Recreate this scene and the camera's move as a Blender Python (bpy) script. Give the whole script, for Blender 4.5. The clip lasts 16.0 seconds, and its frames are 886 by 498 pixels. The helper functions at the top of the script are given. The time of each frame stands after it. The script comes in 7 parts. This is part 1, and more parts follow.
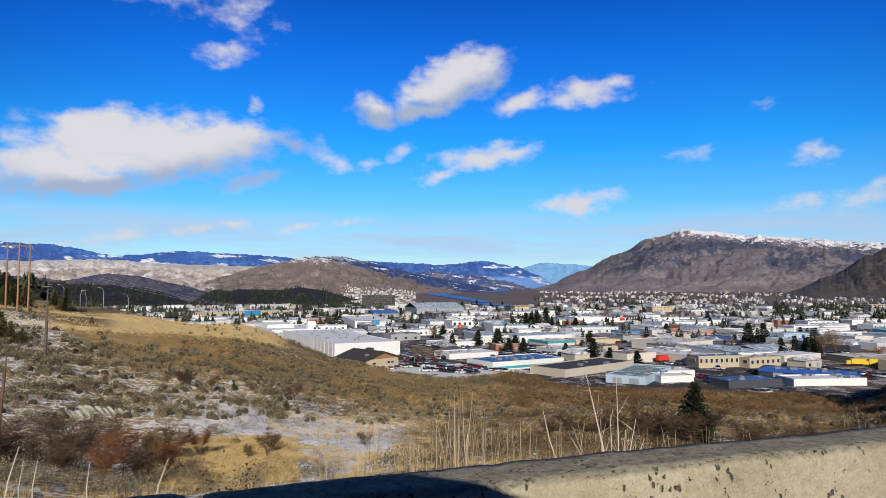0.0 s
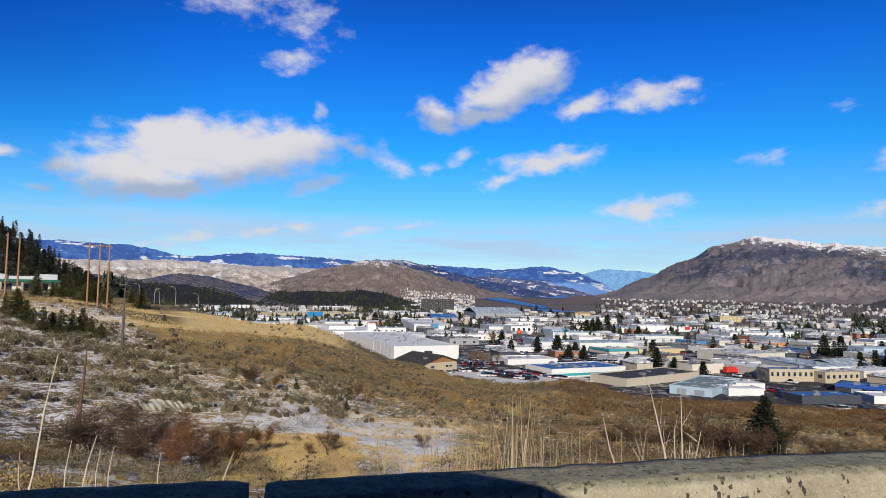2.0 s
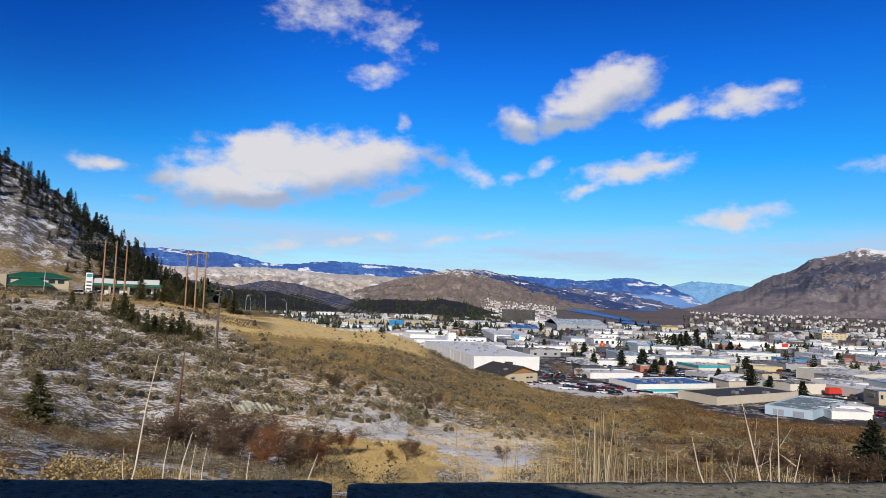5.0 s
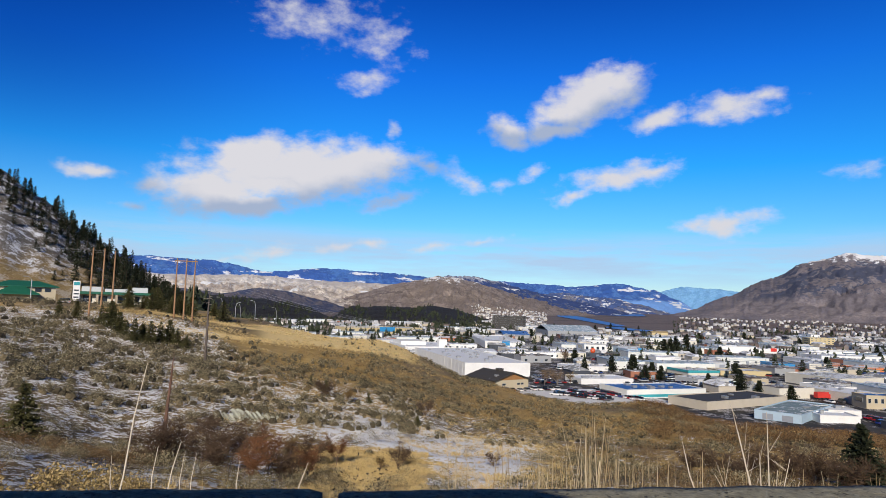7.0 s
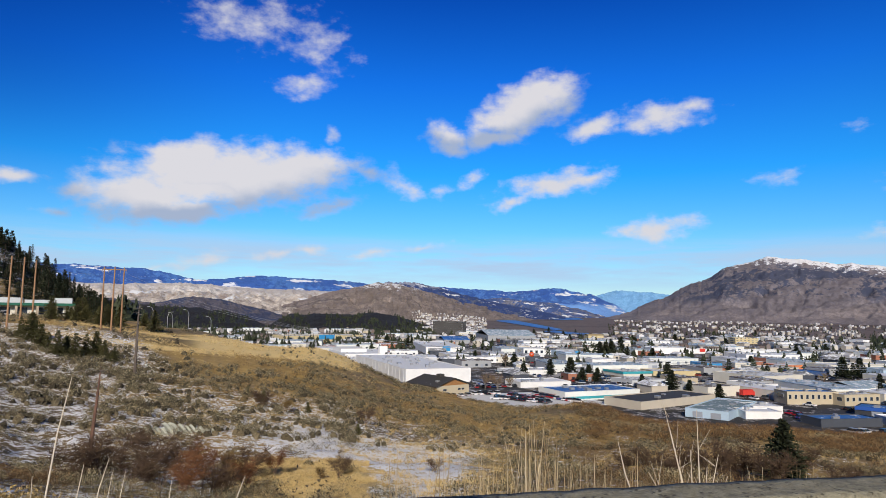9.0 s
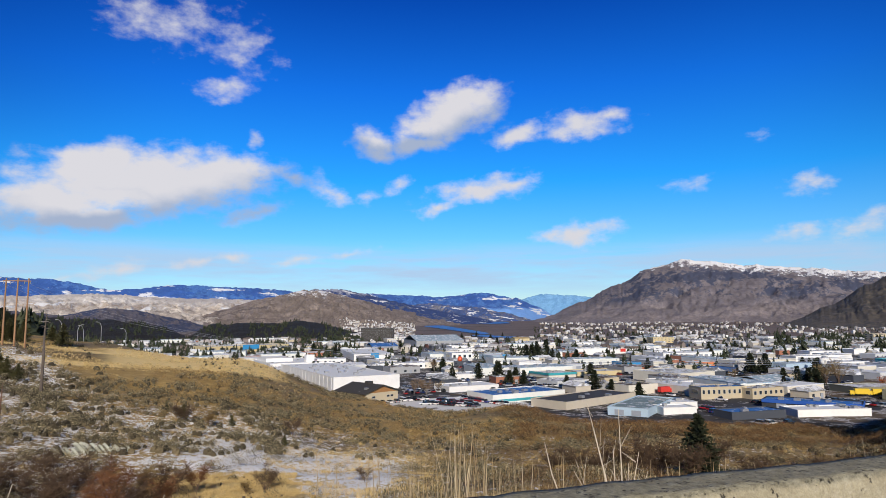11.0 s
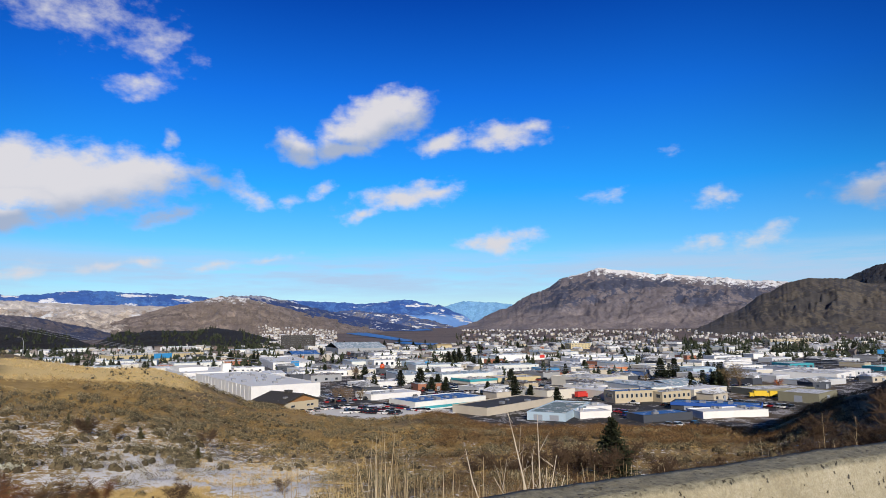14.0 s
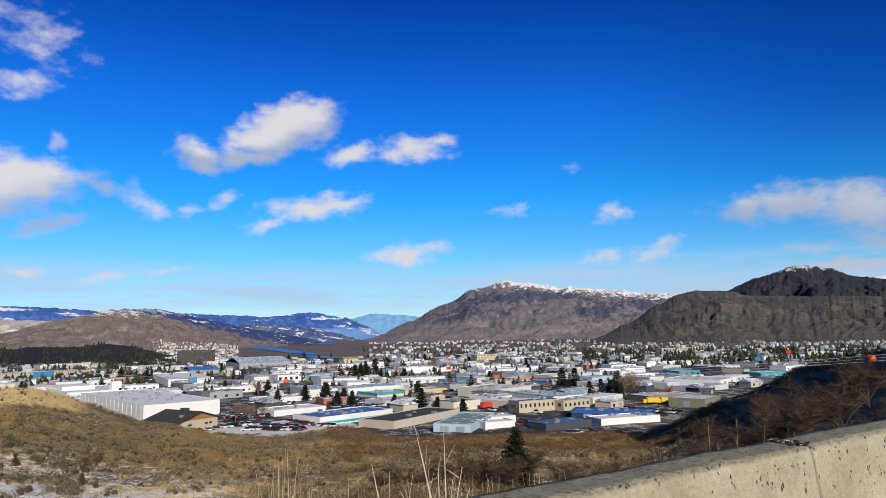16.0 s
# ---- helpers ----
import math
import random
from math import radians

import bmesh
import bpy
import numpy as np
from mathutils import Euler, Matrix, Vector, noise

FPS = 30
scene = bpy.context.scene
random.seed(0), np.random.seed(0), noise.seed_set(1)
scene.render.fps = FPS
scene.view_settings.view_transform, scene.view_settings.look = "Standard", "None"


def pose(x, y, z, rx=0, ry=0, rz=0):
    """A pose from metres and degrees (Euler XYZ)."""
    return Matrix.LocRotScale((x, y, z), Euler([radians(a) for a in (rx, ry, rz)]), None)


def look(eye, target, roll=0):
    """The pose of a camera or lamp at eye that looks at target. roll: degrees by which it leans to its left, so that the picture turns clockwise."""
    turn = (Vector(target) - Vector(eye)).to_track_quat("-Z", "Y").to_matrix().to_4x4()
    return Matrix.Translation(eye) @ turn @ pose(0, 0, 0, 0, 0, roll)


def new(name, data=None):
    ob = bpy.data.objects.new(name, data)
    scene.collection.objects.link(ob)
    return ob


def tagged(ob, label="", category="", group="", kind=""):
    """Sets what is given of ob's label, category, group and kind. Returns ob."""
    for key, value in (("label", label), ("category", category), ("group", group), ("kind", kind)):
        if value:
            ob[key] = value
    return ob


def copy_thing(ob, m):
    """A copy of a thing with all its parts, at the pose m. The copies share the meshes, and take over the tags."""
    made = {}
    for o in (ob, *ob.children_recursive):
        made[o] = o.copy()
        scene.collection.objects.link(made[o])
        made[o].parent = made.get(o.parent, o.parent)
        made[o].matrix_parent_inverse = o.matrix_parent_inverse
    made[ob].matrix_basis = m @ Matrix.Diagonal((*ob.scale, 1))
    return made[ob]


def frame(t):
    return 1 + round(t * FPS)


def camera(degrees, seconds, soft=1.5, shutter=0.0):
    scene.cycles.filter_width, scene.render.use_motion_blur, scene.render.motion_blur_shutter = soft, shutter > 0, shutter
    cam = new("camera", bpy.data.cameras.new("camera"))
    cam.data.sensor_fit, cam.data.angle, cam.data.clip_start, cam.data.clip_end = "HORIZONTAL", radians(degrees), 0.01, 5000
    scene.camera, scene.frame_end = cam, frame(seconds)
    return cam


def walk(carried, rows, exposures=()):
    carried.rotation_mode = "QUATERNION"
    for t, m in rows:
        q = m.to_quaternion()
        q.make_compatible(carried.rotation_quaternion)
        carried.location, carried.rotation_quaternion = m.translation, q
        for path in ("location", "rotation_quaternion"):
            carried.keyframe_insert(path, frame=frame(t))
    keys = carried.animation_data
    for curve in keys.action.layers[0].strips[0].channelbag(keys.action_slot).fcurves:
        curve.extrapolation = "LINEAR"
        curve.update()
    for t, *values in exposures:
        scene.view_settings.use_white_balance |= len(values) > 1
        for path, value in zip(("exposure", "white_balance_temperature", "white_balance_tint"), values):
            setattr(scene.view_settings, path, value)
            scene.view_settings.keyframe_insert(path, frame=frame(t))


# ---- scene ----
from itertools import product

# ------------------------------------------------ camera
EYE = 1.31
cam = camera(69.0, 16.0, 0.62)
TURNS = [
    (0.0, 0.0, 3.31, 0.0), (0.5, 1.71, 3.42, -0.51), (1.0, 2.35, 3.37, -0.73), (1.5, 3.68, 3.65, -0.81),
    (2.0, 5.25, 3.66, -1.01), (2.5, 6.26, 4.03, -1.39), (3.0, 7.87, 4.27, -1.86), (3.5, 9.52, 3.95, -1.62),
    (4.0, 11.25, 3.91, -1.85), (6.5, 12.68, 4.96, -1.99), (7.0, 11.55, 4.96, -1.63), (7.5, 10.01, 5.19, -1.09),
    (8.0, 8.77, 5.41, -1.2), (8.5, 7.69, 5.53, -0.8), (9.0, 6.29, 5.61, -0.81), (9.5, 4.7, 5.79, -0.53),
    (12.0, -1.75, 6.27, 0.57), (12.5, -2.26, 6.35, 0.48), (13.0, -4.18, 6.47, 0.4), (13.5, -5.78, 6.64, 0.26),
    (14.0, -6.85, 6.71, 0.51), (14.5, -8.73, 6.88, 0.63), (15.0, -10.14, 7.23, 0.71), (15.5, -12.5, 7.46, 0.92),
    (16.0, -15.01, 7.69, 1.06),
]
SINK = ((0, 0.007), (1, 0.020), (2, 0.024), (3, 0.027), (4, 0.029), (7, 0.030), (9, 0.026), (9.5, 0.025), (12, 0.016), (13, 0.014), (14, 0.008), (15, 0.008), (16, 0.005))


def sink(t):
    """The hand holding the camera sinks a little and rises again."""
    for (a, u), (b, v) in zip(SINK, SINK[1:]):
        if a <= t <= b:
            return u + (v - u) * (t - a) / (b - a)
    return SINK[-1][1]


walk(cam, [(t, pose(0, 0, EYE - sink(t), 90 + pitch, roll, yaw)) for t, yaw, pitch, roll in TURNS])

# ------------------------------------------------ sun and sky
SUN_AZ, SUN_EL = 174.0, 26.0            # bearing clockwise from +y, height
sun_way = Vector((math.sin(radians(SUN_AZ)) * math.cos(radians(SUN_EL)), math.cos(radians(SUN_AZ)) * math.cos(radians(SUN_EL)), math.sin(radians(SUN_EL))))
sun = new("sun", bpy.data.lights.new("sun", "SUN"))
sun.data.energy, sun.data.angle, sun.data.color = 4.8, radians(0.5), (1.0, 0.90, 0.77)
sun.matrix_world = look(sun_way * 50, (0, 0, 0))
scene.view_settings.exposure = -0.14

world = bpy.data.worlds.new("world")
scene.world = world
world.use_nodes = True


class Nodes:
    """A short way to write node trees."""

    def __init__(self, tree):
        self.t = tree

    def add(self, kind, inputs=(), out=0, **props):
        n = self.t.nodes.new(kind)
        for k, v in props.items():
            setattr(n, k, v)
        for k, v in dict(inputs).items():
            if isinstance(v, bpy.types.NodeSocket):
                self.t.links.new(v, n.inputs[k])
            else:
                n.inputs[k].default_value = v
        return n.outputs[out]

    def math(self, op, a, b=0.0, c=0.0, clamp=False):
        return self.add("ShaderNodeMath", {0: a, 1: b, 2: c}, operation=op, use_clamp=clamp)

    def vmath(self, op, a, b=(0, 0, 0), out=0):
        return self.add("ShaderNodeVectorMath", {0: a, 1: b}, out, operation=op)

    def noise(self, vec, scale, detail=4.0, rough=0.55, dist=0.0, out=0):
        return self.add("ShaderNodeTexNoise", {"Vector": vec, "Scale": scale, "Detail": detail, "Roughness": rough, "Distortion": dist}, out)

    def ramp(self, fac, stops, interp="LINEAR"):
        n = self.t.nodes.new("ShaderNodeValToRGB")
        n.color_ramp.interpolation = interp
        el = n.color_ramp.elements
        while len(el) < len(stops):
            el.new(0.5)
        for e, (p, c) in zip(el, stops):
            e.position = p
            e.color = (c, c, c, 1) if isinstance(c, (int, float)) else (*c, 1)
        self.t.links.new(fac, n.inputs[0])
        return n.outputs[0]

    def mix(self, fac, a, b, blend="MIX"):
        n = self.t.nodes.new("ShaderNodeMix")
        n.data_type, n.blend_type = "RGBA", blend
        for i, v in ((0, fac), (6, a), (7, b)):
            if isinstance(v, bpy.types.NodeSocket):
                self.t.links.new(v, n.inputs[i])
            else:
                n.inputs[i].default_value = v if i == 0 else (*v[:3], 1)
        return n.outputs[2]

    def smooth(self, v, lo, hi, a=0.0, b=1.0):
        return self.add("ShaderNodeMapRange", {0: v, 1: lo, 2: hi, 3: a, 4: b}, interpolation_type="SMOOTHSTEP")


# clouds: bearing, height, half length, half thickness, lean (degrees), weight
CLOUDS_BIG = [
    (-25.1, 11.2, 11.5, 3.5, 4, 1.25), (-28.5, 12.1, 5.2, 2.4, 13, 1.19), (-31.7, 9.0, 6.1, 2.5, 1, 1.06), (-19.2, 12.1, 6.2, 2.2, 3, 1.12), (-29.2, 8.0, 7.5, 1.5, 7, 0.94), (0.9, 17.7, 6.4, 2.8, 20, 1.10),
    (-6.0, 15.2, 2.5, 1.6, -10, 0.94), (2.9, 19.2, 3.6, 1.9, 7, 0.99), (-2.3, 15.4, 4.5, 1.2, 7, 0.83), (-23.2, 23.7, 6.2, 2.3, -2, 0.42), (-18.4, 23.0, 3.9, 2.3, -21, 0.38), (-26.2, 23.5, 3.2, 1.6, 17, 0.40),
]
CLOUDS_MID = [
    (12.4, 16.5, 4.8, 1.4, 3, 0.72), (6.9, 16.2, 3.1, 1.2, 14, 0.75), (15.0, 17.2, 2.4, 0.8, 2, 0.60), (3.6, 11.4, 5.8, 1.4, 10, 0.80), (-0.6, 9.8, 2.5, 0.6, 10, 0.60),
    (6.4, 12.0, 3.3, 0.8, 6, 0.62), (11.9, 7.3, 4.5, 1.2, 5, 0.75), (-19.0, 19.1, 2.8, 1.1, 8, 0.60), (-40.8, 9.7, 3.1, 0.8, 4, 0.70), (-36.4, 9.1, 2.1, 1.0, 20, 0.60),
    (-37.6, 7.3, 1.4, 0.5, 0, 0.45), (-16.6, 9.2, 3.4, 0.9, 20, 0.62), (-13.9, 12.6, 3.6, 1.0, -10, 0.50), (-10.2, 11.2, 2.8, 1.2, -30, 0.46),
]
CLOUDS_SMALL = [
    (-16.7, 15.1, 0.9, 1.0, 33, 0.50), (-6.7, 10.7, 1.4, 0.7, 13, 0.42), (-4.0, 11.8, 1.4, 0.8, 25, 0.42), (26.9, 14.4, 1.3, 0.6, 4, 0.30), (21.9, 10.9, 1.8, 0.7, 13, 0.28),
    (30.5, 10.2, 2.1, 1.0, 8, 0.58), (43.9, 9.8, 5.4, 1.9, -3, 0.85), (49.0, 9.0, 5.2, 2.5, -5, 0.95), (41.0, 9.7, 3.8, 1.4, 0, 0.65), (33.3, 6.9, 3.1, 1.2, 5, 0.60),
    (28.8, 6.5, 2.6, 0.9, 5, 0.50), (45.1, 6.2, 2.6, 0.7, -1, 0.55), (47.5, 4.9, 5.0, 0.8, -1, 0.70), (49.7, 6.6, 2.7, 1.1, -1, 0.60),
]
CLOUDS_LOW = [
    (-26.6, 4.1, 3.8, 0.7, 11, 0.45), (-20.3, 4.8, 3.2, 0.6, 10, 0.45), (-12.4, 5.1, 2.4, 0.5, 8, 0.42), (-8.1, 5.8, 2.7, 0.5, 9, 0.42), (-30.7, 3.4, 3.5, 0.5, 13, 0.42),
    (30.2, 10.4, 2.1, 0.9, 6, 0.55), (21.3, 11.1, 2.3, 0.7, 6, 0.30), (-18.1, 5.0, 1.8, 0.5, 2, 0.45), (-12.7, 5.0, 2.8, 0.6, 9, 0.42),
]


def cloud_group(clouds, fleecy=1.2):
    g = bpy.data.node_groups.new("cloud_density", "ShaderNodeTree")
    g.interface.new_socket("Vector", in_out="INPUT", socket_type="NodeSocketVector")
    g.interface.new_socket("Density", in_out="OUTPUT", socket_type="NodeSocketFloat")
    n = Nodes(g)
    src = g.nodes.new("NodeGroupInput").outputs[0]
    warp = n.vmath("SUBTRACT", n.noise(src, 0.35, 5.0, 0.5, out=1), (0.5, 0.5, 0.5))
    p = n.vmath("ADD", src, n.vmath("MULTIPLY", warp, (2.5, 1.8, 0.0)))
    best = None
    for az, el, a, b, lean, w in clouds:
        m = n.add("ShaderNodeMapping", {0: p, 1: (az, el, 0), 2: (0, 0, radians(lean)), 3: (a, b, 1)}, vector_type="TEXTURE")
        d = n.math("MULTIPLY_ADD", n.vmath("LENGTH", m, out=1), -w, w)
        best = d if best is None else n.math("MAXIMUM", best, d)
    stretch = n.vmath("MULTIPLY", src, (0.6, 1.0, 1.0))
    fine = n.math("SUBTRACT", n.noise(stretch, 0.8, 7.0, 0.58), 0.5)
    out = n.math("MULTIPLY_ADD", fine, fleecy, best)
    g.links.new(out, g.nodes.new("NodeGroupOutput").inputs[0])
    return g


def build_sky():
    tree = world.node_tree
    n = Nodes(tree)
    tree.nodes.clear()
    sky = tree.nodes.new("ShaderNodeTexSky")
    sky.sky_type, sky.sun_disc = "NISHITA", False
    sky.sun_elevation, sky.sun_rotation = radians(SUN_EL), radians(SUN_AZ)
    sky.altitude, sky.air_density, sky.dust_density, sky.ozone_density = 400, 1.0, 0.3, 2.5
    way = n.add("ShaderNodeTexCoord", out=0)
    x, y, z = (n.add("ShaderNodeSeparateXYZ", {0: way}, i) for i in range(3))
    el = n.math("MULTIPLY", n.math("ARCSINE", z), 180 / math.pi)
    az = n.math("MULTIPLY", n.math("ARCTAN2", x, y), 180 / math.pi)
    # clear cold air: deep blue overhead, pale cyan near the horizon
    tint = n.ramp(n.math("DIVIDE", el, 60.0, clamp=True), [(0.0, (0.86, 1.0, 1.22)), (0.1, (0.48, 1.02, 1.42)), (0.2, (0.11, 0.93, 1.68)), (0.33, (0.05, 0.64, 1.7)), (0.5, (0.010, 0.25, 1.1)), (0.62, (0.05, 0.14, 0.34)), (0.75, (0.11, 0.125, 0.14)), (1.0, (0.12, 0.12, 0.12))])
    air = n.mix(1.0, sky.outputs[0], tint, "MULTIPLY")
    aside = n.math("MULTIPLY", n.smooth(n.math("ABSOLUTE", n.math("ADD", az, -3.0)), 22.0, 52.0), n.smooth(el, 4.0, 20.0))
    air = n.mix(aside, air, n.mix(1.0, air, (0.45, 0.52, 0.66), "MULTIPLY"))
    pos = n.add("ShaderNodeCombineXYZ", {0: az, 1: el, 2: 0.0})
    every, heavy = cloud_group(CLOUDS_BIG + CLOUDS_MID + CLOUDS_SMALL + CLOUDS_LOW), cloud_group(CLOUDS_BIG[:9] + CLOUDS_SMALL[6:9], 0.3)

    def density(vec, g):
        node = tree.nodes.new("ShaderNodeGroup")
        node.node_tree = g
        tree.links.new(vec, node.inputs[0])
        return node.outputs[0]

    here = density(pos, every)
    core, below = density(pos, heavy), density(n.vmath("ADD", pos, (0.2, -1.5, 0.0)), heavy)
    cover = n.smooth(here, -0.02, 0.72)
    lit = n.math("MAXIMUM", n.smooth(below, -0.1, 0.55), n.smooth(core, -0.1, -0.4, 0.0, 0.9))
    lit = n.math("MULTIPLY", lit, n.smooth(az, 33.0, 44.0, 1.0, 0.35))
    cloud = n.mix(lit, (4.2, 5.0, 6.7), (8.1, 7.9, 8.2))
    band = n.math("MULTIPLY", n.smooth(n.noise(n.vmath("MULTIPLY", pos, (0.05, 0.45, 1)), 1.0, 6.0, 0.62), 0.30, 0.62), n.math("MULTIPLY", n.smooth(el, 1.0, 4.0), n.smooth(el, 7.2, 4.6)))
    air = n.mix(n.math("MULTIPLY", band, 0.95), air, (4.9, 6.7, 9.2))
    col = n.mix(n.math("MULTIPLY", cover, 0.97), air, cloud)
    bg = n.add("ShaderNodeBackground", {0: col, 1: 0.1})
    tree.links.new(bg, tree.nodes.new("ShaderNodeOutputWorld").inputs[0])


build_sky()

# ------------------------------------------------ materials
MATS = {}


def material(name, build):
    if name not in MATS:
        m = MATS[name] = bpy.data.materials.new(name)
        m.use_nodes = True
        m.node_tree.nodes.clear()
        n = Nodes(m.node_tree)
        shader = n.t.nodes.new("ShaderNodeBsdfPrincipled")
        out = n.t.nodes.new("ShaderNodeOutputMaterial")
        n.t.links.new(shader.outputs[0], out.inputs[0])
        build(n, shader)
    return MATS[name]


def put(n, shader, socket, v):
    if isinstance(v, bpy.types.NodeSocket):
        n.t.links.new(v, shader.inputs[socket])
    else:
        shader.inputs[socket].default_value = (*v, 1) if socket == "Base Color" else v


def here_pos(n):
    return n.add("ShaderNodeNewGeometry")


def bump(n, shader, height, strength=0.4, dist=0.02):
    put(n, shader, "Normal", n.add("ShaderNodeBump", {"Height": height, "Strength": strength, "Distance": dist}))


def plain(name, col, rough=0.7, var=0.25, scale=1.5, metal=0.0, grain=12.0):
    """Paint, wood or metal with blotches and grain at two scales; each piece a little different."""
    def build(n, s):
        p = here_pos(n)
        big = n.noise(p, scale, 5.0, 0.6)
        small = n.noise(p, scale * grain, 4.0, 0.6)
        each = n.add("ShaderNodeObjectInfo", out=5)
        v = n.math("ADD", n.math("MULTIPLY", n.math("SUBTRACT", big, 0.5), var * 1.6), n.math("MULTIPLY", n.math("SUBTRACT", small, 0.5), var))
        v = n.math("ADD", v, n.math("MULTIPLY_ADD", each, var * 0.5, 1.0 - var * 0.25))
        c = n.mix(1.0, col, n.add("ShaderNodeCombineXYZ", {0: v, 1: v, 2: v}), "MULTIPLY")
        put(n, s, "Base Color", c)
        put(n, s, "Roughness", rough)
        put(n, s, "Metallic", metal)
        bump(n, s, small, 0.25, 0.02 / scale)
    return material(name, build)


# ------------------------------------------------ mesh helpers
def mesh_object(name, verts, faces, mat=None, smooth=False, parent=None, kind=""):
    me = bpy.data.meshes.new(name)
    me.from_pydata(verts, [], faces)
    if mat:
        me.materials.append(mat)
    if smooth:
        me.polygons.foreach_set("use_smooth", [True] * len(me.polygons))
    ob = new(name, me)
    if parent:
        ob.parent = parent
    if kind:
        ob["kind"] = kind
    return ob


def part(name, bm, mat, parent=None, label="", smooth=False):
    me = bpy.data.meshes.new(name)
    bm.to_mesh(me)
    bm.free()
    me.materials.append(mat)
    if smooth:
        me.polygons.foreach_set("use_smooth", [True] * len(me.polygons))
    ob = new(name, me)
    if parent:
        ob.parent = parent
    if label:
        ob["label"] = label
    return ob


def empty(name, m, label, category, group="", kind=""):
    ob = new(name)
    ob.matrix_basis = m
    return tagged(ob, label, category, group, kind)


def add_box(bm, x0, x1, y0, y1, z0, z1):
    v = [bm.verts.new(c) for c in product((x0, x1), (y0, y1), (z0, z1))]
    for f in ((0, 1, 3, 2), (4, 6, 7, 5), (0, 4, 5, 1), (2, 3, 7, 6), (0, 2, 6, 4), (1, 5, 7, 3)):
        bm.faces.new([v[i] for i in f])


def box(x0, x1, y0, y1, z0, z1, bevel=0.0):
    bm = bmesh.new()
    add_box(bm, x0, x1, y0, y1, z0, z1)
    if bevel:
        bmesh.ops.bevel(bm, geom=bm.edges[:], offset=bevel, segments=1, affect="EDGES")
    return bm


def add_tube(bm, pts, radii, sides=6):
    """A tapered tube along points."""
    rings = []
    for i, (p, r) in enumerate(zip(pts, radii)):
        p = Vector(p)
        d = (Vector(pts[min(i + 1, len(pts) - 1)]) - Vector(pts[max(i - 1, 0)])).normalized()
        a = d.orthogonal().normalized()
        b = d.cross(a)
        rings.append([bm.verts.new(p + (a * math.cos(k * math.tau / sides) + b * math.sin(k * math.tau / sides)) * r) for k in range(sides)])
    for r0, r1 in zip(rings, rings[1:]):
        for k in range(sides):
            bm.faces.new((r0[k], r0[(k + 1) % sides], r1[(k + 1) % sides], r1[k]))
    bm.faces.new(rings[-1])
    bm.faces.new(rings[0][::-1])


def at(az, r, z=0.0):
    """A place by bearing (degrees, clockwise from +y) and distance."""
    return Vector((r * math.sin(radians(az)), r * math.cos(radians(az)), z))


def step(a, b, x):
    t = min(1.0, max(0.0, (x - a) / (b - a)))
    return t * t * (3 - 2 * t)


def fbm(x, y, z=0.0, octaves=5):
    return noise.fractal((x, y, z), 0.9, 2.1, octaves)


# ------------------------------------------------ terrain
FLOOR = -36.0
BAR_ANG = radians(18.5)                                   # the line of the concrete barriers
BAR_DIR = Vector((math.cos(BAR_ANG), math.sin(BAR_ANG), 0))
BAR_OUT = Vector((-math.sin(BAR_ANG), math.cos(BAR_ANG), 0))
BAR_NEAR, BAR_TOP = 1.523, 0.81                           # near top edge from the eye, height
RADII = (3, 6, 13, 40, 70, 120, 170, 210, 245)
SLOPES = {                                                # heights of the hillside along bearings
    -75: (0, -.4, -1, -3, -3.5, -2.5, -1, 0, 0),
    -58: (0, -.7, -1.8, -5.5, -6.5, -5, -3, -1.5, -.5),
    -46: (0, -.9, -2.4, -7, -8.5, -6, -3.2, -1.5, -.8),
    -37: (0, -1, -2.5, -8.5, -11, -9, -5, -2.4, -1.5),
    -28: (0, -1, -2.6, -9.8, -12.2, -12.0, -9, -6.5, -6.5),
    -17: (0, -1, -2.6, -10.2, -13.2, -14.5, -12.5, -11.1, -18),
    -9: (0, -1, -2.5, -10.0, -14.2, -18.2, -19.4, -23, -34),
    0: (0, -1, -2.5, -9.5, -14.6, -19.5, -23.4, -31, -36),
    6: (0, -1, -2.5, -9.2, -14.8, -19.4, -22.2, -32, -36),
    11: (0, -1, -2.5, -9.2, -14.5, -19.6, -25.5, -33, -36),
    32: (0, -1, -2.6, -9, -13.5, -18.5, -24, -31, -36),
    39: (0, -1, -2.4, -7.5, -10.5, -12, -15, -22, -33),
    44: (0, -.9, -2, -5.5, -7, -6, -8, -13, -22),
    50: (0, -.8, -1.5, -3, -3, -2.4, -4, -8, -15),
    62: (0, -.5, -1, -1, 0, 1, 1, 0, -2),
}
BEARINGS = sorted(SLOPES)


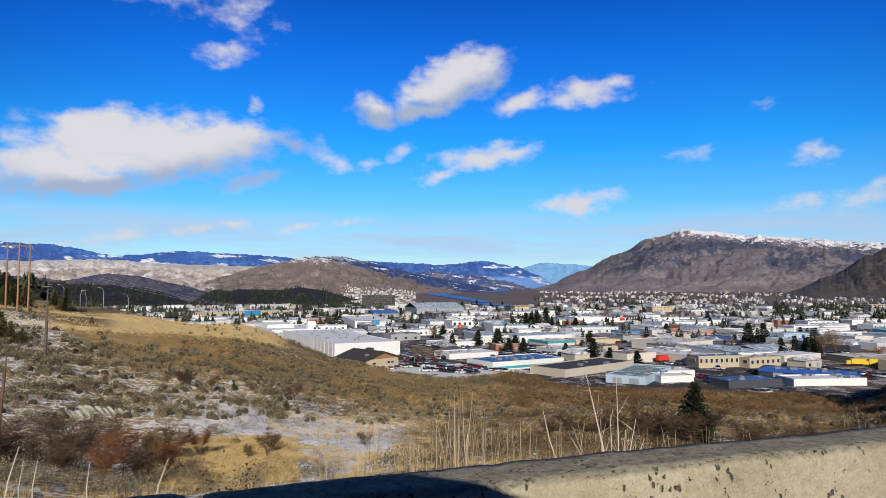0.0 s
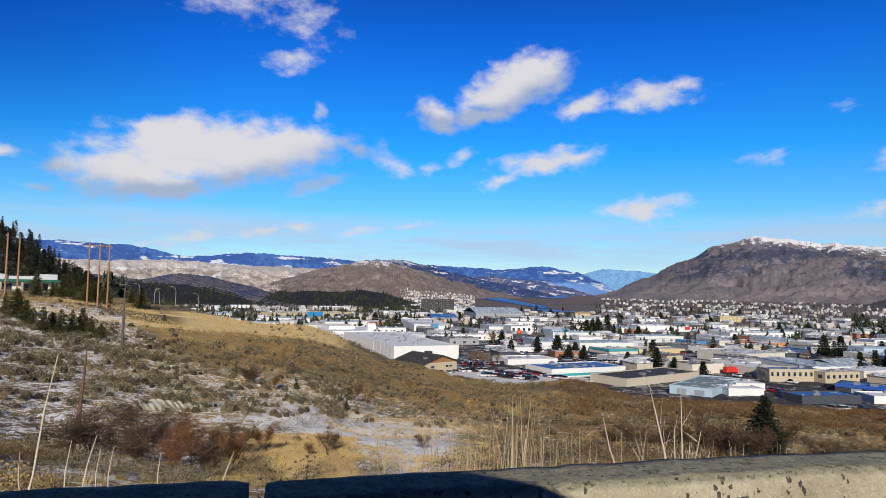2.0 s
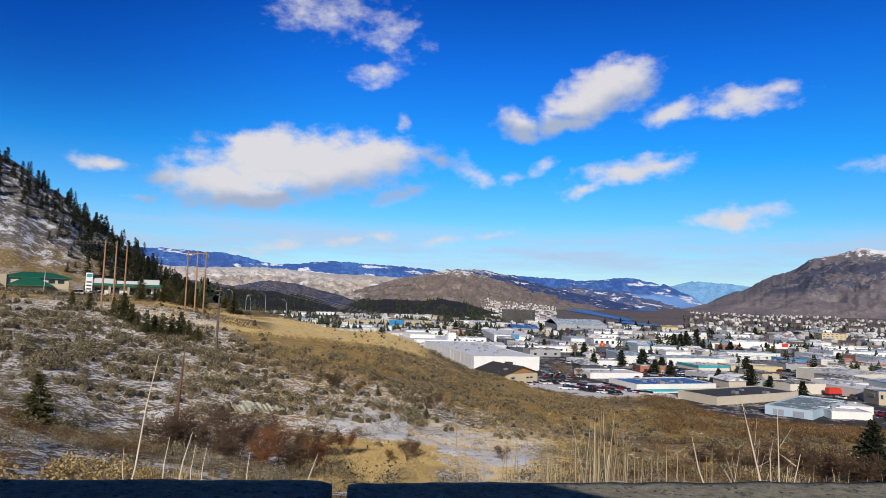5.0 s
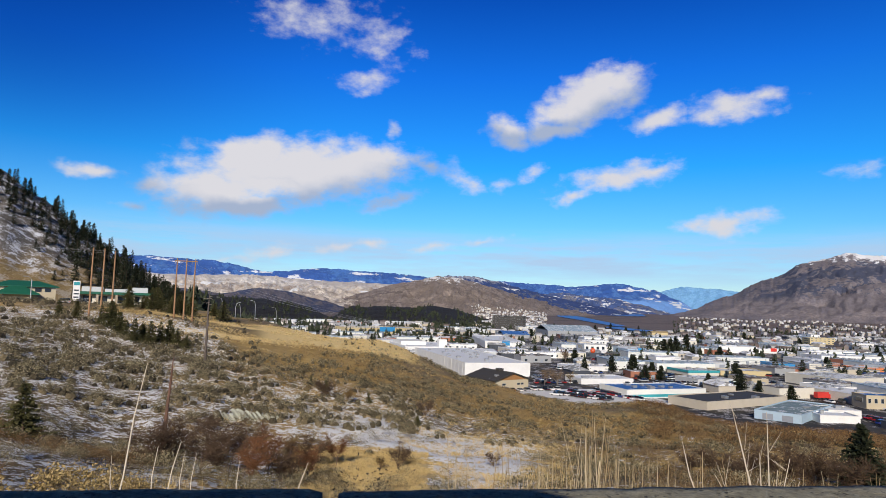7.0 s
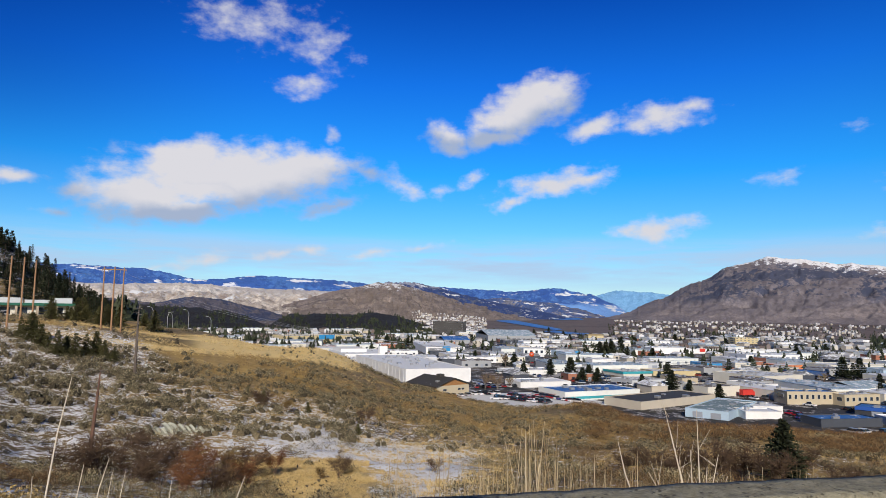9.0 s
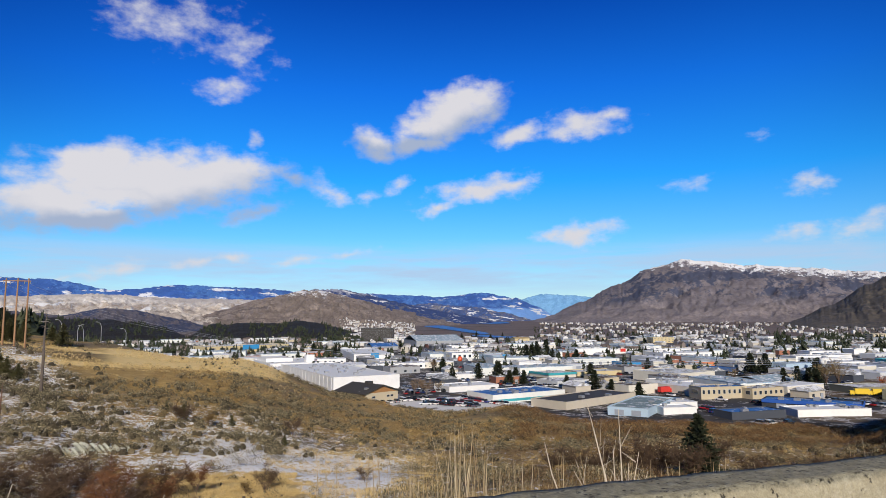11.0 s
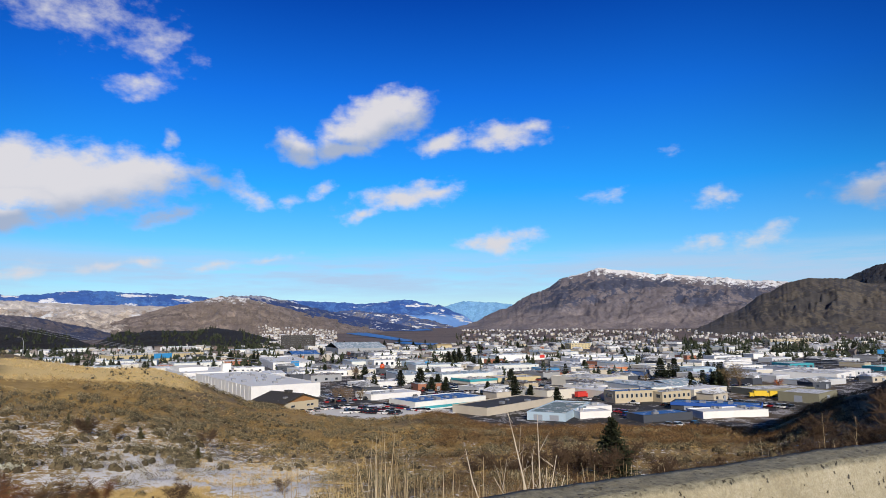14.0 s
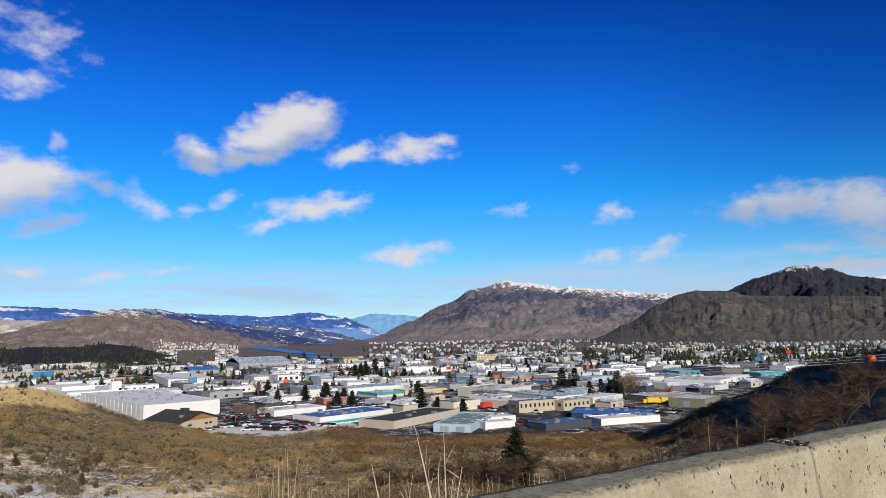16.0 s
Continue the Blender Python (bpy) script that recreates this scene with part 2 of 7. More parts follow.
def slope_height(az, r):
    az = min(BEARINGS[-1], max(BEARINGS[0], az))
    i = max(j for j, b in enumerate(BEARINGS[:-1]) if b <= az)
    t = step(BEARINGS[i], BEARINGS[i + 1], az)
    t = 0.5 * t + 0.5 * (az - BEARINGS[i]) / (BEARINGS[i + 1] - BEARINGS[i])
    k = max([j for j, q in enumerate(RADII[:-1]) if q <= r] or [0])
    u = min(1.0, max(0.0, (r - RADII[k]) / (RADII[k + 1] - RADII[k])))
    lo, hi = SLOPES[BEARINGS[i]], SLOPES[BEARINGS[i + 1]]

    def curve(h):                                         # Catmull-Rom along the bearing
        p0, p1, p2, p3 = h[max(k - 1, 0)], h[k], h[k + 1], h[min(k + 2, len(h) - 1)]
        s1 = (p2 - p0) / max(RADII[k + 1] - RADII[max(k - 1, 0)], 1) * (RADII[k + 1] - RADII[k])
        s2 = (p3 - p1) / max(RADII[min(k + 2, len(h) - 1)] - RADII[k], 1) * (RADII[k + 1] - RADII[k])
        return (2 * u**3 - 3 * u**2 + 1) * p1 + (u**3 - 2 * u**2 + u) * s1 + (-2 * u**3 + 3 * u**2) * p2 + (u**3 - u**2) * s2
    return curve(lo) * (1 - t) + curve(hi) * t


def floor_height(r):
    return FLOOR + 22 * step(1000, 4000, r)


def ground_height(x, y, rough=True):
    r = math.hypot(x, y)
    az = math.degrees(math.atan2(x, y))
    q = x * BAR_OUT.x + y * BAR_OUT.y - BAR_NEAR - 0.5     # beyond the barriers
    side = step(-75, -88, az) if az < 0 else step(62, 80, az)
    if az < -170 or az > 170:
        side = 1.0
    flat = floor_height(r)
    if r < 900:
        z = slope_height(az, min(r, 245))
        far = step(330, 520, r) if az < -31 else (step(240, 430, r) if az < -12 else step(230, 270, r))
        z = z * (1 - far) + flat * far
    else:
        z = flat
    if rough and r < 330:
        w = step(4, 40, r) * (1 - step(220, 330, r))
        z += w * (fbm(x * 0.03, y * 0.03) * 0.9 + fbm(x * 0.12, y * 0.12, 3) * 0.28)
        z += step(2.5, 9, r) * fbm(x * 0.6, y * 0.6, 7, 3) * 0.07 * (1 - step(150, 300, r))
    z = z * (1 - side) + (0 if r < 300 else -4) * side
    return z * step(0.0, 3.0, q) if q < 3.0 else z
def ground_material(n, s):
    p = here_pos(n)
    x, y, z = (n.add("ShaderNodeSeparateXYZ", {0: p}, i) for i in range(3))
    r = n.vmath("LENGTH", n.vmath("MULTIPLY", p, (1, 1, 0)), out=1)
    az = n.math("MULTIPLY", n.math("ARCTAN2", x, y), 180 / math.pi)

    def inside(v, a, b, soft):
        return n.math("MULTIPLY", n.smooth(v, a - soft, a + soft), n.smooth(v, b + soft, b - soft))

    def times(*v):
        out = v[0]
        for k in v[1:]:
            out = n.math("MULTIPLY", out, k)
        return out
    n1, n2, n3, n4 = n.noise(p, 0.04, 5, 0.6), n.noise(p, 0.35, 6, 0.65), n.noise(p, 4.0, 5, 0.65), n.noise(p, 1.3, 6, 0.7)
    grass = n.ramp(n.math("ADD", n.math("MULTIPLY", n2, 0.6), n.math("MULTIPLY", n3, 0.4)), [(0.3, (0.17, 0.106, 0.032)), (0.5, (0.39, 0.262, 0.084)), (0.7, (0.60, 0.43, 0.16))])
    soil = n.ramp(n3, [(0.3, (0.06, 0.045, 0.025)), (0.55, (0.21, 0.155, 0.08)), (0.8, (0.36, 0.28, 0.16))])
    hill = n.mix(n.smooth(n1, 0.45, 0.65), grass, soil)
    # soil under the brush further along the road, darkened to imitate shade
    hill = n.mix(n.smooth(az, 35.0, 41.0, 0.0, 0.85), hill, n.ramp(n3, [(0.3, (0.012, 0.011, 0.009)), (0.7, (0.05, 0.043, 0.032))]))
    # leaf litter and dark earth between the sage of the snowy bank
    bank = n.math("MULTIPLY", n.smooth(n.math("MULTIPLY_ADD", n1, 14.0, az), -22.0, -32.0), n.smooth(r, 175.0, 135.0))
    hill = n.mix(n.math("MULTIPLY", bank, 0.75), hill, n.ramp(n.math("ADD", n.math("MULTIPLY", n3, 0.6), n.math("MULTIPLY", n2, 0.4)), [(0.32, (0.030, 0.023, 0.013)), (0.5, (0.105, 0.075, 0.038)), (0.68, (0.25, 0.18, 0.085))]))
    # straw-coloured bench and tracks on the knoll
    straw = n.ramp(n3, [(0.25, (0.66, 0.47, 0.17)), (0.7, (0.90, 0.70, 0.33))])
    wob = n.math("MULTIPLY_ADD", n2, 6.0, -3.0)
    rw = n.math("ADD", r, wob)
    line = n.math("MULTIPLY_ADD", az, -1.1, 170.0)
    bench = times(inside(az, -27.5, -14.0, 1.0), inside(rw, 172.0, 222.0, 3.0))
    bench = n.math("MAXIMUM", bench, times(inside(az, -40.0, -26.0, 0.6), inside(n.math("SUBTRACT", rw, line), -3.0, 3.5, 1.2)))
    bench = n.math("MAXIMUM", bench, times(inside(az, -38.0, -26.0, 0.6), inside(rw, 168.0, 176.0, 1.6)))
    hill = n.mix(n.math("MULTIPLY", bench, n.smooth(n2, 0.28, 0.42, 0.55, 1.0)), hill, straw)
    olive = times(inside(az, -37.0, -27.0, 0.8), inside(rw, 177.0, 197.0, 2.0))
    hill = n.mix(n.math("MULTIPLY", olive, 0.55), hill, n.ramp(n3, [(0.3, (0.10, 0.07, 0.028)), (0.7, (0.19, 0.14, 0.06))]))
    # golden grass in the hollow
    gold = times(inside(n.math("ADD", az, n.math("MULTIPLY_ADD", n2, 6.0, -3.0)), -23.5, -13.0, 1.5), inside(n.math("ADD", r, n.math("MULTIPLY_ADD", n.noise(p, 0.2, 4), 16.0, -8.0)), 36.0, 63.0, 2.5))
    hill = n.mix(n.math("MULTIPLY", gold, n.smooth(n2, 0.3, 0.45)), hill, n.ramp(n3, [(0.25, (0.58, 0.43, 0.16)), (0.7, (0.82, 0.65, 0.31))]))
    # lingering snow in the hollow and on the slope opposite
    cold = n.math("MULTIPLY", n.smooth(n.math("ADD", r, n.smooth(az, -25.0, -34.0, 0.0, -75.0)), 165.0, 105.0), n.smooth(az, -1.0, -16.0, 0.82, 1.0))
    cold = n.math("MULTIPLY", cold, n.smooth(az, 46.0, 34.0, 0.5, 1.0))
    wide = n.math("ADD", r, n.math("MULTIPLY_ADD", n.noise(p, 0.09, 4, 0.6), 44.0, -22.0))
    deep = n.math("MAXIMUM", times(inside(az, -22.0, -3.0, 3.0), inside(wide, 62.0, 90.0, 3.0)), times(inside(az, -13.0, -3.0, 2.0), inside(wide, 40.0, 80.0, 4.0)))
    hill = n.mix(n.math("MULTIPLY", deep, 0.75), hill, n.ramp(n3, [(0.25, (0.50, 0.39, 0.18)), (0.7, (0.78, 0.65, 0.38))]))
    fleck = n.noise(n.vmath("MULTIPLY", p, (1.0, 0.7, 1.0)), 2.4, 7, 0.72)
    snow = n.math("MULTIPLY_ADD", fleck, 0.46, n.math("ADD", n.math("MULTIPLY", n2, 0.26), n.math("MULTIPLY", n4, 0.28)))
    snow = n.math("ADD", snow, n.math("MULTIPLY_ADD", deep, 0.042, n.math("MULTIPLY", gold, -0.3)))
    snow = n.math("ADD", snow, -0.015)
    snow = n.math("MULTIPLY_ADD", n.math("MAXIMUM", cold, deep), 0.28, n.math("ADD", snow, -0.28))
    snow = n.math("MULTIPLY", n.smooth(snow, 0.484, 0.498), n.smooth(r, 260.0, 220.0))
    hill = n.mix(snow, hill, (0.93, 0.93, 0.93))
    # the valley floor: lots, lawns, snow dust
    blocks = n.add("ShaderNodeTexVoronoi", {"Vector": p, "Scale": 0.03}, out=1)
    lot = n.ramp(n.add("ShaderNodeSeparateXYZ", {0: blocks}), [(0.0, (0.022, 0.022, 0.026)), (0.3, (0.040, 0.037, 0.036)), (0.55, (0.095, 0.068, 0.040)), (0.72, (0.036, 0.033, 0.024)), (0.93, (0.34, 0.34, 0.36))], "CONSTANT")
    dust = n.noise(p, 0.12, 7, 0.72)
    town = n.mix(n.smooth(dust, 0.52, 0.56, 0.0, 0.85), lot, n.ramp(n4, [(0.42, (0.07, 0.055, 0.042)), (0.56, (0.6, 0.6, 0.63))]))
    plain_far = n.ramp(n.noise(n.vmath("MULTIPLY", p, (0.3, 1.6, 1)), 0.004, 6, 0.65), [(0.35, (0.07, 0.056, 0.052)), (0.5, (0.17, 0.125, 0.108)), (0.7, (0.11, 0.092, 0.086))])
    speck = n.noise(p, 0.045, 5, 0.75)
    plain_far = n.mix(n.smooth(speck, 0.55, 0.62, 0.0, 0.75), plain_far, (0.035, 0.035, 0.032))
    town = n.mix(n.smooth(r, 1000.0, 1500.0), town, plain_far)
    col = n.mix(n.math("MAXIMUM", n.smooth(z, -33.5, -35.5), n.smooth(r, 540.0, 600.0)), hill, town)
    put(n, s, "Base Color", col)
    put(n, s, "Roughness", 0.92)
    bump(n, s, n.math("ADD", n3, n2), 0.6, 0.12)


def pine_slope_material(n, s):
    p = here_pos(n)
    z = n.add("ShaderNodeSeparateXYZ", {0: p}, 2)
    a, b, c = n.noise(p, 0.03, 5, 0.6), n.noise(p, 0.16, 6, 0.7), n.noise(p, 1.2, 5, 0.65)
    grass = n.ramp(c, [(0.3, (0.15, 0.10, 0.04)), (0.7, (0.36, 0.26, 0.11))])
    rock = n.ramp(c, [(0.3, (0.07, 0.06, 0.05)), (0.7, (0.20, 0.18, 0.155))])
    high = n.math("ADD", z, n.math("MULTIPLY", n.math("SUBTRACT", a, 0.5), 50.0))
    col = n.mix(n.smooth(high, 10.0, 24.0), grass, rock)
    snow = n.math("ADD", n.math("MULTIPLY", b, 0.6), n.math("MULTIPLY", c, 0.4))
    col = n.mix(n.math("MULTIPLY", n.smooth(snow, 0.5, 0.56), n.smooth(high, 4.0, 20.0, 0.25, 0.95)), col, (0.75, 0.77, 0.82))
    put(n, s, "Base Color", col)
    put(n, s, "Roughness", 0.92)
    bump(n, s, c, 0.6, 0.4)


def build_ground():
    az = [a * 0.22 - 88 for a in range(801)] + [88 + 4 * k for k in range(1, 46)] + []
    radii = [2.0 * (4900 / 2.0) ** (k / 330) for k in range(331)]
    verts = [(0, 0, 0)]
    for r in radii:
        for a in az:
            x, y = r * math.sin(radians(a)), r * math.cos(radians(a))
            verts.append((x, y, ground_height(x, y)))
    m = len(az)
    faces = []
    for i in range(len(radii) - 1):
        for j in range(m):
            a, b = 1 + i * m + j, 1 + i * m + (j + 1) % m
            faces.append((a, a + m, b + m, b))
    faces += [(0, 1 + j, 1 + (j + 1) % m) for j in range(m)]
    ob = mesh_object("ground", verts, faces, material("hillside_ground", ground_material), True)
    tagged(ob, "brown grassy hillside with snow patches above a valley floor", "ground", kind="structure")


def mountain_material(name, low, high, forest, snow_from, snow, scale=0.004, dark=0.4, relief=6.0, wooded=None, gullies=0.5, woods_at=0.47, ridge_snow=0.0, fields=0.0, pale_foot=None):
    """Bare or grassy slopes with gullies darkened as if shaded down the fall line, woods in ragged patches, snow fields
    and snow towards the top.
    """
    def build(n, s):
        p = here_pos(n)
        x, y, z = (n.add("ShaderNodeSeparateXYZ", {0: p}, i) for i in range(3))
        a, b, c = n.noise(p, scale, 7, 0.62), n.noise(p, scale * 6, 8, 0.7), n.noise(p, scale * 26, 5, 0.72)
        col = n.mix(n.smooth(n.math("MULTIPLY_ADD", a, 0.65, n.math("MULTIPLY", b, 0.35)), 0.40, 0.60), low, high)
        side = n.math("MULTIPLY", n.math("ARCTAN2", x, y), 1000.0)
        run = n.add("ShaderNodeCombineXYZ", {0: n.math("ADD", side, n.math("MULTIPLY", a, 60.0)), 1: n.math("MULTIPLY_ADD", z, 0.22, n.math("MULTIPLY", b, 8.0)), 2: 0.0})
        g = n.noise(run, 0.11, 8, 0.68)
        # gullies darkened in the colour, standing in for the shade they hold
        col = n.mix(n.smooth(g, 0.50, 0.58, 0.0, gullies), col, [v * 0.45 for v in low])
        col = n.mix(n.smooth(c, 0.46, 0.58, 0.0, 0.4), col, [v * 0.5 for v in low])
        f = n.math("ADD", n.math("MULTIPLY", b, 0.34), n.math("ADD", n.math("MULTIPLY", a, 0.44), n.math("MULTIPLY", g, 0.22)))
        f = n.math("MULTIPLY_ADD", n.math("SUBTRACT", c, 0.5), 0.16, f)
        woods = n.math("MULTIPLY", n.smooth(f, woods_at, woods_at + 0.035), dark)
        if wooded:
            woods = n.math("MULTIPLY", woods, n.smooth(n.math("ADD", z, n.math("MULTIPLY", a, 120.0)), wooded[0], wooded[1]))
        col = n.mix(woods, col, forest)
        # snow fields at the foot, cloud shade put in as pale blue
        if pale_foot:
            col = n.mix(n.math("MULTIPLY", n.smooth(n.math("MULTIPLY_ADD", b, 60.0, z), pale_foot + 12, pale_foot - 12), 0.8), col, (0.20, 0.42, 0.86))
        if fields:
            open_snow = n.noise(n.vmath("MULTIPLY", p, (0.7, 0.7, 3.2)), scale * 2.2, 7, 0.6)
            col = n.mix(n.math("MULTIPLY", n.smooth(n.math("MULTIPLY_ADD", c, 0.12, open_snow), 0.68 - fields * 0.12, 0.70 - fields * 0.12), 0.9), col, (0.80, 0.83, 0.88))
        if snow > 0:
            h = n.math("ADD", z, n.math("ADD", n.math("MULTIPLY", n.math("SUBTRACT", b, 0.5), 170.0), n.math("MULTIPLY", n.math("SUBTRACT", g, 0.5), 220.0)))
            h = n.math("MULTIPLY_ADD", n.math("MAXIMUM", n.math("ADD", side, -358.0), 0.0), ridge_snow, n.math("MULTIPLY_ADD", n.math("SUBTRACT", c, 0.5), 90.0, h))
            col = n.mix(n.math("MULTIPLY", n.smooth(h, snow_from, snow_from + 14), snow), col, (0.86, 0.87, 0.9))
        put(n, s, "Base Color", col)
        put(n, s, "Roughness", 0.95)
        bump(n, s, n.math("ADD", b, n.math("SUBTRACT", n.math("MULTIPLY", c, 0.4), n.math("MULTIPLY", g, 1.2))), 0.8, relief)
    return material(name, build)


SLOPE_GRIDS = {}


def mountain(name, label, crest, front, back, mat, spurs=0.25, seed=0.0, power=1.2, freq=0.35, nu=420, nv=70, base=None, crags=0.0):
    """A range by its skyline (bearing, height in degrees): a front with spurs and gullies, a rounded crest, a back."""
    crest = sorted(crest)
    xs, hs = [c[0] for c in crest], [c[1] for c in crest]
    verts, faces = [], []
    for i in range(nu + 1):
        a = xs[0] + (xs[-1] - xs[0]) * i / nu
        k = max(j for j in range(len(xs) - 1) if xs[j] <= a)
        t = (a - xs[k]) / (xs[k + 1] - xs[k])
        t = 0.5 * t + 0.5 * step(0, 1, t)
        h = hs[k] * (1 - t) + hs[k + 1] * t + 0.10 * fbm(a * 0.9, seed, 1) + 0.06 * fbm(a * 5, seed, 2)
        top = EYE + back * math.tan(radians(h))
        for j in range(nv + 1):
            v = j / nv
            if v <= 0.8:
                u = v / 0.8
                r = front + (back - front) * u
                z0 = (floor_height(r) if base is None else base) - 6 * (1 - u)
                s = u**power
                p = at(a, r) * (freq / 300)
                w1, w2 = fbm(p.x, p.y, seed, 3), fbm(p.x + 7, p.y, seed, 3)
                g = fbm(p.x + 0.6 * w1, p.y + 0.6 * w2, seed + 5, 6)
                g2 = 1 - abs(fbm(p.x * 1.7 + 0.5 * w2, p.y * 1.1 + 0.5 * w1, seed + 9, 6)) * 2.2
                z = z0 + (top - z0) * (s + spurs * 4 * u * (1 - u) * (0.45 * g + 0.5 * (g2 - 0.45)))
                if crags:                                 # ribs and gullies running down the fall line
                    rib = abs(fbm(a * 0.8 + 1.3 * w1 + 0.9 * u, u * 2.2 + 0.9 * w2, seed + 3, 6))
                    z += (top - z0) * crags * (0.14 - rib) * u * (1 - u) * 4
                z = max(z, z0 - 4)
            else:
                u = (v - 0.8) / 0.2
                r = back * (1 + 0.08 * u)
                z = top - (top + 40) * u * u
            verts.append(tuple(at(a, r, z)))
    m = nv + 1
    for i in range(nu):
        for j in range(nv):
            faces.append((i * m + j, (i + 1) * m + j, (i + 1) * m + j + 1, i * m + j + 1))
    SLOPE_GRIDS[name if name not in SLOPE_GRIDS else name + "_second"] = (xs[0], xs[-1], nu, nv, front, back, verts)
    ob = mesh_object(name, verts, faces, mat, True)
    return tagged(ob, label, "mountain" if "hill" not in name else "hill", kind="structure")


def slope_at(name, az, r):
    """Height of a range's front at a bearing and distance."""
    a0, a1, nu, nv, front, back, verts = SLOPE_GRIDS[name]
    i = min(nu, max(0, round((az - a0) / (a1 - a0) * nu)))
    j = min(int(nv * 0.8), max(0, round((r - front) / (back - front) * 0.8 * nv)))
    return verts[i * (nv + 1) + j][2]


build_ground()
# distance haze is put into these far ranges as blue base colour
far_blue = mountain_material("hazed_far_forest", (0.06, 0.18, 0.52), (0.13, 0.28, 0.62), (0.02, 0.085, 0.36), 330, 0.6, 0.0035, 0.8, 6.0, None, 0.4, 0.46, 0.0, 0.22, 95)
ridge_blue = mountain_material("hazed_snowy_ridge", (0.05, 0.14, 0.42), (0.10, 0.22, 0.52), (0.02, 0.08, 0.32), 250, 0.9, 0.0035, 0.6, 6.0, None, 0.4, 0.48, 0.0, 0.7)
# distance haze put into the spur's woods as deep blue
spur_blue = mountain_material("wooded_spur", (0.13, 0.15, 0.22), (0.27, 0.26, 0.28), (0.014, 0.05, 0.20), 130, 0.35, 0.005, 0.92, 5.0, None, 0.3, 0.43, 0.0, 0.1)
# pale haze painted into the colour of the last ridge
pale_blue = mountain_material("hazed_farthest_ridge", (0.15, 0.36, 0.62), (0.24, 0.45, 0.70), (0.11, 0.29, 0.55), 900, 0.0, 0.004, 0.5)
tan_hill = mountain_material("dry_grass_hill", (0.42, 0.35, 0.30), (0.84, 0.77, 0.69), (0.24, 0.195, 0.17), 60, 0.35, 0.0028, 0.7, 6.0, None, 0.3, 0.53, 0.0, 0.15)
# haze carried as blue in the hill and wood colours
valley_hill = mountain_material("hazed_valley_hill", (0.19, 0.20, 0.26), (0.42, 0.37, 0.36), (0.03, 0.085, 0.27), 900, 0.0, 0.006, 0.9, 5.0, None, 0.35, 0.455, 0.0, 0.45)
# blue shade is mixed into the knoll's own colours
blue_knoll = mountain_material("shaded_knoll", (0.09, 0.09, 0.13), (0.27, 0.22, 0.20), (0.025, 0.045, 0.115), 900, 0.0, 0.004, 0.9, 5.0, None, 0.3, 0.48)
brown_hill = mountain_material("brown_hill", (0.22, 0.18, 0.16), (0.38, 0.315, 0.28), (0.095, 0.08, 0.08), 118, 0.9, 0.006, 0.7, 7.0, None, 0.4, 0.53)
# near-black because cloud shade is put into the hill's base colour
dark_hill = mountain_material("cloud_shaded_hill", (0.008, 0.008, 0.010), (0.020, 0.018, 0.016), (0.004, 0.005, 0.007), 900, 0.0, 0.01, 0.8, 2.5, None, 0.3, 0.48)
# wood patches whose deep blue also carries haze and cloud shade
grey_rock = mountain_material("scree_mountain", (0.175, 0.158, 0.182), (0.31, 0.268, 0.27), (0.040, 0.056, 0.110), 288, 0.97, 0.004, 0.9, 7.0, (95, 175), 0.25, 0.48, 0.46)
# rock colours darkened to stand in for cloud shade
shaded_rock = mountain_material("dark_rock_hill", (0.080, 0.071, 0.066), (0.145, 0.124, 0.096), (0.038, 0.040, 0.050), 900, 0.0, 0.003, 0.75, 2.0, None, 0.08, 0.50)
# distance haze put into the peak's woods as a bluish tint
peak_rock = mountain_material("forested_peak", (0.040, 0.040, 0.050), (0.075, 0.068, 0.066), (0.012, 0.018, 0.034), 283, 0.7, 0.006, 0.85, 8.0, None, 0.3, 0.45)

mountain("far_range", "mountain range with pale blue far haze put into its colour", [(4, -0.5), (7, 1.6), (8.5, 2.05), (10.5, 2.0), (12.5, 1.8), (16, 1.2), (20, -.5)], 4600, 4750, pale_blue, 0.05, 1, nu=160, nv=40)
mountain("blue_range", "forested mountains with snowy clearings, blue haze put into the colour", [(-60, 3.0), (-45, 3.2), (-36, 3.3), (-31, 3.15), (-27, 2.4), (-22, 2.9), (-17, 2.7), (-13, 2.45), (-9, 2.3), (-4, 2.1), (0, 1.9), (3.5, 2.25), (6.5, 1.75), (8.5, 0.9), (10.5, -0.4)], 3900, 4450, far_blue, 0.2, 2, 1.1, crags=0.1)
mountain("grass_hills", "rolling tan grassland hills dusted with snow", [(-60, 1.8), (-45, 2.0), (-34, 1.9), (-28, 2.1), (-22, 1.8), (-16, 1.7), (-9, 1.5), (-6, 0.8), (-3, -0.2), (0, -0.9)], 2300, 3700, tan_hill, 0.35, 3, 1.0, 1.2, crags=0.1)
mountain("wooded_spur", "wooded ridge running down to the river, haze blue in its colour", [(-16, 1.0), (-13, 2.0), (-11, 2.62), (-9, 2.6), (-7, 2.25), (-4.5, 1.6), (-2, 1.0), (1, 0.45), (4, -0.1), (6, -0.9)], 2600, 3300, spur_blue, 0.3, 15, 1.0, 1.4, 260, 60, crags=0.25)
mountain("valley_hills", "tan hills above the river, haze put into their woods as blue", [(-6, 0.4), (-3, 1.2), (-1, 1.35), (1, 1.1), (3, 1.0), (5, 0.6), (7, 0.1), (9, -0.7)], 3350, 3800, valley_hill, 0.35, 16, 1.0, 2.2, 200, 50, crags=0.3)
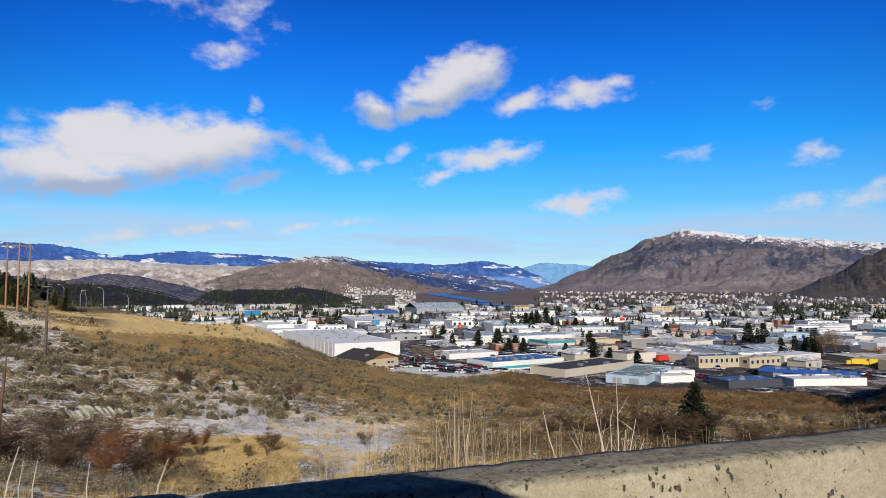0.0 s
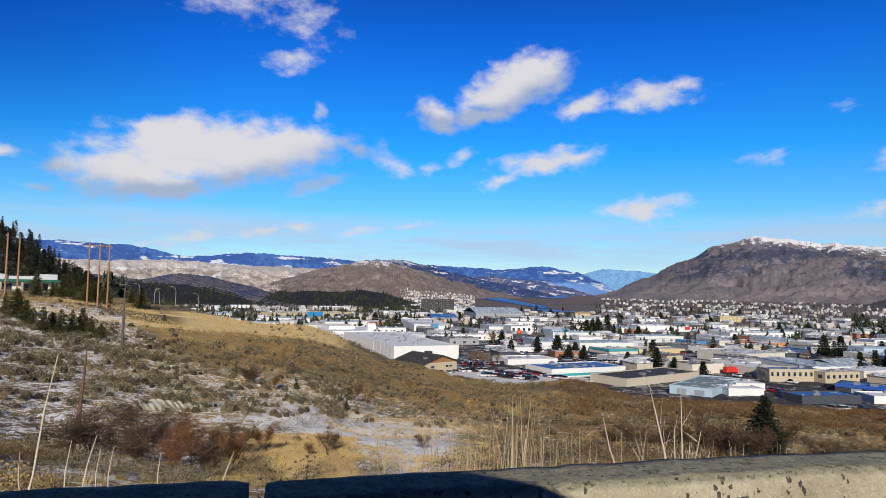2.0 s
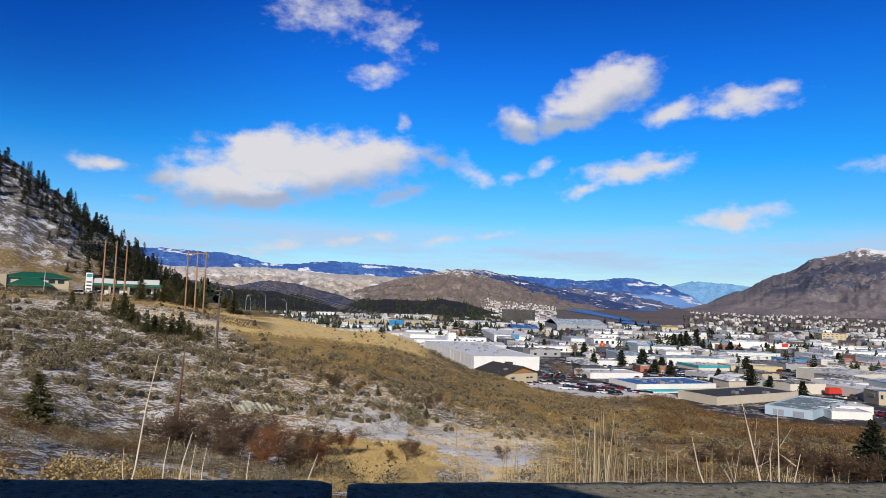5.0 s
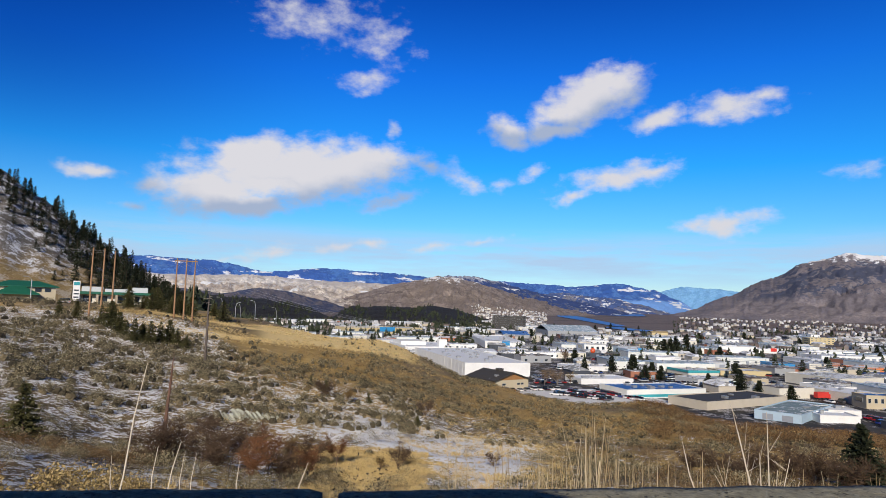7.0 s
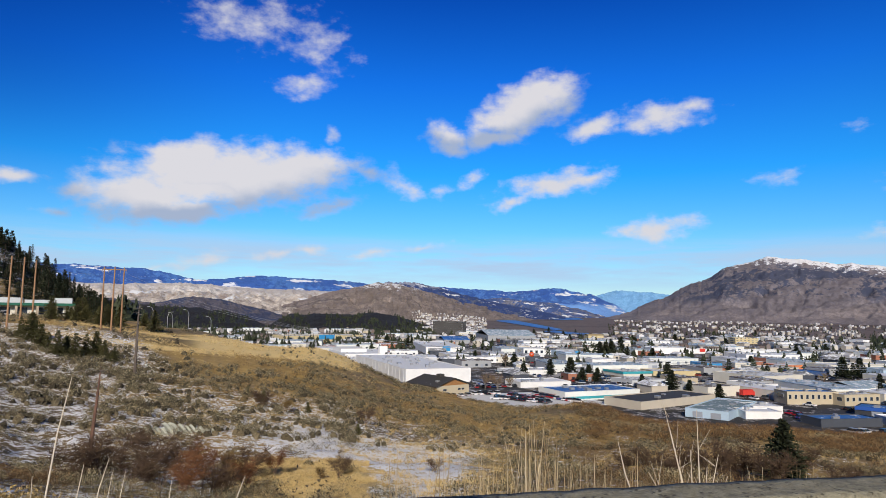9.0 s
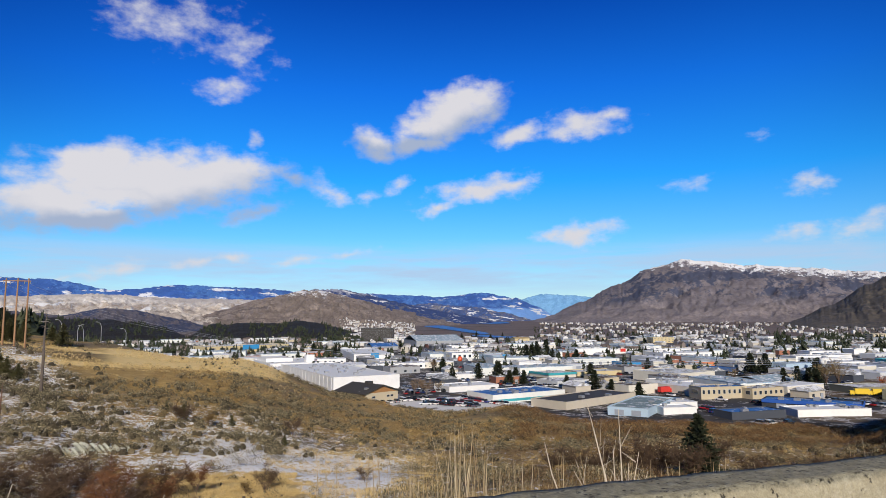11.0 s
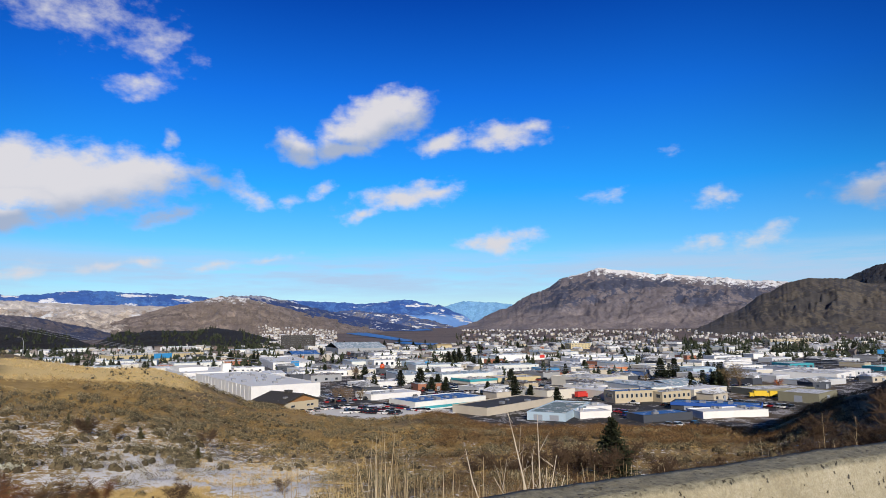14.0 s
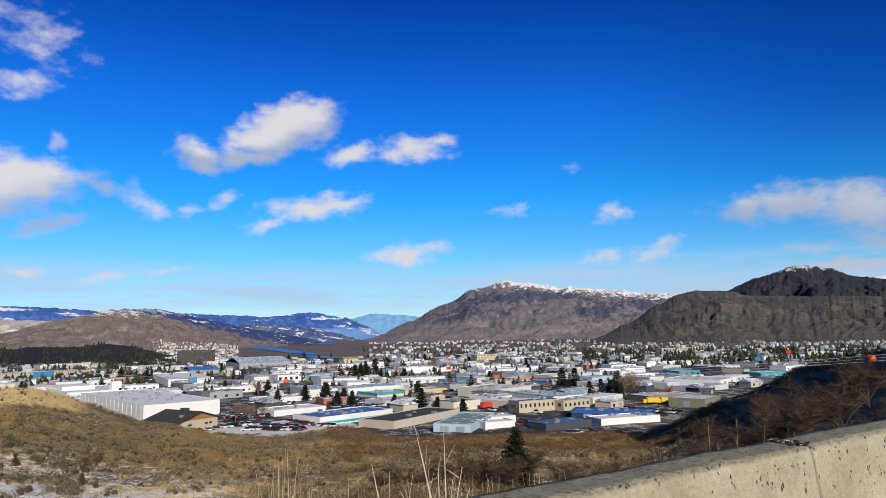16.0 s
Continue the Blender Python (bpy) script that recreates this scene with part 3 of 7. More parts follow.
mountain("brown_hill", "bare reddish brown hill with a dusting of snow on top", [(-24, -0.8), (-20, 0.6), (-15, 1.9), (-12, 2.55), (-10, 2.4), (-7, 1.6), (-4, 0.8), (0, 0.0), (3, -0.9)], 2200, 3000, brown_hill, 0.16, 4, 1.1, 1.2, crags=0.16)
mountain("shaded_knoll_hill", "knoll rising from the grassland with blue shade in its colour", [(-46, 0.4), (-38, 0.8), (-33, 0.75), (-30.5, 0.45), (-27.5, 1.0), (-25.5, 0.85), (-22, 0.1), (-19, -0.8)], 1950, 2250, blue_knoll, 0.25, 17, 0.9, 1.6, 220, 40, crags=0.2)
mountain("low_dark_hill", "low pine hill with cloud shade put into its dark colour", [(-22, -1.6), (-19.5, -0.35), (-17, -0.25), (-14.5, -0.3), (-12, -0.1), (-10.5, -0.4), (-8, -1.0), (-6.5, -1.6)], 1150, 1500, dark_hill, 0.15, 6, 0.8, 2.5, 120, 40)
mountain("low_dark_hill", "low pine hill with cloud shade put into its dark colour", [(-50, -0.2), (-40, 0.2), (-33, 0.6), (-30, 0.15), (-27, 0.1), (-24, -0.3), (-21, -1.4)], 1250, 1600, dark_hill, 0.15, 7, 0.8, 2.5, 120, 40)
mountain("scree_mountain", "grey-brown bare mountain with a snow-dusted summit", [(6, -0.8), (9, 0.0), (12, 1.3), (15, 2.7), (18, 4.1), (20.5, 4.75), (22.5, 4.5), (25.5, 4.1), (29, 3.75), (33, 3.3), (37, 2.9), (42, 2.5), (55, 2.2)], 2750, 3900, grey_rock, 0.12, 8, 1.25, 1.0, 520, 90, crags=0.05)
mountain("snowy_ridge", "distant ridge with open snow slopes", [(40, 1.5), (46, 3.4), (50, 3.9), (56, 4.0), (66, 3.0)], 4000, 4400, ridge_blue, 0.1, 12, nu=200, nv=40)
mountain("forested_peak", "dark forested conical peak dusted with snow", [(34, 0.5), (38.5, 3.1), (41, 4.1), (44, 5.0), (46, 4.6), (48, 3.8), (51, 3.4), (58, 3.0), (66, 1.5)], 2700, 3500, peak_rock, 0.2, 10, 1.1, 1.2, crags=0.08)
mountain("dark_rock_hill", "bare rocky hill with craggy cliffs, cloud shade put into its colour", [(25.5, -1.1), (28, -0.5), (31, 0.8), (33.5, 2.3), (35, 3.05), (36.5, 3.35), (38.5, 3.25), (40.5, 2.75), (45, 2.5), (50, 2.3), (58, 1.8), (66, 0.5)], 1900, 2600, shaded_rock, 0.2, 11, 1.0, 0.6, 520, 90, crags=0.09)
mountain("pine_hillside", "steep snow-dusted hillside with pines", [(-75, 24), (-60, 18), (-52, 13), (-46.7, 9.0), (-44, 7.2), (-41, 5.0), (-38, 2.8), (-35, 0.6), (-33, -1.0), (-31, -2.2)], 300, 500, material("pine_slope", pine_slope_material), 0.03, 13, 1.0, 6.0, 260, 90, base=-3)


def cut_bank():
    """An unseen steep bank, added above the road so its shadow falls on the slope below."""
    verts, faces = [], []
    ns, nq = 60, 26
    for i in range(ns + 1):
        sl = 12 + 210 * (i / ns) ** 1.3
        h = min(64.0, 0.64 * max(0.0, sl - 13))
        for j in range(nq + 1):
            q = -13 - 60 * j / nq
            p = BAR_DIR * sl + BAR_OUT * q
            z = h * step(0, 0.3, j / nq) * (1 + 0.12 * fbm(p.x * 0.05, p.y * 0.05, 2)) - 0.3
            verts.append((p.x, p.y, z))
    m = nq + 1
    for i in range(ns):
        for j in range(nq):
            faces.append((i * m + j, i * m + j + 1, (i + 1) * m + j + 1, (i + 1) * m + j))
    ob = mesh_object("cut_bank", verts, faces, material("pine_slope", pine_slope_material), True)
    tagged(ob, "unseen steep bank added above the highway to shade the slope", "hill", kind="structure")


cut_bank()
# ------------------------------------------------ roadside: barriers and the parked car behind the eye
def concrete(n, s):
    p = here_pos(n)
    a, b, c = n.noise(p, 3.0, 6, 0.65), n.noise(p, 35.0, 5, 0.6), n.noise(p, 140.0, 3, 0.6)
    col = n.ramp(n.math("ADD", n.math("MULTIPLY", a, 0.6), n.math("MULTIPLY", b, 0.4)), [(0.3, (0.27, 0.24, 0.165)), (0.5, (0.40, 0.365, 0.26)), (0.7, (0.52, 0.48, 0.37))])
    up = n.add("ShaderNodeSeparateXYZ", {0: n.add("ShaderNodeNewGeometry", out=1)}, 2)
    lichen = n.ramp(b, [(0.3, (0.12, 0.117, 0.088)), (0.7, (0.31, 0.30, 0.225))])
    col = n.mix(n.math("MULTIPLY", n.smooth(n.math("ADD", up, n.math("MULTIPLY", n.math("SUBTRACT", a, 0.5), 0.5)), 0.4, 0.8), 0.85), col, lichen)
    # pits where gravel has weathered out, coloured darker than the face
    pit = n.add("ShaderNodeTexVoronoi", {"Vector": n.vmath("MULTIPLY", n.vmath("ADD", p, n.vmath("MULTIPLY", n.noise(p, 40.0, 3, out=1), (0.022, 0.022, 0.022))), (1.0, 1.0, 0.6)), "Scale": 52.0})
    hole = n.math("MULTIPLY", n.smooth(pit, 0.36, 0.24), n.smooth(n.noise(p, 11.0, 5, 0.75), 0.545, 0.585))
    streak = n.smooth(n.noise(n.vmath("MULTIPLY", p, (1, 1, 0.12)), 12.0, 4, 0.6), 0.55, 0.75, 0.0, 0.45)
    col = n.mix(streak, col, (0.30, 0.25, 0.15))
    fleck = n.math("MULTIPLY", n.smooth(n.noise(n.vmath("MULTIPLY", p, (1.0, 1.0, 1.0)), 42.0, 4, 0.6), 0.60, 0.66), n.smooth(up, 0.5, 0.9))
    hole = n.math("MAXIMUM", hole, n.math("MULTIPLY", fleck, 0.8))
    col = n.mix(n.math("MULTIPLY", hole, 0.9), col, (0.04, 0.037, 0.034))
    put(n, s, "Base Color", n.mix(0.3, col, c, "OVERLAY"))
    put(n, s, "Roughness", 0.93)
    bump(n, s, n.math("SUBTRACT", n.math("ADD", b, n.math("MULTIPLY", c, 0.4)), n.math("MULTIPLY", hole, 2.0)), 0.8, 0.008)


def barrier(start, length):
    """One precast safety-shape barrier, its near top edge along the barrier line."""
    sec = [(-0.23, 0), (-0.23, 0.075), (-0.06, 0.33), (-0.012, 0.78), (0.0, 0.81), (0.165, 0.81), (0.177, 0.78), (0.225, 0.33), (0.395, 0.075), (0.395, 0)]
    nx = max(8, int(length / 0.03))
    verts, faces = [], []
    dense = []
    for (y0, z0), (y1, z1) in zip(sec, sec[1:]):
        k = max(1, int(math.hypot(y1 - y0, z1 - z0) / 0.03))
        dense += [(y0 + (y1 - y0) * i / k, z0 + (z1 - z0) * i / k) for i in range(k)]
    dense.append(sec[-1])
    for i in range(nx + 1):
        x = start + length * i / nx
        end = min(i, nx - i) / nx * length
        for y, z in dense:
            w = 0.004 * fbm(x * 9, y * 9, z * 9, 4) + 0.004 * fbm(x * 2, y * 2, z * 2 + 4, 3)
            chip = 0.005 * max(0.0, 1 - end / 0.03)
            p = BAR_DIR * x + BAR_OUT * (BAR_NEAR + y)
            verts.append((p.x, p.y, z + (w - chip if z > 0.1 else 0)))
    m = len(dense)
    for i in range(nx):
        for j in range(m - 1):
            faces.append((i * m + j, (i + 1) * m + j, (i + 1) * m + j + 1, i * m + j + 1))
    faces += [tuple(range(m))[::-1], tuple(nx * m + j for j in range(m))]
    ob = mesh_object("concrete_barrier", verts, faces, material("old_concrete", concrete), True)
    tagged(ob, "weathered pitted concrete road barrier with lichen on top", "barrier", "roadside barriers")


for start, length in ((-2.62, 2.535), (-0.045, 2.928), (2.8838, 5.0), (7.90, 5.0)):
    barrier(start, length)
# ------------------------------------------------ the town: paints and roofs
def roof_snow(name, base, cover, scale=0.25):
    """A roof membrane or metal sheet with drifted snow and dark wet streaks."""
    def build(n, s):
        p = here_pos(n)
        a, b, c = n.noise(p, scale, 6, 0.65), n.noise(n.vmath("MULTIPLY", p, (1.0, 0.35, 1.0)), scale * 4, 5, 0.7), n.noise(p, 3.0, 4, 0.6)
        col = n.mix(n.math("MULTIPLY", c, 0.35), base, [v * 0.45 for v in base])
        f = n.smooth(n.math("ADD", n.math("MULTIPLY", a, 0.65), n.math("MULTIPLY", b, 0.35)), 0.62 - cover * 0.35, 0.72 - cover * 0.35)
        put(n, s, "Base Color", n.mix(f, col, (0.74, 0.77, 0.82)))
        put(n, s, "Roughness", 0.75)
        bump(n, s, a, 0.3, 0.1)
    return material(name, build)


WALLS = {k: plain("wall_" + k, c, 0.75, 0.16, 0.3, 0.0, 9.0) for k, c in {
    "white": (0.80, 0.80, 0.78), "offwhite": (0.72, 0.74, 0.70), "beige": (0.52, 0.47, 0.38), "cream": (0.66, 0.63, 0.54), "tan": (0.50, 0.43, 0.30),
    "paleblue": (0.42, 0.55, 0.66), "black": (0.035, 0.04, 0.05), "darkgrey": (0.06, 0.07, 0.09), "brightblue": (0.03, 0.26, 0.55), "grey": (0.33, 0.34, 0.35),
    "orange": (0.65, 0.22, 0.08), "straw": (0.58, 0.48, 0.27), "concrete": (0.20, 0.20, 0.20), "hotelgrey": (0.075, 0.068, 0.06), "brickred": (0.36, 0.15, 0.09), "pale_wall": (0.55, 0.57, 0.58),
    "darkblue": (0.03, 0.07, 0.18), "teal": (0.04, 0.33, 0.38), "olive": (0.23, 0.22, 0.15), "red": (0.60, 0.04, 0.03), "blue": (0.02, 0.10, 0.42)}.items()}
# the blue roof puts sky light on snow and metal into its colour
ROOFS = {k: roof_snow("roof_" + k, c, f) for k, (c, f) in {
    "snow": ((0.40, 0.41, 0.43), 0.95), "pale": ((0.30, 0.30, 0.30), 0.55), "blue": ((0.03, 0.16, 0.50), 0.25), "dark": ((0.055, 0.052, 0.048), 0.05),
    "brown": ((0.13, 0.105, 0.085), 0.35), "greygreen": ((0.20, 0.28, 0.30), 0.3), "skyblue": ((0.30, 0.42, 0.52), 0.4), "grey": ((0.25, 0.26, 0.27), 0.4),
    "tanroof": ((0.48, 0.36, 0.18), 0.1), "palegrey": ((0.48, 0.50, 0.53), 0.5)}.items()}
GLASS_DARK = plain("window_glass", (0.03, 0.04, 0.055), 0.12, 0.2, 0.5)
FRAME_GREY = plain("window_frame", (0.45, 0.46, 0.46), 0.5, 0.1)
DOOR_GREY = plain("overhead_door", (0.30, 0.33, 0.38), 0.6, 0.15)
METAL_GREY = plain("galvanised_metal", (0.42, 0.43, 0.44), 0.45, 0.2, 2.0, 0.6)
TAKEN = []


def shed(name, label, x, y, z, ang, w, d, h, wall, roof, doors=(0, 0), windows=(0, 0), rows=1, units=0, pilasters=0, gable=False, stripe="", fascia="", sign=""):
    """A flat or low-pitched commercial building by its nearest corner; w along its front, d back from it."""
    rng = random.Random(int(x * 7 + y * 13))
    top = empty(name, pose(x, y, z, 0, 0, ang), label, "building", "commercial buildings in the valley")
    c = Matrix.Rotation(radians(ang), 2) @ Vector((w / 2, d / 2))
    TAKEN.append((x + c.x, y + c.y, max(w, d) * 0.5))
    wm, t = WALLS[wall], 0.35
    for nm, b in (("wall", (0, w, 0, t)), ("wall", (0, w, d - t, d)), ("wall", (0, t, t, d - t)), ("wall", (w - t, w, t, d - t))):
        part(nm, box(b[0], b[1], b[2], b[3], -2.0, h, 0.03), wm, top)
    bm = bmesh.new()
    if gable:
        rise = min(w, d) * 0.10
        o = 0.4
        v = [bm.verts.new(p) for p in ((-o, -o, h), (w + o, -o, h), (w + o, d / 2, h + rise), (-o, d / 2, h + rise), (w + o, d + o, h), (-o, d + o, h))]
        u = [bm.verts.new(p.co - Vector((0, 0, 0.25))) for p in v]
        for q in ((0, 1, 2, 3), (3, 2, 4, 5)):
            bm.faces.new([v[i] for i in q])
            bm.faces.new([u[i] for i in q][::-1])
        ring = (0, 1, 2, 4, 5, 3)
        for i in range(6):
            bm.faces.new((v[ring[i]], u[ring[i]], u[ring[(i + 1) % 6]], v[ring[(i + 1) % 6]]))
        part("roof", bm, ROOFS[roof], top)
    else:
        add_box(bm, t, w - t, t, d - t, h - 0.55, h - 0.22)
        part("roof", bm, ROOFS[roof], top)
        cap = bmesh.new()
        for b in ((-.06, w + .06, -.06, t + .05), (-.06, w + .06, d - t - .05, d + .06), (-.06, t + .05, t + .05, d - t - .05), (w - t - .05, w + .06, t + .05, d - t - .05)):
            add_box(cap, b[0], b[1], b[2], b[3], h + 0.003, h + 0.12)
        part("coping", cap, WALLS[wall], top)
    for k in range(doors[0]):
        cx = w * (k + 0.7) / (doors[0] + 0.4)
        dw, dh = min(4.0, w / (doors[0] + 1) * 0.7), min(3.6, h * 0.7)
        part("overhead_door", box(cx - dw / 2, cx + dw / 2, -0.06, 0.05, 0.05, dh, 0.02), DOOR_GREY, top)
    for k in range(doors[1]):
        cy = d * (k + 0.7) / (doors[1] + 0.4)
        dw, dh = min(3.6, d / (doors[1] + 1) * 0.7), min(3.4, h * 0.7)
        part("overhead_door", box(-0.06, 0.05, cy - dw / 2, cy + dw / 2, 0.05, dh, 0.02), DOOR_GREY, top)
    for row in range(rows):
        z0 = h * (row + 0.42) / rows
        z1 = h * (row + 0.78) / rows
        for k in range(windows[0]):
            cx = w * (k + 0.5) / windows[0]
            ww = w / windows[0] * 0.5
            fr = part("window", box(cx - ww / 2, cx + ww / 2, -0.08, 0.06, z0, z1), FRAME_GREY, top)
            part("pane", box(cx - ww / 2 + .12, cx + ww / 2 - .12, -0.095, -0.05, z0 + .12, z1 - .12), GLASS_DARK, fr)
        for k in range(windows[1]):
            cy = d * (k + 0.5) / windows[1]
            ww = d / windows[1] * 0.5
            fr = part("window", box(-0.08, 0.06, cy - ww / 2, cy + ww / 2, z0, z1), FRAME_GREY, top)
            part("pane", box(-0.095, -0.05, cy - ww / 2 + .12, cy + ww / 2 - .12, z0 + .12, z1 - .12), GLASS_DARK, fr)
    for k in range(pilasters):
        cy = d * (k + 0.5) / pilasters
        part("pilaster", box(-0.10, 0.02, cy - 0.22, cy + 0.22, -1, h - 0.1), wm, top)
    for k in range(units):
        cx, cy = rng.uniform(0.12, 0.88) * w, rng.uniform(0.12, 0.85) * d
        a, b, e = rng.uniform(0.6, 1.3), rng.uniform(0.6, 1.3), rng.uniform(0.6, 1.3)
        zz = h - 0.22 + (min(w, d) * 0.05 if gable else 0)
        part("rooftop_unit", box(cx - a, cx + a, cy - b, cy + b, zz, zz + e, 0.08), METAL_GREY, top)
    if stripe:
        part("stripe", box(0.4, w - 0.4, -0.05, 0.03, h * 0.15, h * 0.45), WALLS[stripe], top, stripe + " painted stripe")
    if fascia:
        part("fascia", box(-0.3, w + 0.3, -0.35, -0.02, h - 1.1, h + 0.3, 0.05), WALLS[fascia], top, fascia + " metal fascia")
        part("fascia", box(-0.35, -0.02, 0.0, d, h - 1.1, h + 0.3, 0.05), WALLS[fascia], top, fascia + " metal fascia")
    if sign:
        part("sign_board", box(w * 0.42, w * 0.62, -0.5, -0.05, h * 0.45, h + 0.9, 0.06), WALLS[sign], top, sign + " sign board")
    return top


shed("warehouse", "white-walled warehouse with a wide snow-covered flat roof", -56.5, 338.3, -36.0, 27, 37.1, 115.7, 7.3, "white", "snow", doors=(0,0), pilasters=16, units=22)
stepped = shed("warehouse", "white stepped warehouse with a roof penthouse", -122.0, 462.0, -36.0, 27, 38.0, 60.0, 6.2, "white", "snow", units=6)
part("penthouse", box(27, 33, 4, 10, 5.7, 11.4, 0.05), WALLS["white"], stepped)
part("roof_step", box(2, 22, 24, 56, 5.7, 8.6, 0.05), WALLS["white"], stepped)
shed("factory", "white factory hall with the sky's blue put into its roof colour", 21.9, 286.8, -36.0, 30, 40.6, 21.6, 3.7, "offwhite", "blue", stripe='teal', units=7)
shed("factory", "beige flat factory with a dark gravel roof", 49.8, 265.7, -36.0, 41, 50.1, 18.9, 3.2, "beige", "dark", units=3)
shed("workshop", "pale blue workshop with a grey-green metal roof", 76.7, 246.1, -36.0, 57, 40.3, 15.6, 3.0, "paleblue", "greygreen", doors=(1,2), units=1)
shed("annex", "low white annex beside the pale blue workshop", 83.9, 250.4, -36.0, 8, 13.5, 10.0, 2.8, "white", "snow", units=1)
shed("annex", "white flat-roofed annex with a drifted snow roof", 91.8, 265.7, -36.0, 8, 11.8, 11.0, 2.8, "white", "snow", units=1)
shed("factory", "cream hall with a brown gravel roof", 88.9, 313.8, -36.0, 30, 20.2, 16.0, 4.6, "cream", "brown", units=4)
shed("warehouse", "large cream warehouse with a pale flat roof", 132.2, 367.1, -36.0, 32, 32.6, 32.9, 5.4, "cream", "pale", doors=(2,1), units=4)
shed("depot", "white depot with loading doors", 117.3, 330.6, -36.0, 30, 13.2, 19.5, 4.6, "white", "pale", doors=(0,4), units=3)
shed("office", "tan office block with a blue roof edge and small windows", 116.7, 296.6, -36.0, 10, 23.1, 10.0, 5.4, "tan", "blue", windows=(9,1), units=2)
shed("office", "tan flat-roofed office with small windows", 139.0, 294.6, -36.0, 22, 19.2, 10.0, 4.8, "tan", "pale", windows=(6,2), units=3)
shed("showroom", "dark showroom with a blue fascia and blue roof", 159.9, 250.4, -36.0, 55, 14.0, 35.1, 3.2, "black", "blue", doors=(0,3), units=5, fascia='blue')
shed("hall", "low white hall with a snow-covered flat roof", 130.4, 242.0, -36.0, 5, 29.0, 11.5, 2.8, "white", "snow", units=5)
shed("hall", "low dark hall with the sky's blue put into its roof colour", 103.9, 236.8, -36.0, 16, 23.9, 10.0, 2.8, "darkgrey", "blue", units=2)
shed("hall", "white hall with a broad pale blue metal roof", 170.6, 346.5, -36.0, 30, 26.2, 21.2, 2.8, "white", "skyblue", gable=True)
shed("plant", "pale blue tall metal plant building", 227.9, 433.4, -36.0, 20, 23.3, 18.0, 5.6, "paleblue", "skyblue", pilasters=4)
shed("hall", "cream hall with a snow-dusted roof", 209.6, 466.2, -36.0, 20, 56.5, 18.0, 5.7, "cream", "snow", doors=(3,0), units=3)
shed("hall", "white flat-roofed retail hall", 295.3, 516.5, -36.0, 20, 40.4, 18.0, 3.6, "white", "snow", units=3)
shed("hall", "bright blue corrugated metal shed", 135.2, 481.8, -36.0, 20, 13.6, 18.0, 3.8, "brightblue", "grey", doors=(1,0))
shed("depot", "white truck depot with blue dock doors", 195.9, 579.0, -36.0, 15, 54.2, 28.9, 5.0, "white", "snow", doors=(9,1), units=4)
shed("depot", "white depot with a snow-covered roof", 213.2, 658.9, -36.0, 15, 56.6, 18.0, 4.6, "white", "snow", units=3)
shed("retail", "cream flat-roofed retail box", 132.4, 648.9, -36.0, 15, 36.5, 18.0, 6.2, "white", "snow", units=4)
shed("retail", "white retail box with a red sign board", 171.6, 669.1, -36.0, 15, 28.9, 18.0, 4.1, "white", "pale", sign='red')
shed("retail", "shed with an orange fascia", 189.4, 492.8, -36.0, 15, 18.5, 18.0, 2.8, "orange", "snow", units=1)
shed("retail", "beige store with a flat roof", 159.7, 451.5, -36.0, 15, 30.2, 18.0, 3.9, "beige", "pale", units=3)
shed("retail", "store with a long teal fascia", 65.6, 404.9, -36.0, 25, 20.6, 22.1, 2.8, "cream", "pale", fascia='teal', units=2)
shed("retail", "straw-yellow shed with a pale roof", 85.6, 416.6, -36.0, 15, 31.6, 18.0, 2.8, "straw", "pale", units=2)
shed("retail", "pale blue store with a bright blue sign board", 43.8, 571.3, -36.0, 20, 22.1, 30.3, 4.5, "paleblue", "snow", sign='brightblue', units=2)
shed("showroom", "white car showroom with dark display windows", 8.0, 571.3, -36.0, 15, 18.8, 26.8, 6.9, "white", "pale", windows=(4,1))
shed("hall", "long hall with a pale grey metal roof", -35.1, 873.2, -36.0, 15, 66.9, 83.2, 7.6, "grey", "skyblue", gable=True)
shed("hall", "grey hall with the sky's blue put into its roof colour", -84.2, 778.2, -36.0, 15, 31.8, 46.6, 4.7, "grey", "blue", gable=True)
shed("retail", "white store with a round blue sign", -78.8, 579.0, -36.0, 15, 35.9, 120.0, 6.0, "white", "snow", sign='brightblue', units=4)
shed("hotel", "tall grey-brown slab hotel with rows of windows", -88.2, 1121.8, -35.9, 63, 9.6, 63.1, 21.5, "hotelgrey", "dark", windows=(3,14), rows=6)
shed("superstore", "long tan superstore with a bright blue entrance", -259.0, 713.6, -36.0, 42, 100.2, 37.2, 8.1, "straw", "pale", sign='brightblue', windows=(8,0), units=6)
shed("arena", "yellow arena with a low pitched roof", 107.8, 972.1, -36.0, 15, 23.7, 18.0, 6.8, "straw", "tanroof", gable=True)
shed("hall", "white hall with a snow-covered roof", 3.2, 330.6, -36.0, 25, 28.7, 18.9, 2.8, "white", "snow", units=5)
shed("hall", "white hall with a pale roof beside a yard", -3.1, 397.5, -36.0, 25, 32.7, 18.0, 2.8, "white", "snow", units=4)
shed("hall", "white hall with drifted snow on its roof", 27.4, 456.3, -36.0, 25, 24.0, 18.0, 2.8, "white", "snow", units=3)
shed("hall", "pale grey hall with a snow-streaked roof", 72.4, 451.5, -36.0, 25, 32.9, 18.0, 4.3, "pale_wall", "snow", units=3, doors=(3,0))
shed("hall", "white hall with a light roof", 58.9, 504.4, -36.0, 20, 19.8, 18.1, 3.5, "white", "snow", units=2)
shed("hall", "cream block of shops", 68.5, 648.9, -36.0, 15, 30.5, 21.0, 3.9, "cream", "snow", units=2)
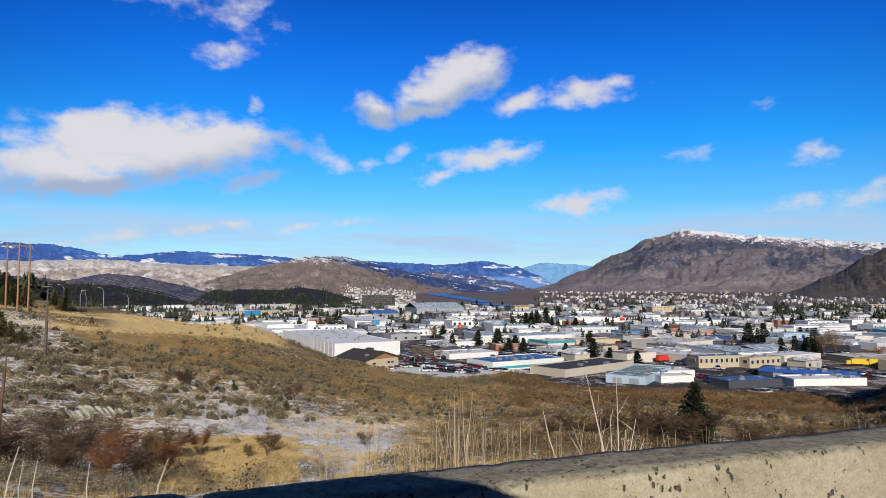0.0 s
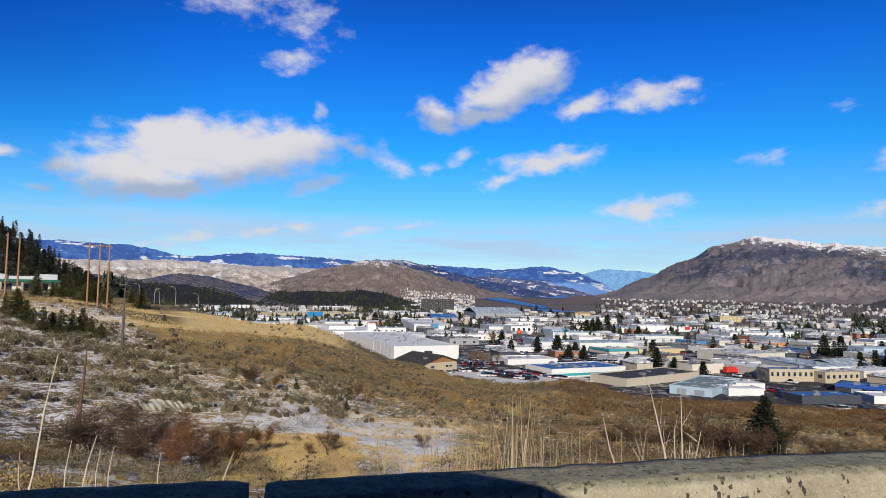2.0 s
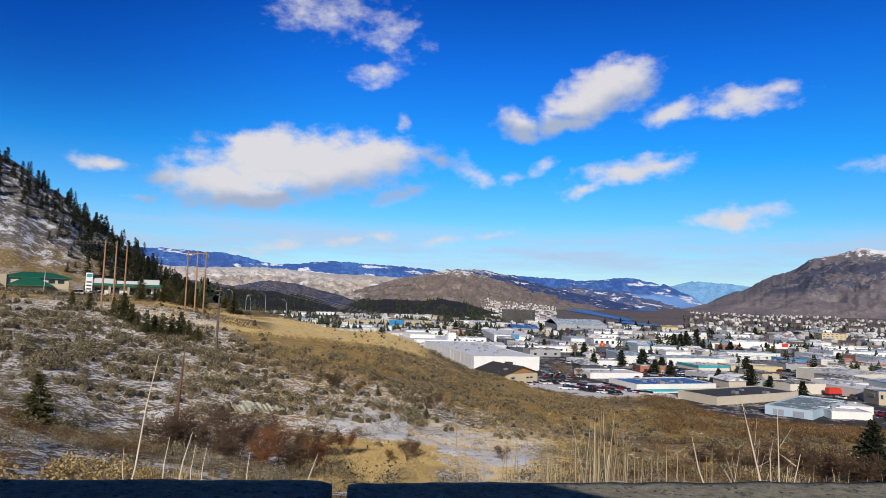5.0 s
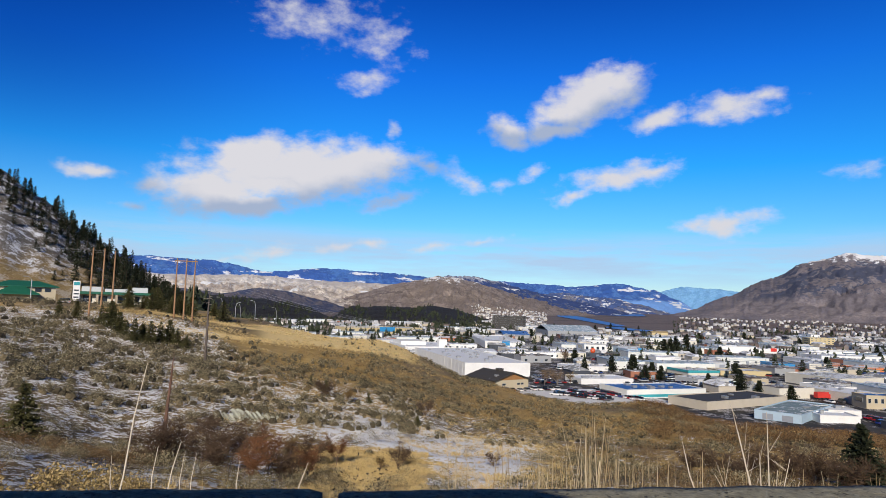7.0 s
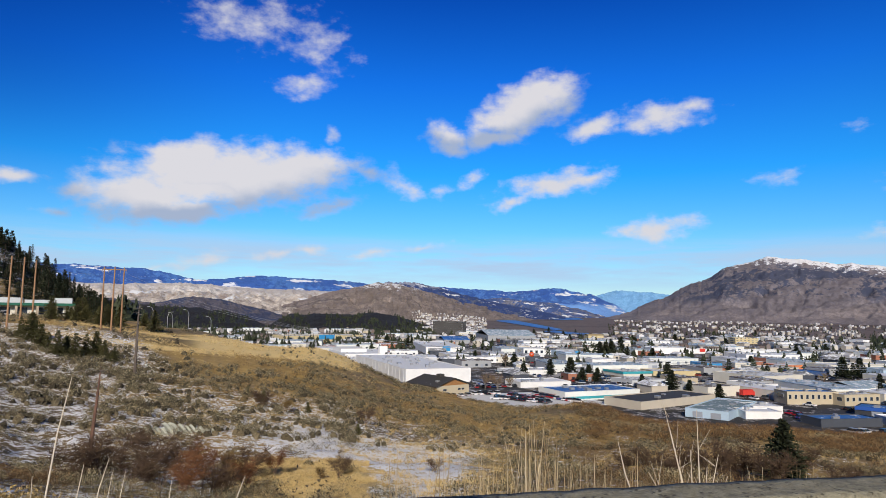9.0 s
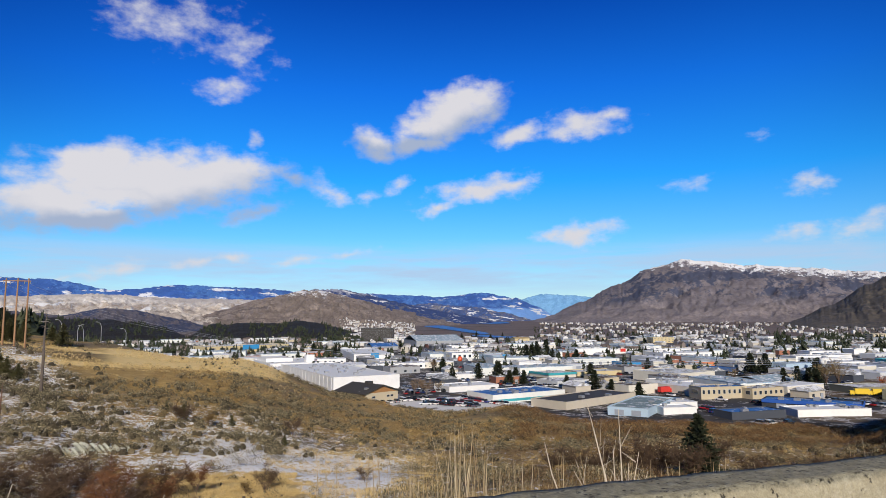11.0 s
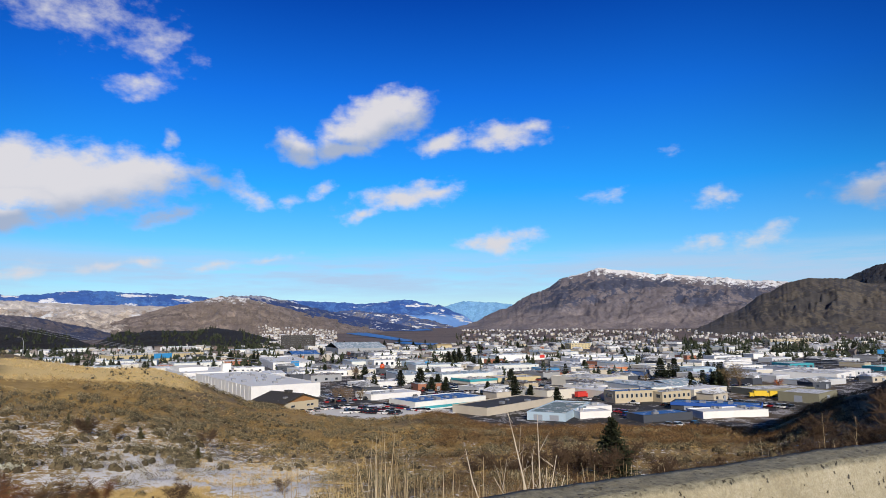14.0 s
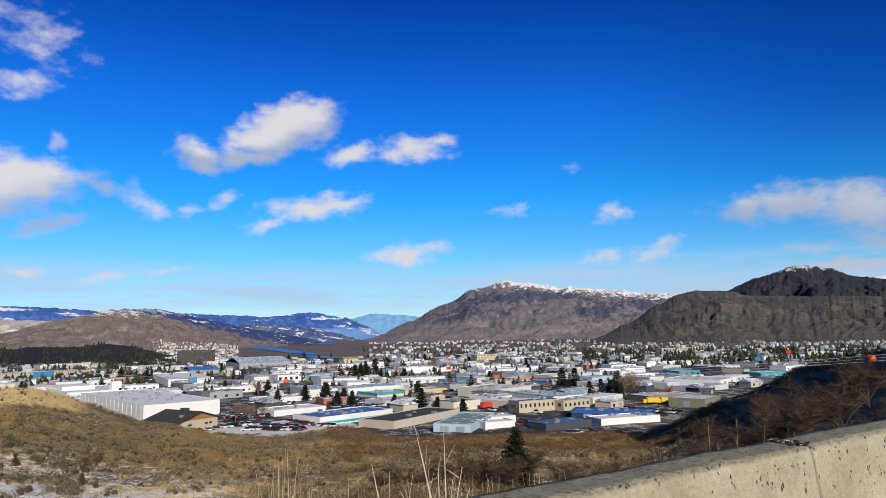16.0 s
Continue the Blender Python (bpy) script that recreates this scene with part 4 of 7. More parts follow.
shed("hall", "white block of shops", 10.7, 764.3, -36.0, 15, 26.6, 25.3, 4.7, "white", "snow", units=2)
shed("hall", "white block of shops", 44.8, 778.2, -36.0, 15, 36.1, 22.2, 4.7, "white", "snow", units=3)
shed("hall", "brick-red low shop block", -134.5, 658.9, -36.0, 25, 23.5, 38.2, 3.4, "brickred", "snow", units=2)
shed("hall", "long low white shop block", -151.7, 658.9, -36.0, 25, 16.2, 42.7, 3.4, "white", "snow", units=2)
shed("hall", "white low hall with a grey roof", 85.6, 338.3, -36.0, 30, 10.1, 18.0, 2.8, "white", "brown", units=2)
shed("hall", "grey hall with a snow-streaked roof", 62.1, 355.0, -36.0, 30, 22.5, 18.0, 2.8, "pale_wall", "pale", units=3)
shed("hall", "brown hall with a dark roof", 136.1, 451.5, -36.0, 20, 14.3, 18.0, 2.8, "brickred", "grey", units=1)
shed("hall", "dark blue metal storage shed", 180.4, 433.4, -36.0, 20, 18.2, 18.0, 3.0, "darkblue", "blue", units=1)
shed("workshop", "olive metal workshop with a pale grey roof", 206.1, 277.8, -36.0, 35, 24.9, 18.0, 4.3, "olive", "palegrey", doors=(1,1))
shed("workshop", "long olive workshop with open bays", 197.0, 311.4, -36.0, 10, 37.4, 18.0, 3.2, "olive", "pale", doors=(5,0))
shed("hall", "white hall with a wide pale roof", 296.6, 381.9, -36.0, 35, 36.9, 39.0, 4.1, "white", "palegrey", doors=(2,0), units=4)
shed("hall", "teal shop with a flat roof", 319.8, 460.3, -36.0, 10, 22.7, 18.0, 5.8, "teal", "pale", windows=(4,0))
shed("retail", "long white store front", 287.9, 531.9, -36.0, 12, 54.0, 18.0, 4.5, "white", "pale", units=3)
shed("retail", "white store beside a parking lot", 280.0, 468.8, -36.0, 12, 31.1, 18.0, 4.0, "white", "snow", units=3)
shed("hall", "teal metal storage shed", 375.2, 434.4, -36.0, 10, 33.2, 18.0, 3.9, "teal", "pale", doors=(3,0))
shed("hall", "white hall on the valley floor", 493.2, 538.2, -36.0, 10, 37.5, 18.0, 3.9, "white", "snow", units=2)
shed("hall", "grey workshop with a blue-grey roof", 253.7, 350.7, -36.0, 20, 36.5, 18.0, 3.1, "pale_wall", "skyblue", units=2)
shed("hall", "cream row of shops", 704.3, 729.6, -36.0, 10, 69.6, 18.0, 6.1, "cream", "snow", units=3)
shed("hall", "white row of shops", 394.5, 624.8, -36.0, 10, 69.6, 18.0, 4.8, "white", "snow", units=3)
shed("block", "pale apartment block with rows of windows", 301.2, 929.9, -36.0, 12, 33.2, 18.0, 8.1, "straw", "pale", windows=(6,1), rows=3)
shed("block", "pale hospital block with rows of windows", 657.2, 991.1, -35.7, 10, 89.7, 18.0, 8.7, "tan", "pale", windows=(9,2), rows=3)


def gable_lodge(x, y, z, ang):
    """The office beside the car lot: tan walls, a low dark gable roof with timber trim."""
    top = empty("office_building", pose(x, y, z, 0, 0, ang), "tan office building with a low dark gable roof and timber trim", "building", "commercial buildings in the valley")
    w, d, h, rise = 19.0, 21.0, 4.4, 2.9
    TAKEN.append((x - 4, y + 14, 15))
    wm = WALLS["tan"]
    bm = bmesh.new()
    pts = [(0, -2), (w, -2), (w, h), (w / 2, h + rise), (0, h)]
    f = [bm.verts.new((a, 0, b)) for a, b in pts]
    g = [bm.verts.new((a, 0.35, b)) for a, b in pts]
    bm.faces.new(f)
    bm.faces.new(g[::-1])
    for i in range(5):
        bm.faces.new((f[i], g[i], g[(i + 1) % 5], f[(i + 1) % 5]))
    part("wall", bm, wm, top)
    part("wall", box(0, 0.35, 0.35, d, -2, h), wm, top)
    part("wall", box(w - 0.35, w, 0.35, d, -2, h), wm, top)
    part("wall", box(0.35, w - 0.35, d - 0.35, d, -2, h), wm, top)
    bm = bmesh.new()
    o = 1.6
    k = rise / (w / 2)
    sec = [(-o, h - o * k), (w / 2, h + rise), (w + o, h - o * k)]
    lo = [[bm.verts.new((a, yy, b + 0.02)) for a, b in sec] for yy in (-1.2, d + 1)]
    hi = [[bm.verts.new((a, yy, b + 0.42)) for a, b in sec] for yy in (-1.2, d + 1)]
    for i in range(2):
        bm.faces.new((hi[0][i], hi[0][i + 1], hi[1][i + 1], hi[1][i]))
        bm.faces.new((lo[0][i + 1], lo[0][i], lo[1][i], lo[1][i + 1]))
        bm.faces.new((lo[0][i], lo[0][i + 1], hi[0][i + 1], hi[0][i]))
        bm.faces.new((lo[1][i + 1], lo[1][i], hi[1][i], hi[1][i + 1]))
    bm.faces.new((lo[0][0], hi[0][0], hi[1][0], lo[1][0]))
    bm.faces.new((lo[0][2], lo[1][2], hi[1][2], hi[0][2]))
    part("roof", bm, ROOFS["dark"], top)
    timber = plain("timber_trim", (0.34, 0.17, 0.06), 0.6, 0.3)
    bm = bmesh.new()
    tri = [bm.verts.new(p) for p in ((1.2, -0.06, h - 0.1), (w - 1.2, -0.06, h - 0.1), (w / 2, -0.06, h + rise - 0.2))]
    tri2 = [bm.verts.new(p.co + Vector((0, 0.055, 0))) for p in tri]
    bm.faces.new(tri)
    bm.faces.new(tri2[::-1])
    for i in range(3):
        bm.faces.new((tri[i], tri2[i], tri2[(i + 1) % 3], tri[(i + 1) % 3]))
    part("gable_panel", bm, timber, top, "brown timber gable panel")
    for a, b in ((3.5, 5.6), (12.2, 13.9), (14.4, 16.1)):
        fr = part("window", box(a, b, -0.07, 0.05, 1.9, 2.9), FRAME_GREY, top)
        part("pane", box(a + .1, b - .1, -0.085, -0.04, 2.0, 2.8), GLASS_DARK, fr)
    part("porch", box(-2.6, -0.05, 1, 9, 2.6, 3.0), timber, top, "brown timber porch")
    for yy in (1.3, 5, 8.7):
        part("porch_post", box(-2.5, -2.2, yy - .15, yy + .15, -1, 2.6), timber, top)
    part("roof_cupola", box(w / 2 - 1.3, w / 2 + 1.3, 8, 11, h + rise - 0.6, h + rise + 1.3, 0.1), ROOFS["dark"], top)
    part("rooftop_unit", box(2.6, 4.2, 3, 4.6, h + 0.9, h + 2.1, 0.08), METAL_GREY, top)


gable_lodge(-34.3, 290.6, FLOOR, 45)


# ------------------------------------------------ lots and streets
def lot_material(name, base, snow):
    def build(n, s):
        p = here_pos(n)
        a, b = n.noise(p, 0.12, 6, 0.7), n.noise(p, 2.5, 5, 0.6)
        c = n.mix(b, base, [v * 1.6 for v in base])
        put(n, s, "Base Color", n.mix(n.smooth(a, 0.62 - snow * 0.5, 0.72 - snow * 0.5), c, (0.68, 0.69, 0.72)))
        put(n, s, "Roughness", 0.85)
        bump(n, s, b, 0.3, 0.03)
    return material(name, build)


def slab(name, label, corners, z, mat):
    bm = bmesh.new()
    lo = [bm.verts.new((a, b, z - 1.2)) for a, b in corners]
    hi = [bm.verts.new((a, b, z)) for a, b in corners]
    bm.faces.new(hi)
    n = len(corners)
    for i in range(n):
        bm.faces.new((lo[i], lo[(i + 1) % n], hi[(i + 1) % n], hi[i]))
    bmesh.ops.recalc_face_normals(bm, faces=bm.faces[:])
    ob = part(name, bm, mat)
    tagged(ob, label, name.replace("_", " "), kind="structure")


def road_strip(name, label, s0, s1, q0, q1, mat):
    corners = [BAR_DIR * s + BAR_OUT * q for s, q in ((s0, q0), (s1, q0), (s1, q1), (s0, q1))]
    slab(name, label, [(v.x, v.y) for v in corners], 0.006 if name == "road" else 0.012, mat)


snowy_lot = lot_material("snowy_lot", (0.10, 0.10, 0.105), 0.95)
asphalt = lot_material("street_asphalt", (0.026, 0.028, 0.033), 0.1)
road_strip("road", "dark asphalt highway beside the barriers", -90, 60, -12, 0.0, asphalt)
road_strip("road_shoulder", "grey gravel shoulder along the barriers", -90, 60, 0.0, 1.28, lot_material("gravel_shoulder", (0.14, 0.125, 0.105), 0.1))
slab("parking_lot", "snow-dusted gravel car lot beside the office", [(-36, 270), (24, 262), (42, 283), (15, 318), (-18, 301)], FLOOR + 0.12, snowy_lot)
slab("road", "dark asphalt street between the halls", [(92, 226), (106, 226), (146, 296), (190, 330), (184, 340), (134, 304)], FLOOR + 0.10, asphalt)
slab("road", "dark asphalt street between the halls", [(-24, 318), (-14, 314), (2, 322), (26, 345), (70, 375), (64, 386), (14, 352), (-12, 334)], FLOOR + 0.13, asphalt)
slab("road", "dark asphalt street between the halls", [(216, 300), (226, 296), (258, 352), (300, 372), (296, 380), (246, 362)], FLOOR + 0.10, asphalt)
slab("parking_lot", "asphalt car park before the superstore", [(-262, 668), (-150, 728), (-165, 770), (-268, 706)], FLOOR + 0.10, asphalt)
slab("parking_lot", "asphalt car park before the showrooms", [(-90, 535), (20, 535), (20, 565), (-85, 572)], FLOOR + 0.10, asphalt)


# ------------------------------------------------ river
def water(n, s):
    p = here_pos(n)
    put(n, s, "Base Color", (0.012, 0.11, 0.42))
    put(n, s, "Roughness", 0.4)
    bump(n, s, n.noise(p, 0.2, 3), 0.15, 0.3)


WATER = material("river_water", water)
def river(points):
    """A reach of the river, lying on the valley floor."""
    bm = bmesh.new()
    hi = [bm.verts.new(at(az, r, floor_height(r) + 1.2)) for az, r in points]
    bm.faces.new(hi)
    bmesh.ops.triangulate(bm, faces=bm.faces[:])
    bmesh.ops.recalc_face_normals(bm, faces=bm.faces[:])
    if sum(f.normal.z for f in bm.faces) < 0:
        bmesh.ops.reverse_faces(bm, faces=bm.faces[:])
    tagged(part("water", bm, WATER), "blue river winding up the valley", "river", kind="structure")


river([(-1.6, 2280), (0.4, 1880), (2.0, 1600), (3.6, 1420), (4.2, 1500), (3.0, 1700), (1.6, 2000), (0.0, 2450), (-1.2, 2700)])
river([(2.4, 1330), (4.0, 1230), (5.6, 1190), (7.8, 1170), (7.8, 1230), (5.4, 1280), (3.4, 1400)])
river([(2.6, 2750), (4.0, 2650), (6.0, 2750), (5.6, 3200), (3.4, 3200)])


# ------------------------------------------------ cars
def car_mesh(kind):
    L, W, H = {"sedan": (4.6, 1.8, 1.45), "suv": (4.7, 1.9, 1.75), "pickup": (5.6, 1.95, 1.85)}[kind]
    body = bmesh.new()
    lo, mid = 0.32, 0.92 if kind != "sedan" else 0.82
    sec = [(-L / 2, lo), (-L / 2, mid), (L / 2 - 0.25, mid * 0.96), (L / 2, mid * 0.8), (L / 2, lo)]
    a = [body.verts.new((x, -W / 2, z)) for x, z in sec]
    b = [body.verts.new((x, W / 2, z)) for x, z in sec]
    body.faces.new(a)
    body.faces.new(b[::-1])
    for i in range(5):
        body.faces.new((a[i], b[i], b[(i + 1) % 5], a[(i + 1) % 5]))
    back = {"sedan": -L * 0.36, "suv": -L * 0.48, "pickup": -L * 0.06}[kind]
    front = L * 0.24
    cab = bmesh.new()
    base = [(back, mid), (front, mid)]
    tops = [(back + (0.35 if kind == "suv" else 0.5), H), (front - 0.75, H)]
    q = [cab.verts.new(p) for p in ((base[0][0], -W / 2 + .05, mid), (base[1][0], -W / 2 + .05, mid), (base[1][0], W / 2 - .05, mid), (base[0][0], W / 2 - .05, mid),
                                    (tops[0][0], -W / 2 + .22, H - .06), (tops[1][0], -W / 2 + .22, H - .06), (tops[1][0], W / 2 - .22, H - .06), (tops[0][0], W / 2 - .22, H - .06))]
    for f in ((0, 1, 5, 4), (1, 2, 6, 5), (2, 3, 7, 6), (3, 0, 4, 7), (4, 5, 6, 7)):
        cab.faces.new([q[i] for i in f])
    roof = box(tops[0][0] - .06, tops[1][0] + .06, -W / 2 + .18, W / 2 - .18, H - .07, H, 0.03)
    bmesh.ops.bevel(body, geom=body.edges[:], offset=0.06, segments=1, affect="EDGES")
    return body, cab, roof, L, W


TYRE = plain("tyre_rubber", (0.025, 0.025, 0.026), 0.8, 0.2)
CAR_GLASS = plain("car_glass", (0.015, 0.02, 0.028), 0.06, 0.1)
PAINTS = {k: plain("car_paint_" + k, c, 0.25, 0.08, 0.6) for k, c in {"white": (0.78, 0.78, 0.78), "black": (0.015, 0.015, 0.018), "silver": (0.36, 0.37, 0.39), "red": (0.30, 0.015, 0.02), "blue": (0.02, 0.05, 0.20), "grey": (0.10, 0.105, 0.115)}.items()}
CARS = {}


def car(kind, paint, m):
    key = (kind, paint)
    if key not in CARS:
        body, cab, roof, L, W = car_mesh(kind)
        top = empty("pickup_truck" if kind == "pickup" else "car", m, f"parked {paint} {'pickup truck' if kind == 'pickup' else kind} standing in the snowy lot", "car", "parked vehicles")
        b = part("body", body, PAINTS[paint], top)
        part("cabin_glass", cab, CAR_GLASS, top, "dark tinted glass")
        part("roof", roof, PAINTS[paint], top)
        for sx, sy in product((-1, 1), (-1, 1)):
            bm = bmesh.new()
            bmesh.ops.create_cone(bm, cap_ends=True, segments=12, radius1=0.34, radius2=0.34, depth=0.24, matrix=pose(sx * L * 0.31, sy * (W / 2 - 0.1), 0.34, 90))
            part("wheel", bm, TYRE, top)
        part("tail_light", box(-L / 2 - .02, -L / 2 + .05, -W / 2 + .1, -W / 2 + .35, 0.62, 0.78), WALLS["red"], top)
        part("tail_light", box(-L / 2 - .02, -L / 2 + .05, W / 2 - .35, W / 2 - .1, 0.62, 0.78), WALLS["red"], top)
        CARS[key] = top
        return top
    return copy_thing(CARS[key], m)


def car_row(a, b, count, turn, paints, seed, z=FLOOR + 0.12):
    rng = random.Random(seed)
    for k in range(count):
        t = k / max(1, count - 1)
        x, y = a[0] + (b[0] - a[0]) * t, a[1] + (b[1] - a[1]) * t
        car(rng.choice(("suv", "sedan", "pickup")), rng.choice(paints), pose(x + rng.uniform(-.2, .2), y + rng.uniform(-.3, .3), z, 0, 0, turn + rng.uniform(-4, 4)))


car_row((-30, 290), (-21, 293.5), 4, 120, ("white", "black", "silver"), 1)
car_row((-18, 298), (-8, 303), 5, 118, ("white", "black", "white", "silver"), 2)
car_row((-7, 288), (14, 277), 10, 60, ("black", "black", "grey", "white"), 3)
car_row((-1, 297), (14, 283), 9, 60, ("black", "white", "red", "grey"), 4)
car_row((9, 305), (27, 282), 13, 35, ("red", "blue", "white", "grey", "silver"), 5)
car_row((-7.5, 284.5), (-7.4, 284.4), 1, 170, ("white",), 6)
car_row((-250, 683), (-168, 735), 22, 130, ("white", "red", "black", "silver", "blue"), 7, FLOOR + 0.10)
car_row((-244, 677), (-164, 729), 22, 130, ("white", "red", "black", "silver", "grey"), 8, FLOOR + 0.10)
car_row((-80, 548), (-36, 556), 15, 100, ("white", "black", "silver", "blue"), 9, FLOOR + 0.10)
car_row((-78, 541), (-30, 548), 15, 100, ("white", "black", "silver", "white"), 10, FLOOR + 0.10)
car_row((-12, 540), (12, 545), 8, 100, ("white", "black", "silver", "blue"), 11, FLOOR + 0.10)


def truck(x, y, turn, paint, label):
    top = empty("truck", pose(x, y, FLOOR + 0.1, 0, 0, turn), label, "truck", "parked vehicles")
    part("cargo_box", box(-4.5, 1.5, -1.2, 1.2, 0.9, 3.4, 0.06), WALLS[paint], top)
    part("cab", box(1.7, 3.6, -1.1, 1.1, 0.6, 2.5, 0.12), WALLS[paint], top)
    part("windscreen", box(3.55, 3.63, -0.9, 0.9, 1.6, 2.3), CAR_GLASS, top)
    part("chassis", box(-4.4, 3.5, -0.5, 0.5, 0.5, 0.85), TYRE, top)
    for sx, sy in product((-3.4, 2.6), (-0.95, 0.95)):
        bm = bmesh.new()
        bmesh.ops.create_cone(bm, cap_ends=True, segments=12, radius1=0.5, radius2=0.5, depth=0.3, matrix=pose(sx, sy, 0.5, 90))
        part("wheel", bm, TYRE, top)


WALLS["yellow"] = plain("wall_yellow", (0.72, 0.50, 0.02), 0.6, 0.12)
truck(172, 430, 20, "red", "red box truck parked between the halls")
truck(200, 303, 165, "yellow", "yellow box truck parked before the workshop")
truck(193, 305, 165, "yellow", "yellow box truck parked before the workshop")
truck(109, 320, 25, "red", "small red delivery truck at the loading doors")
rng = random.Random(77)
for k in range(46):
    x, y = rng.choice(((100, 262), (128, 290), (150, 318), (206, 262), (112, 232), (215, 310), (30, 345), (60, 385)))
    x, y = x + rng.uniform(-9, 9), y + rng.uniform(-9, 9)
    if all((x - a) ** 2 + (y - b) ** 2 > (c * 0.9) ** 2 for a, b, c in TAKEN) and math.hypot(x, y) > 250:
        car(rng.choice(("suv", "sedan", "pickup")), rng.choice(("white", "black", "silver", "grey", "red", "blue")), pose(x, y, FLOOR + 0.12, 0, 0, rng.choice((30, 120, 210))))
        TAKEN.append((x, y, 3.4))
# ------------------------------------------------ rows of parked cars further off
def far_cars(rows, seed):
    rng = random.Random(seed)
    verts, faces, mats = [], [], []
    placed = 0
    while placed < rows:
        az, r = rng.uniform(-26, 46), 320 * (1150 / 320) ** rng.random()
        x, y = at(az, r).xy
        if az < -14 and r < 600 or az > 36 and r < 480 or -3 < az < 9 and r > 1050:
            continue
        turn = radians(rng.choice((15, 25, 105, 115)))
        along = Vector((math.cos(turn), math.sin(turn)))
        for k in range(rng.randint(4, 13)):
            c = Vector((x, y)) + along * k * 2.9
            if any((c.x - a) ** 2 + (c.y - b) ** 2 < (q * 0.95) ** 2 for a, b, q in TAKEN):
                continue
            if rng.random() < 0.2:
                continue
            u, w = Vector((-along.y, along.x)), along
            tall = rng.uniform(1.4, 1.9)
            b0 = len(verts)
            for lx, ly, lz in ((-2.2, -.9, .3), (2.2, -.9, .3), (2.2, .9, .3), (-2.2, .9, .3), (-2.2, -.9, .9), (2.2, -.9, .8), (2.2, .9, .8), (-2.2, .9, .9),
                               (-1.9, -.8, .92), (1.1, -.8, .88), (1.1, .8, .88), (-1.9, .8, .92), (-1.5, -.65, tall), (.3, -.65, tall), (.3, .65, tall), (-1.5, .65, tall)):
                q = c + u * lx + w * ly
                verts.append((q.x, q.y, floor_height(r) + 0.12 + lz))
            for f, m in (((0, 1, 5, 4), 0), ((1, 2, 6, 5), 0), ((2, 3, 7, 6), 0), ((3, 0, 4, 7), 0), ((4, 5, 9, 8), 0), ((5, 6, 10, 9), 0), ((6, 7, 11, 10), 0), ((7, 4, 8, 11), 0),
                         ((8, 9, 13, 12), 1), ((9, 10, 14, 13), 1), ((10, 11, 15, 14), 1), ((11, 8, 12, 15), 1), ((12, 13, 14, 15), 0)):
                faces.append([b0 + i for i in f])
                mats.append(m)
        placed += 1
    ob = mesh_object("far_parked_cars", verts, faces)

    def paint(n, s):
        v = n.add("ShaderNodeNewGeometry", out=8)
        put(n, s, "Base Color", n.ramp(v, [(0.0, (0.75, 0.75, 0.75)), (0.32, (0.02, 0.02, 0.022)), (0.55, (0.34, 0.35, 0.37)), (0.72, (0.10, 0.10, 0.11)), (0.84, (0.30, 0.02, 0.02)), (0.92, (0.03, 0.07, 0.24))], "CONSTANT"))
        put(n, s, "Roughness", 0.3)
    ob.data.materials.append(material("far_car_paint", paint))
    ob.data.materials.append(CAR_GLASS)
    ob.data.polygons.foreach_set("material_index", mats)
    tagged(ob, "rows of parked cars in the yards of the valley", "cars", kind="stuff")


far_cars(170, 17)
# ------------------------------------------------ generic town houses
def small_house(w, d, h, wall, roof, pitched=True):
    label = "small house with a snow-dusted pitched roof" if pitched else "low flat-roofed shop building on the valley floor"
    top = empty("house" if pitched else "shop_building", pose(0, 0, -60), label, "house" if pitched else "building", "small buildings in the valley")
    part("wall", box(-w / 2, w / 2, -d / 2, d / 2, -2, h), WALLS[wall], top)
    bm = bmesh.new()
    if pitched:
        o, rise = 0.5, d * 0.2
        v = [bm.verts.new(p) for p in ((-w / 2 - o, -d / 2 - o, h), (w / 2 + o, -d / 2 - o, h), (w / 2 + o, 0, h + rise), (-w / 2 - o, 0, h + rise), (w / 2 + o, d / 2 + o, h), (-w / 2 - o, d / 2 + o, h))]
        for f in ((0, 1, 2, 3), (3, 2, 4, 5), (1, 4, 2), (0, 3, 5), (0, 5, 4, 1)):
            bm.faces.new([v[i] for i in f])
    else:
        add_box(bm, -w / 2 - 0.1, w / 2 + 0.1, -d / 2 - 0.1, d / 2 + 0.1, h + 0.004, h + 0.3)
        for k in range(3):
            part("rooftop_unit", box(w * (k - 1) * 0.25 - 0.8, w * (k - 1) * 0.25 + 0.8, d * 0.1 * k - 0.7, d * 0.1 * k + 0.7, h + 0.3, h + 1.3, 0.06), METAL_GREY, top)
    part("roof", bm, ROOFS[roof], top)
    n = max(2, int(w / 6))
    for k in range(n):
        x = w * ((k + 0.5) / n - 0.5)
        part("window", box(x - 0.9, x + 0.9, -d / 2 - 0.05, -d / 2 + 0.05, 1.0, min(2.4, h - 0.6)), GLASS_DARK, top)
    part("door", box(w * 0.5 / n - 0.6, w * 0.5 / n + 1.4, -d / 2 - 0.09, -d / 2 + 0.02, 0, 2.3), DOOR_GREY, top)
    return top


def free(x, y, size):
    return all((x - a) ** 2 + (y - b) ** 2 > (size + c) ** 2 for a, b, c in TAKEN)


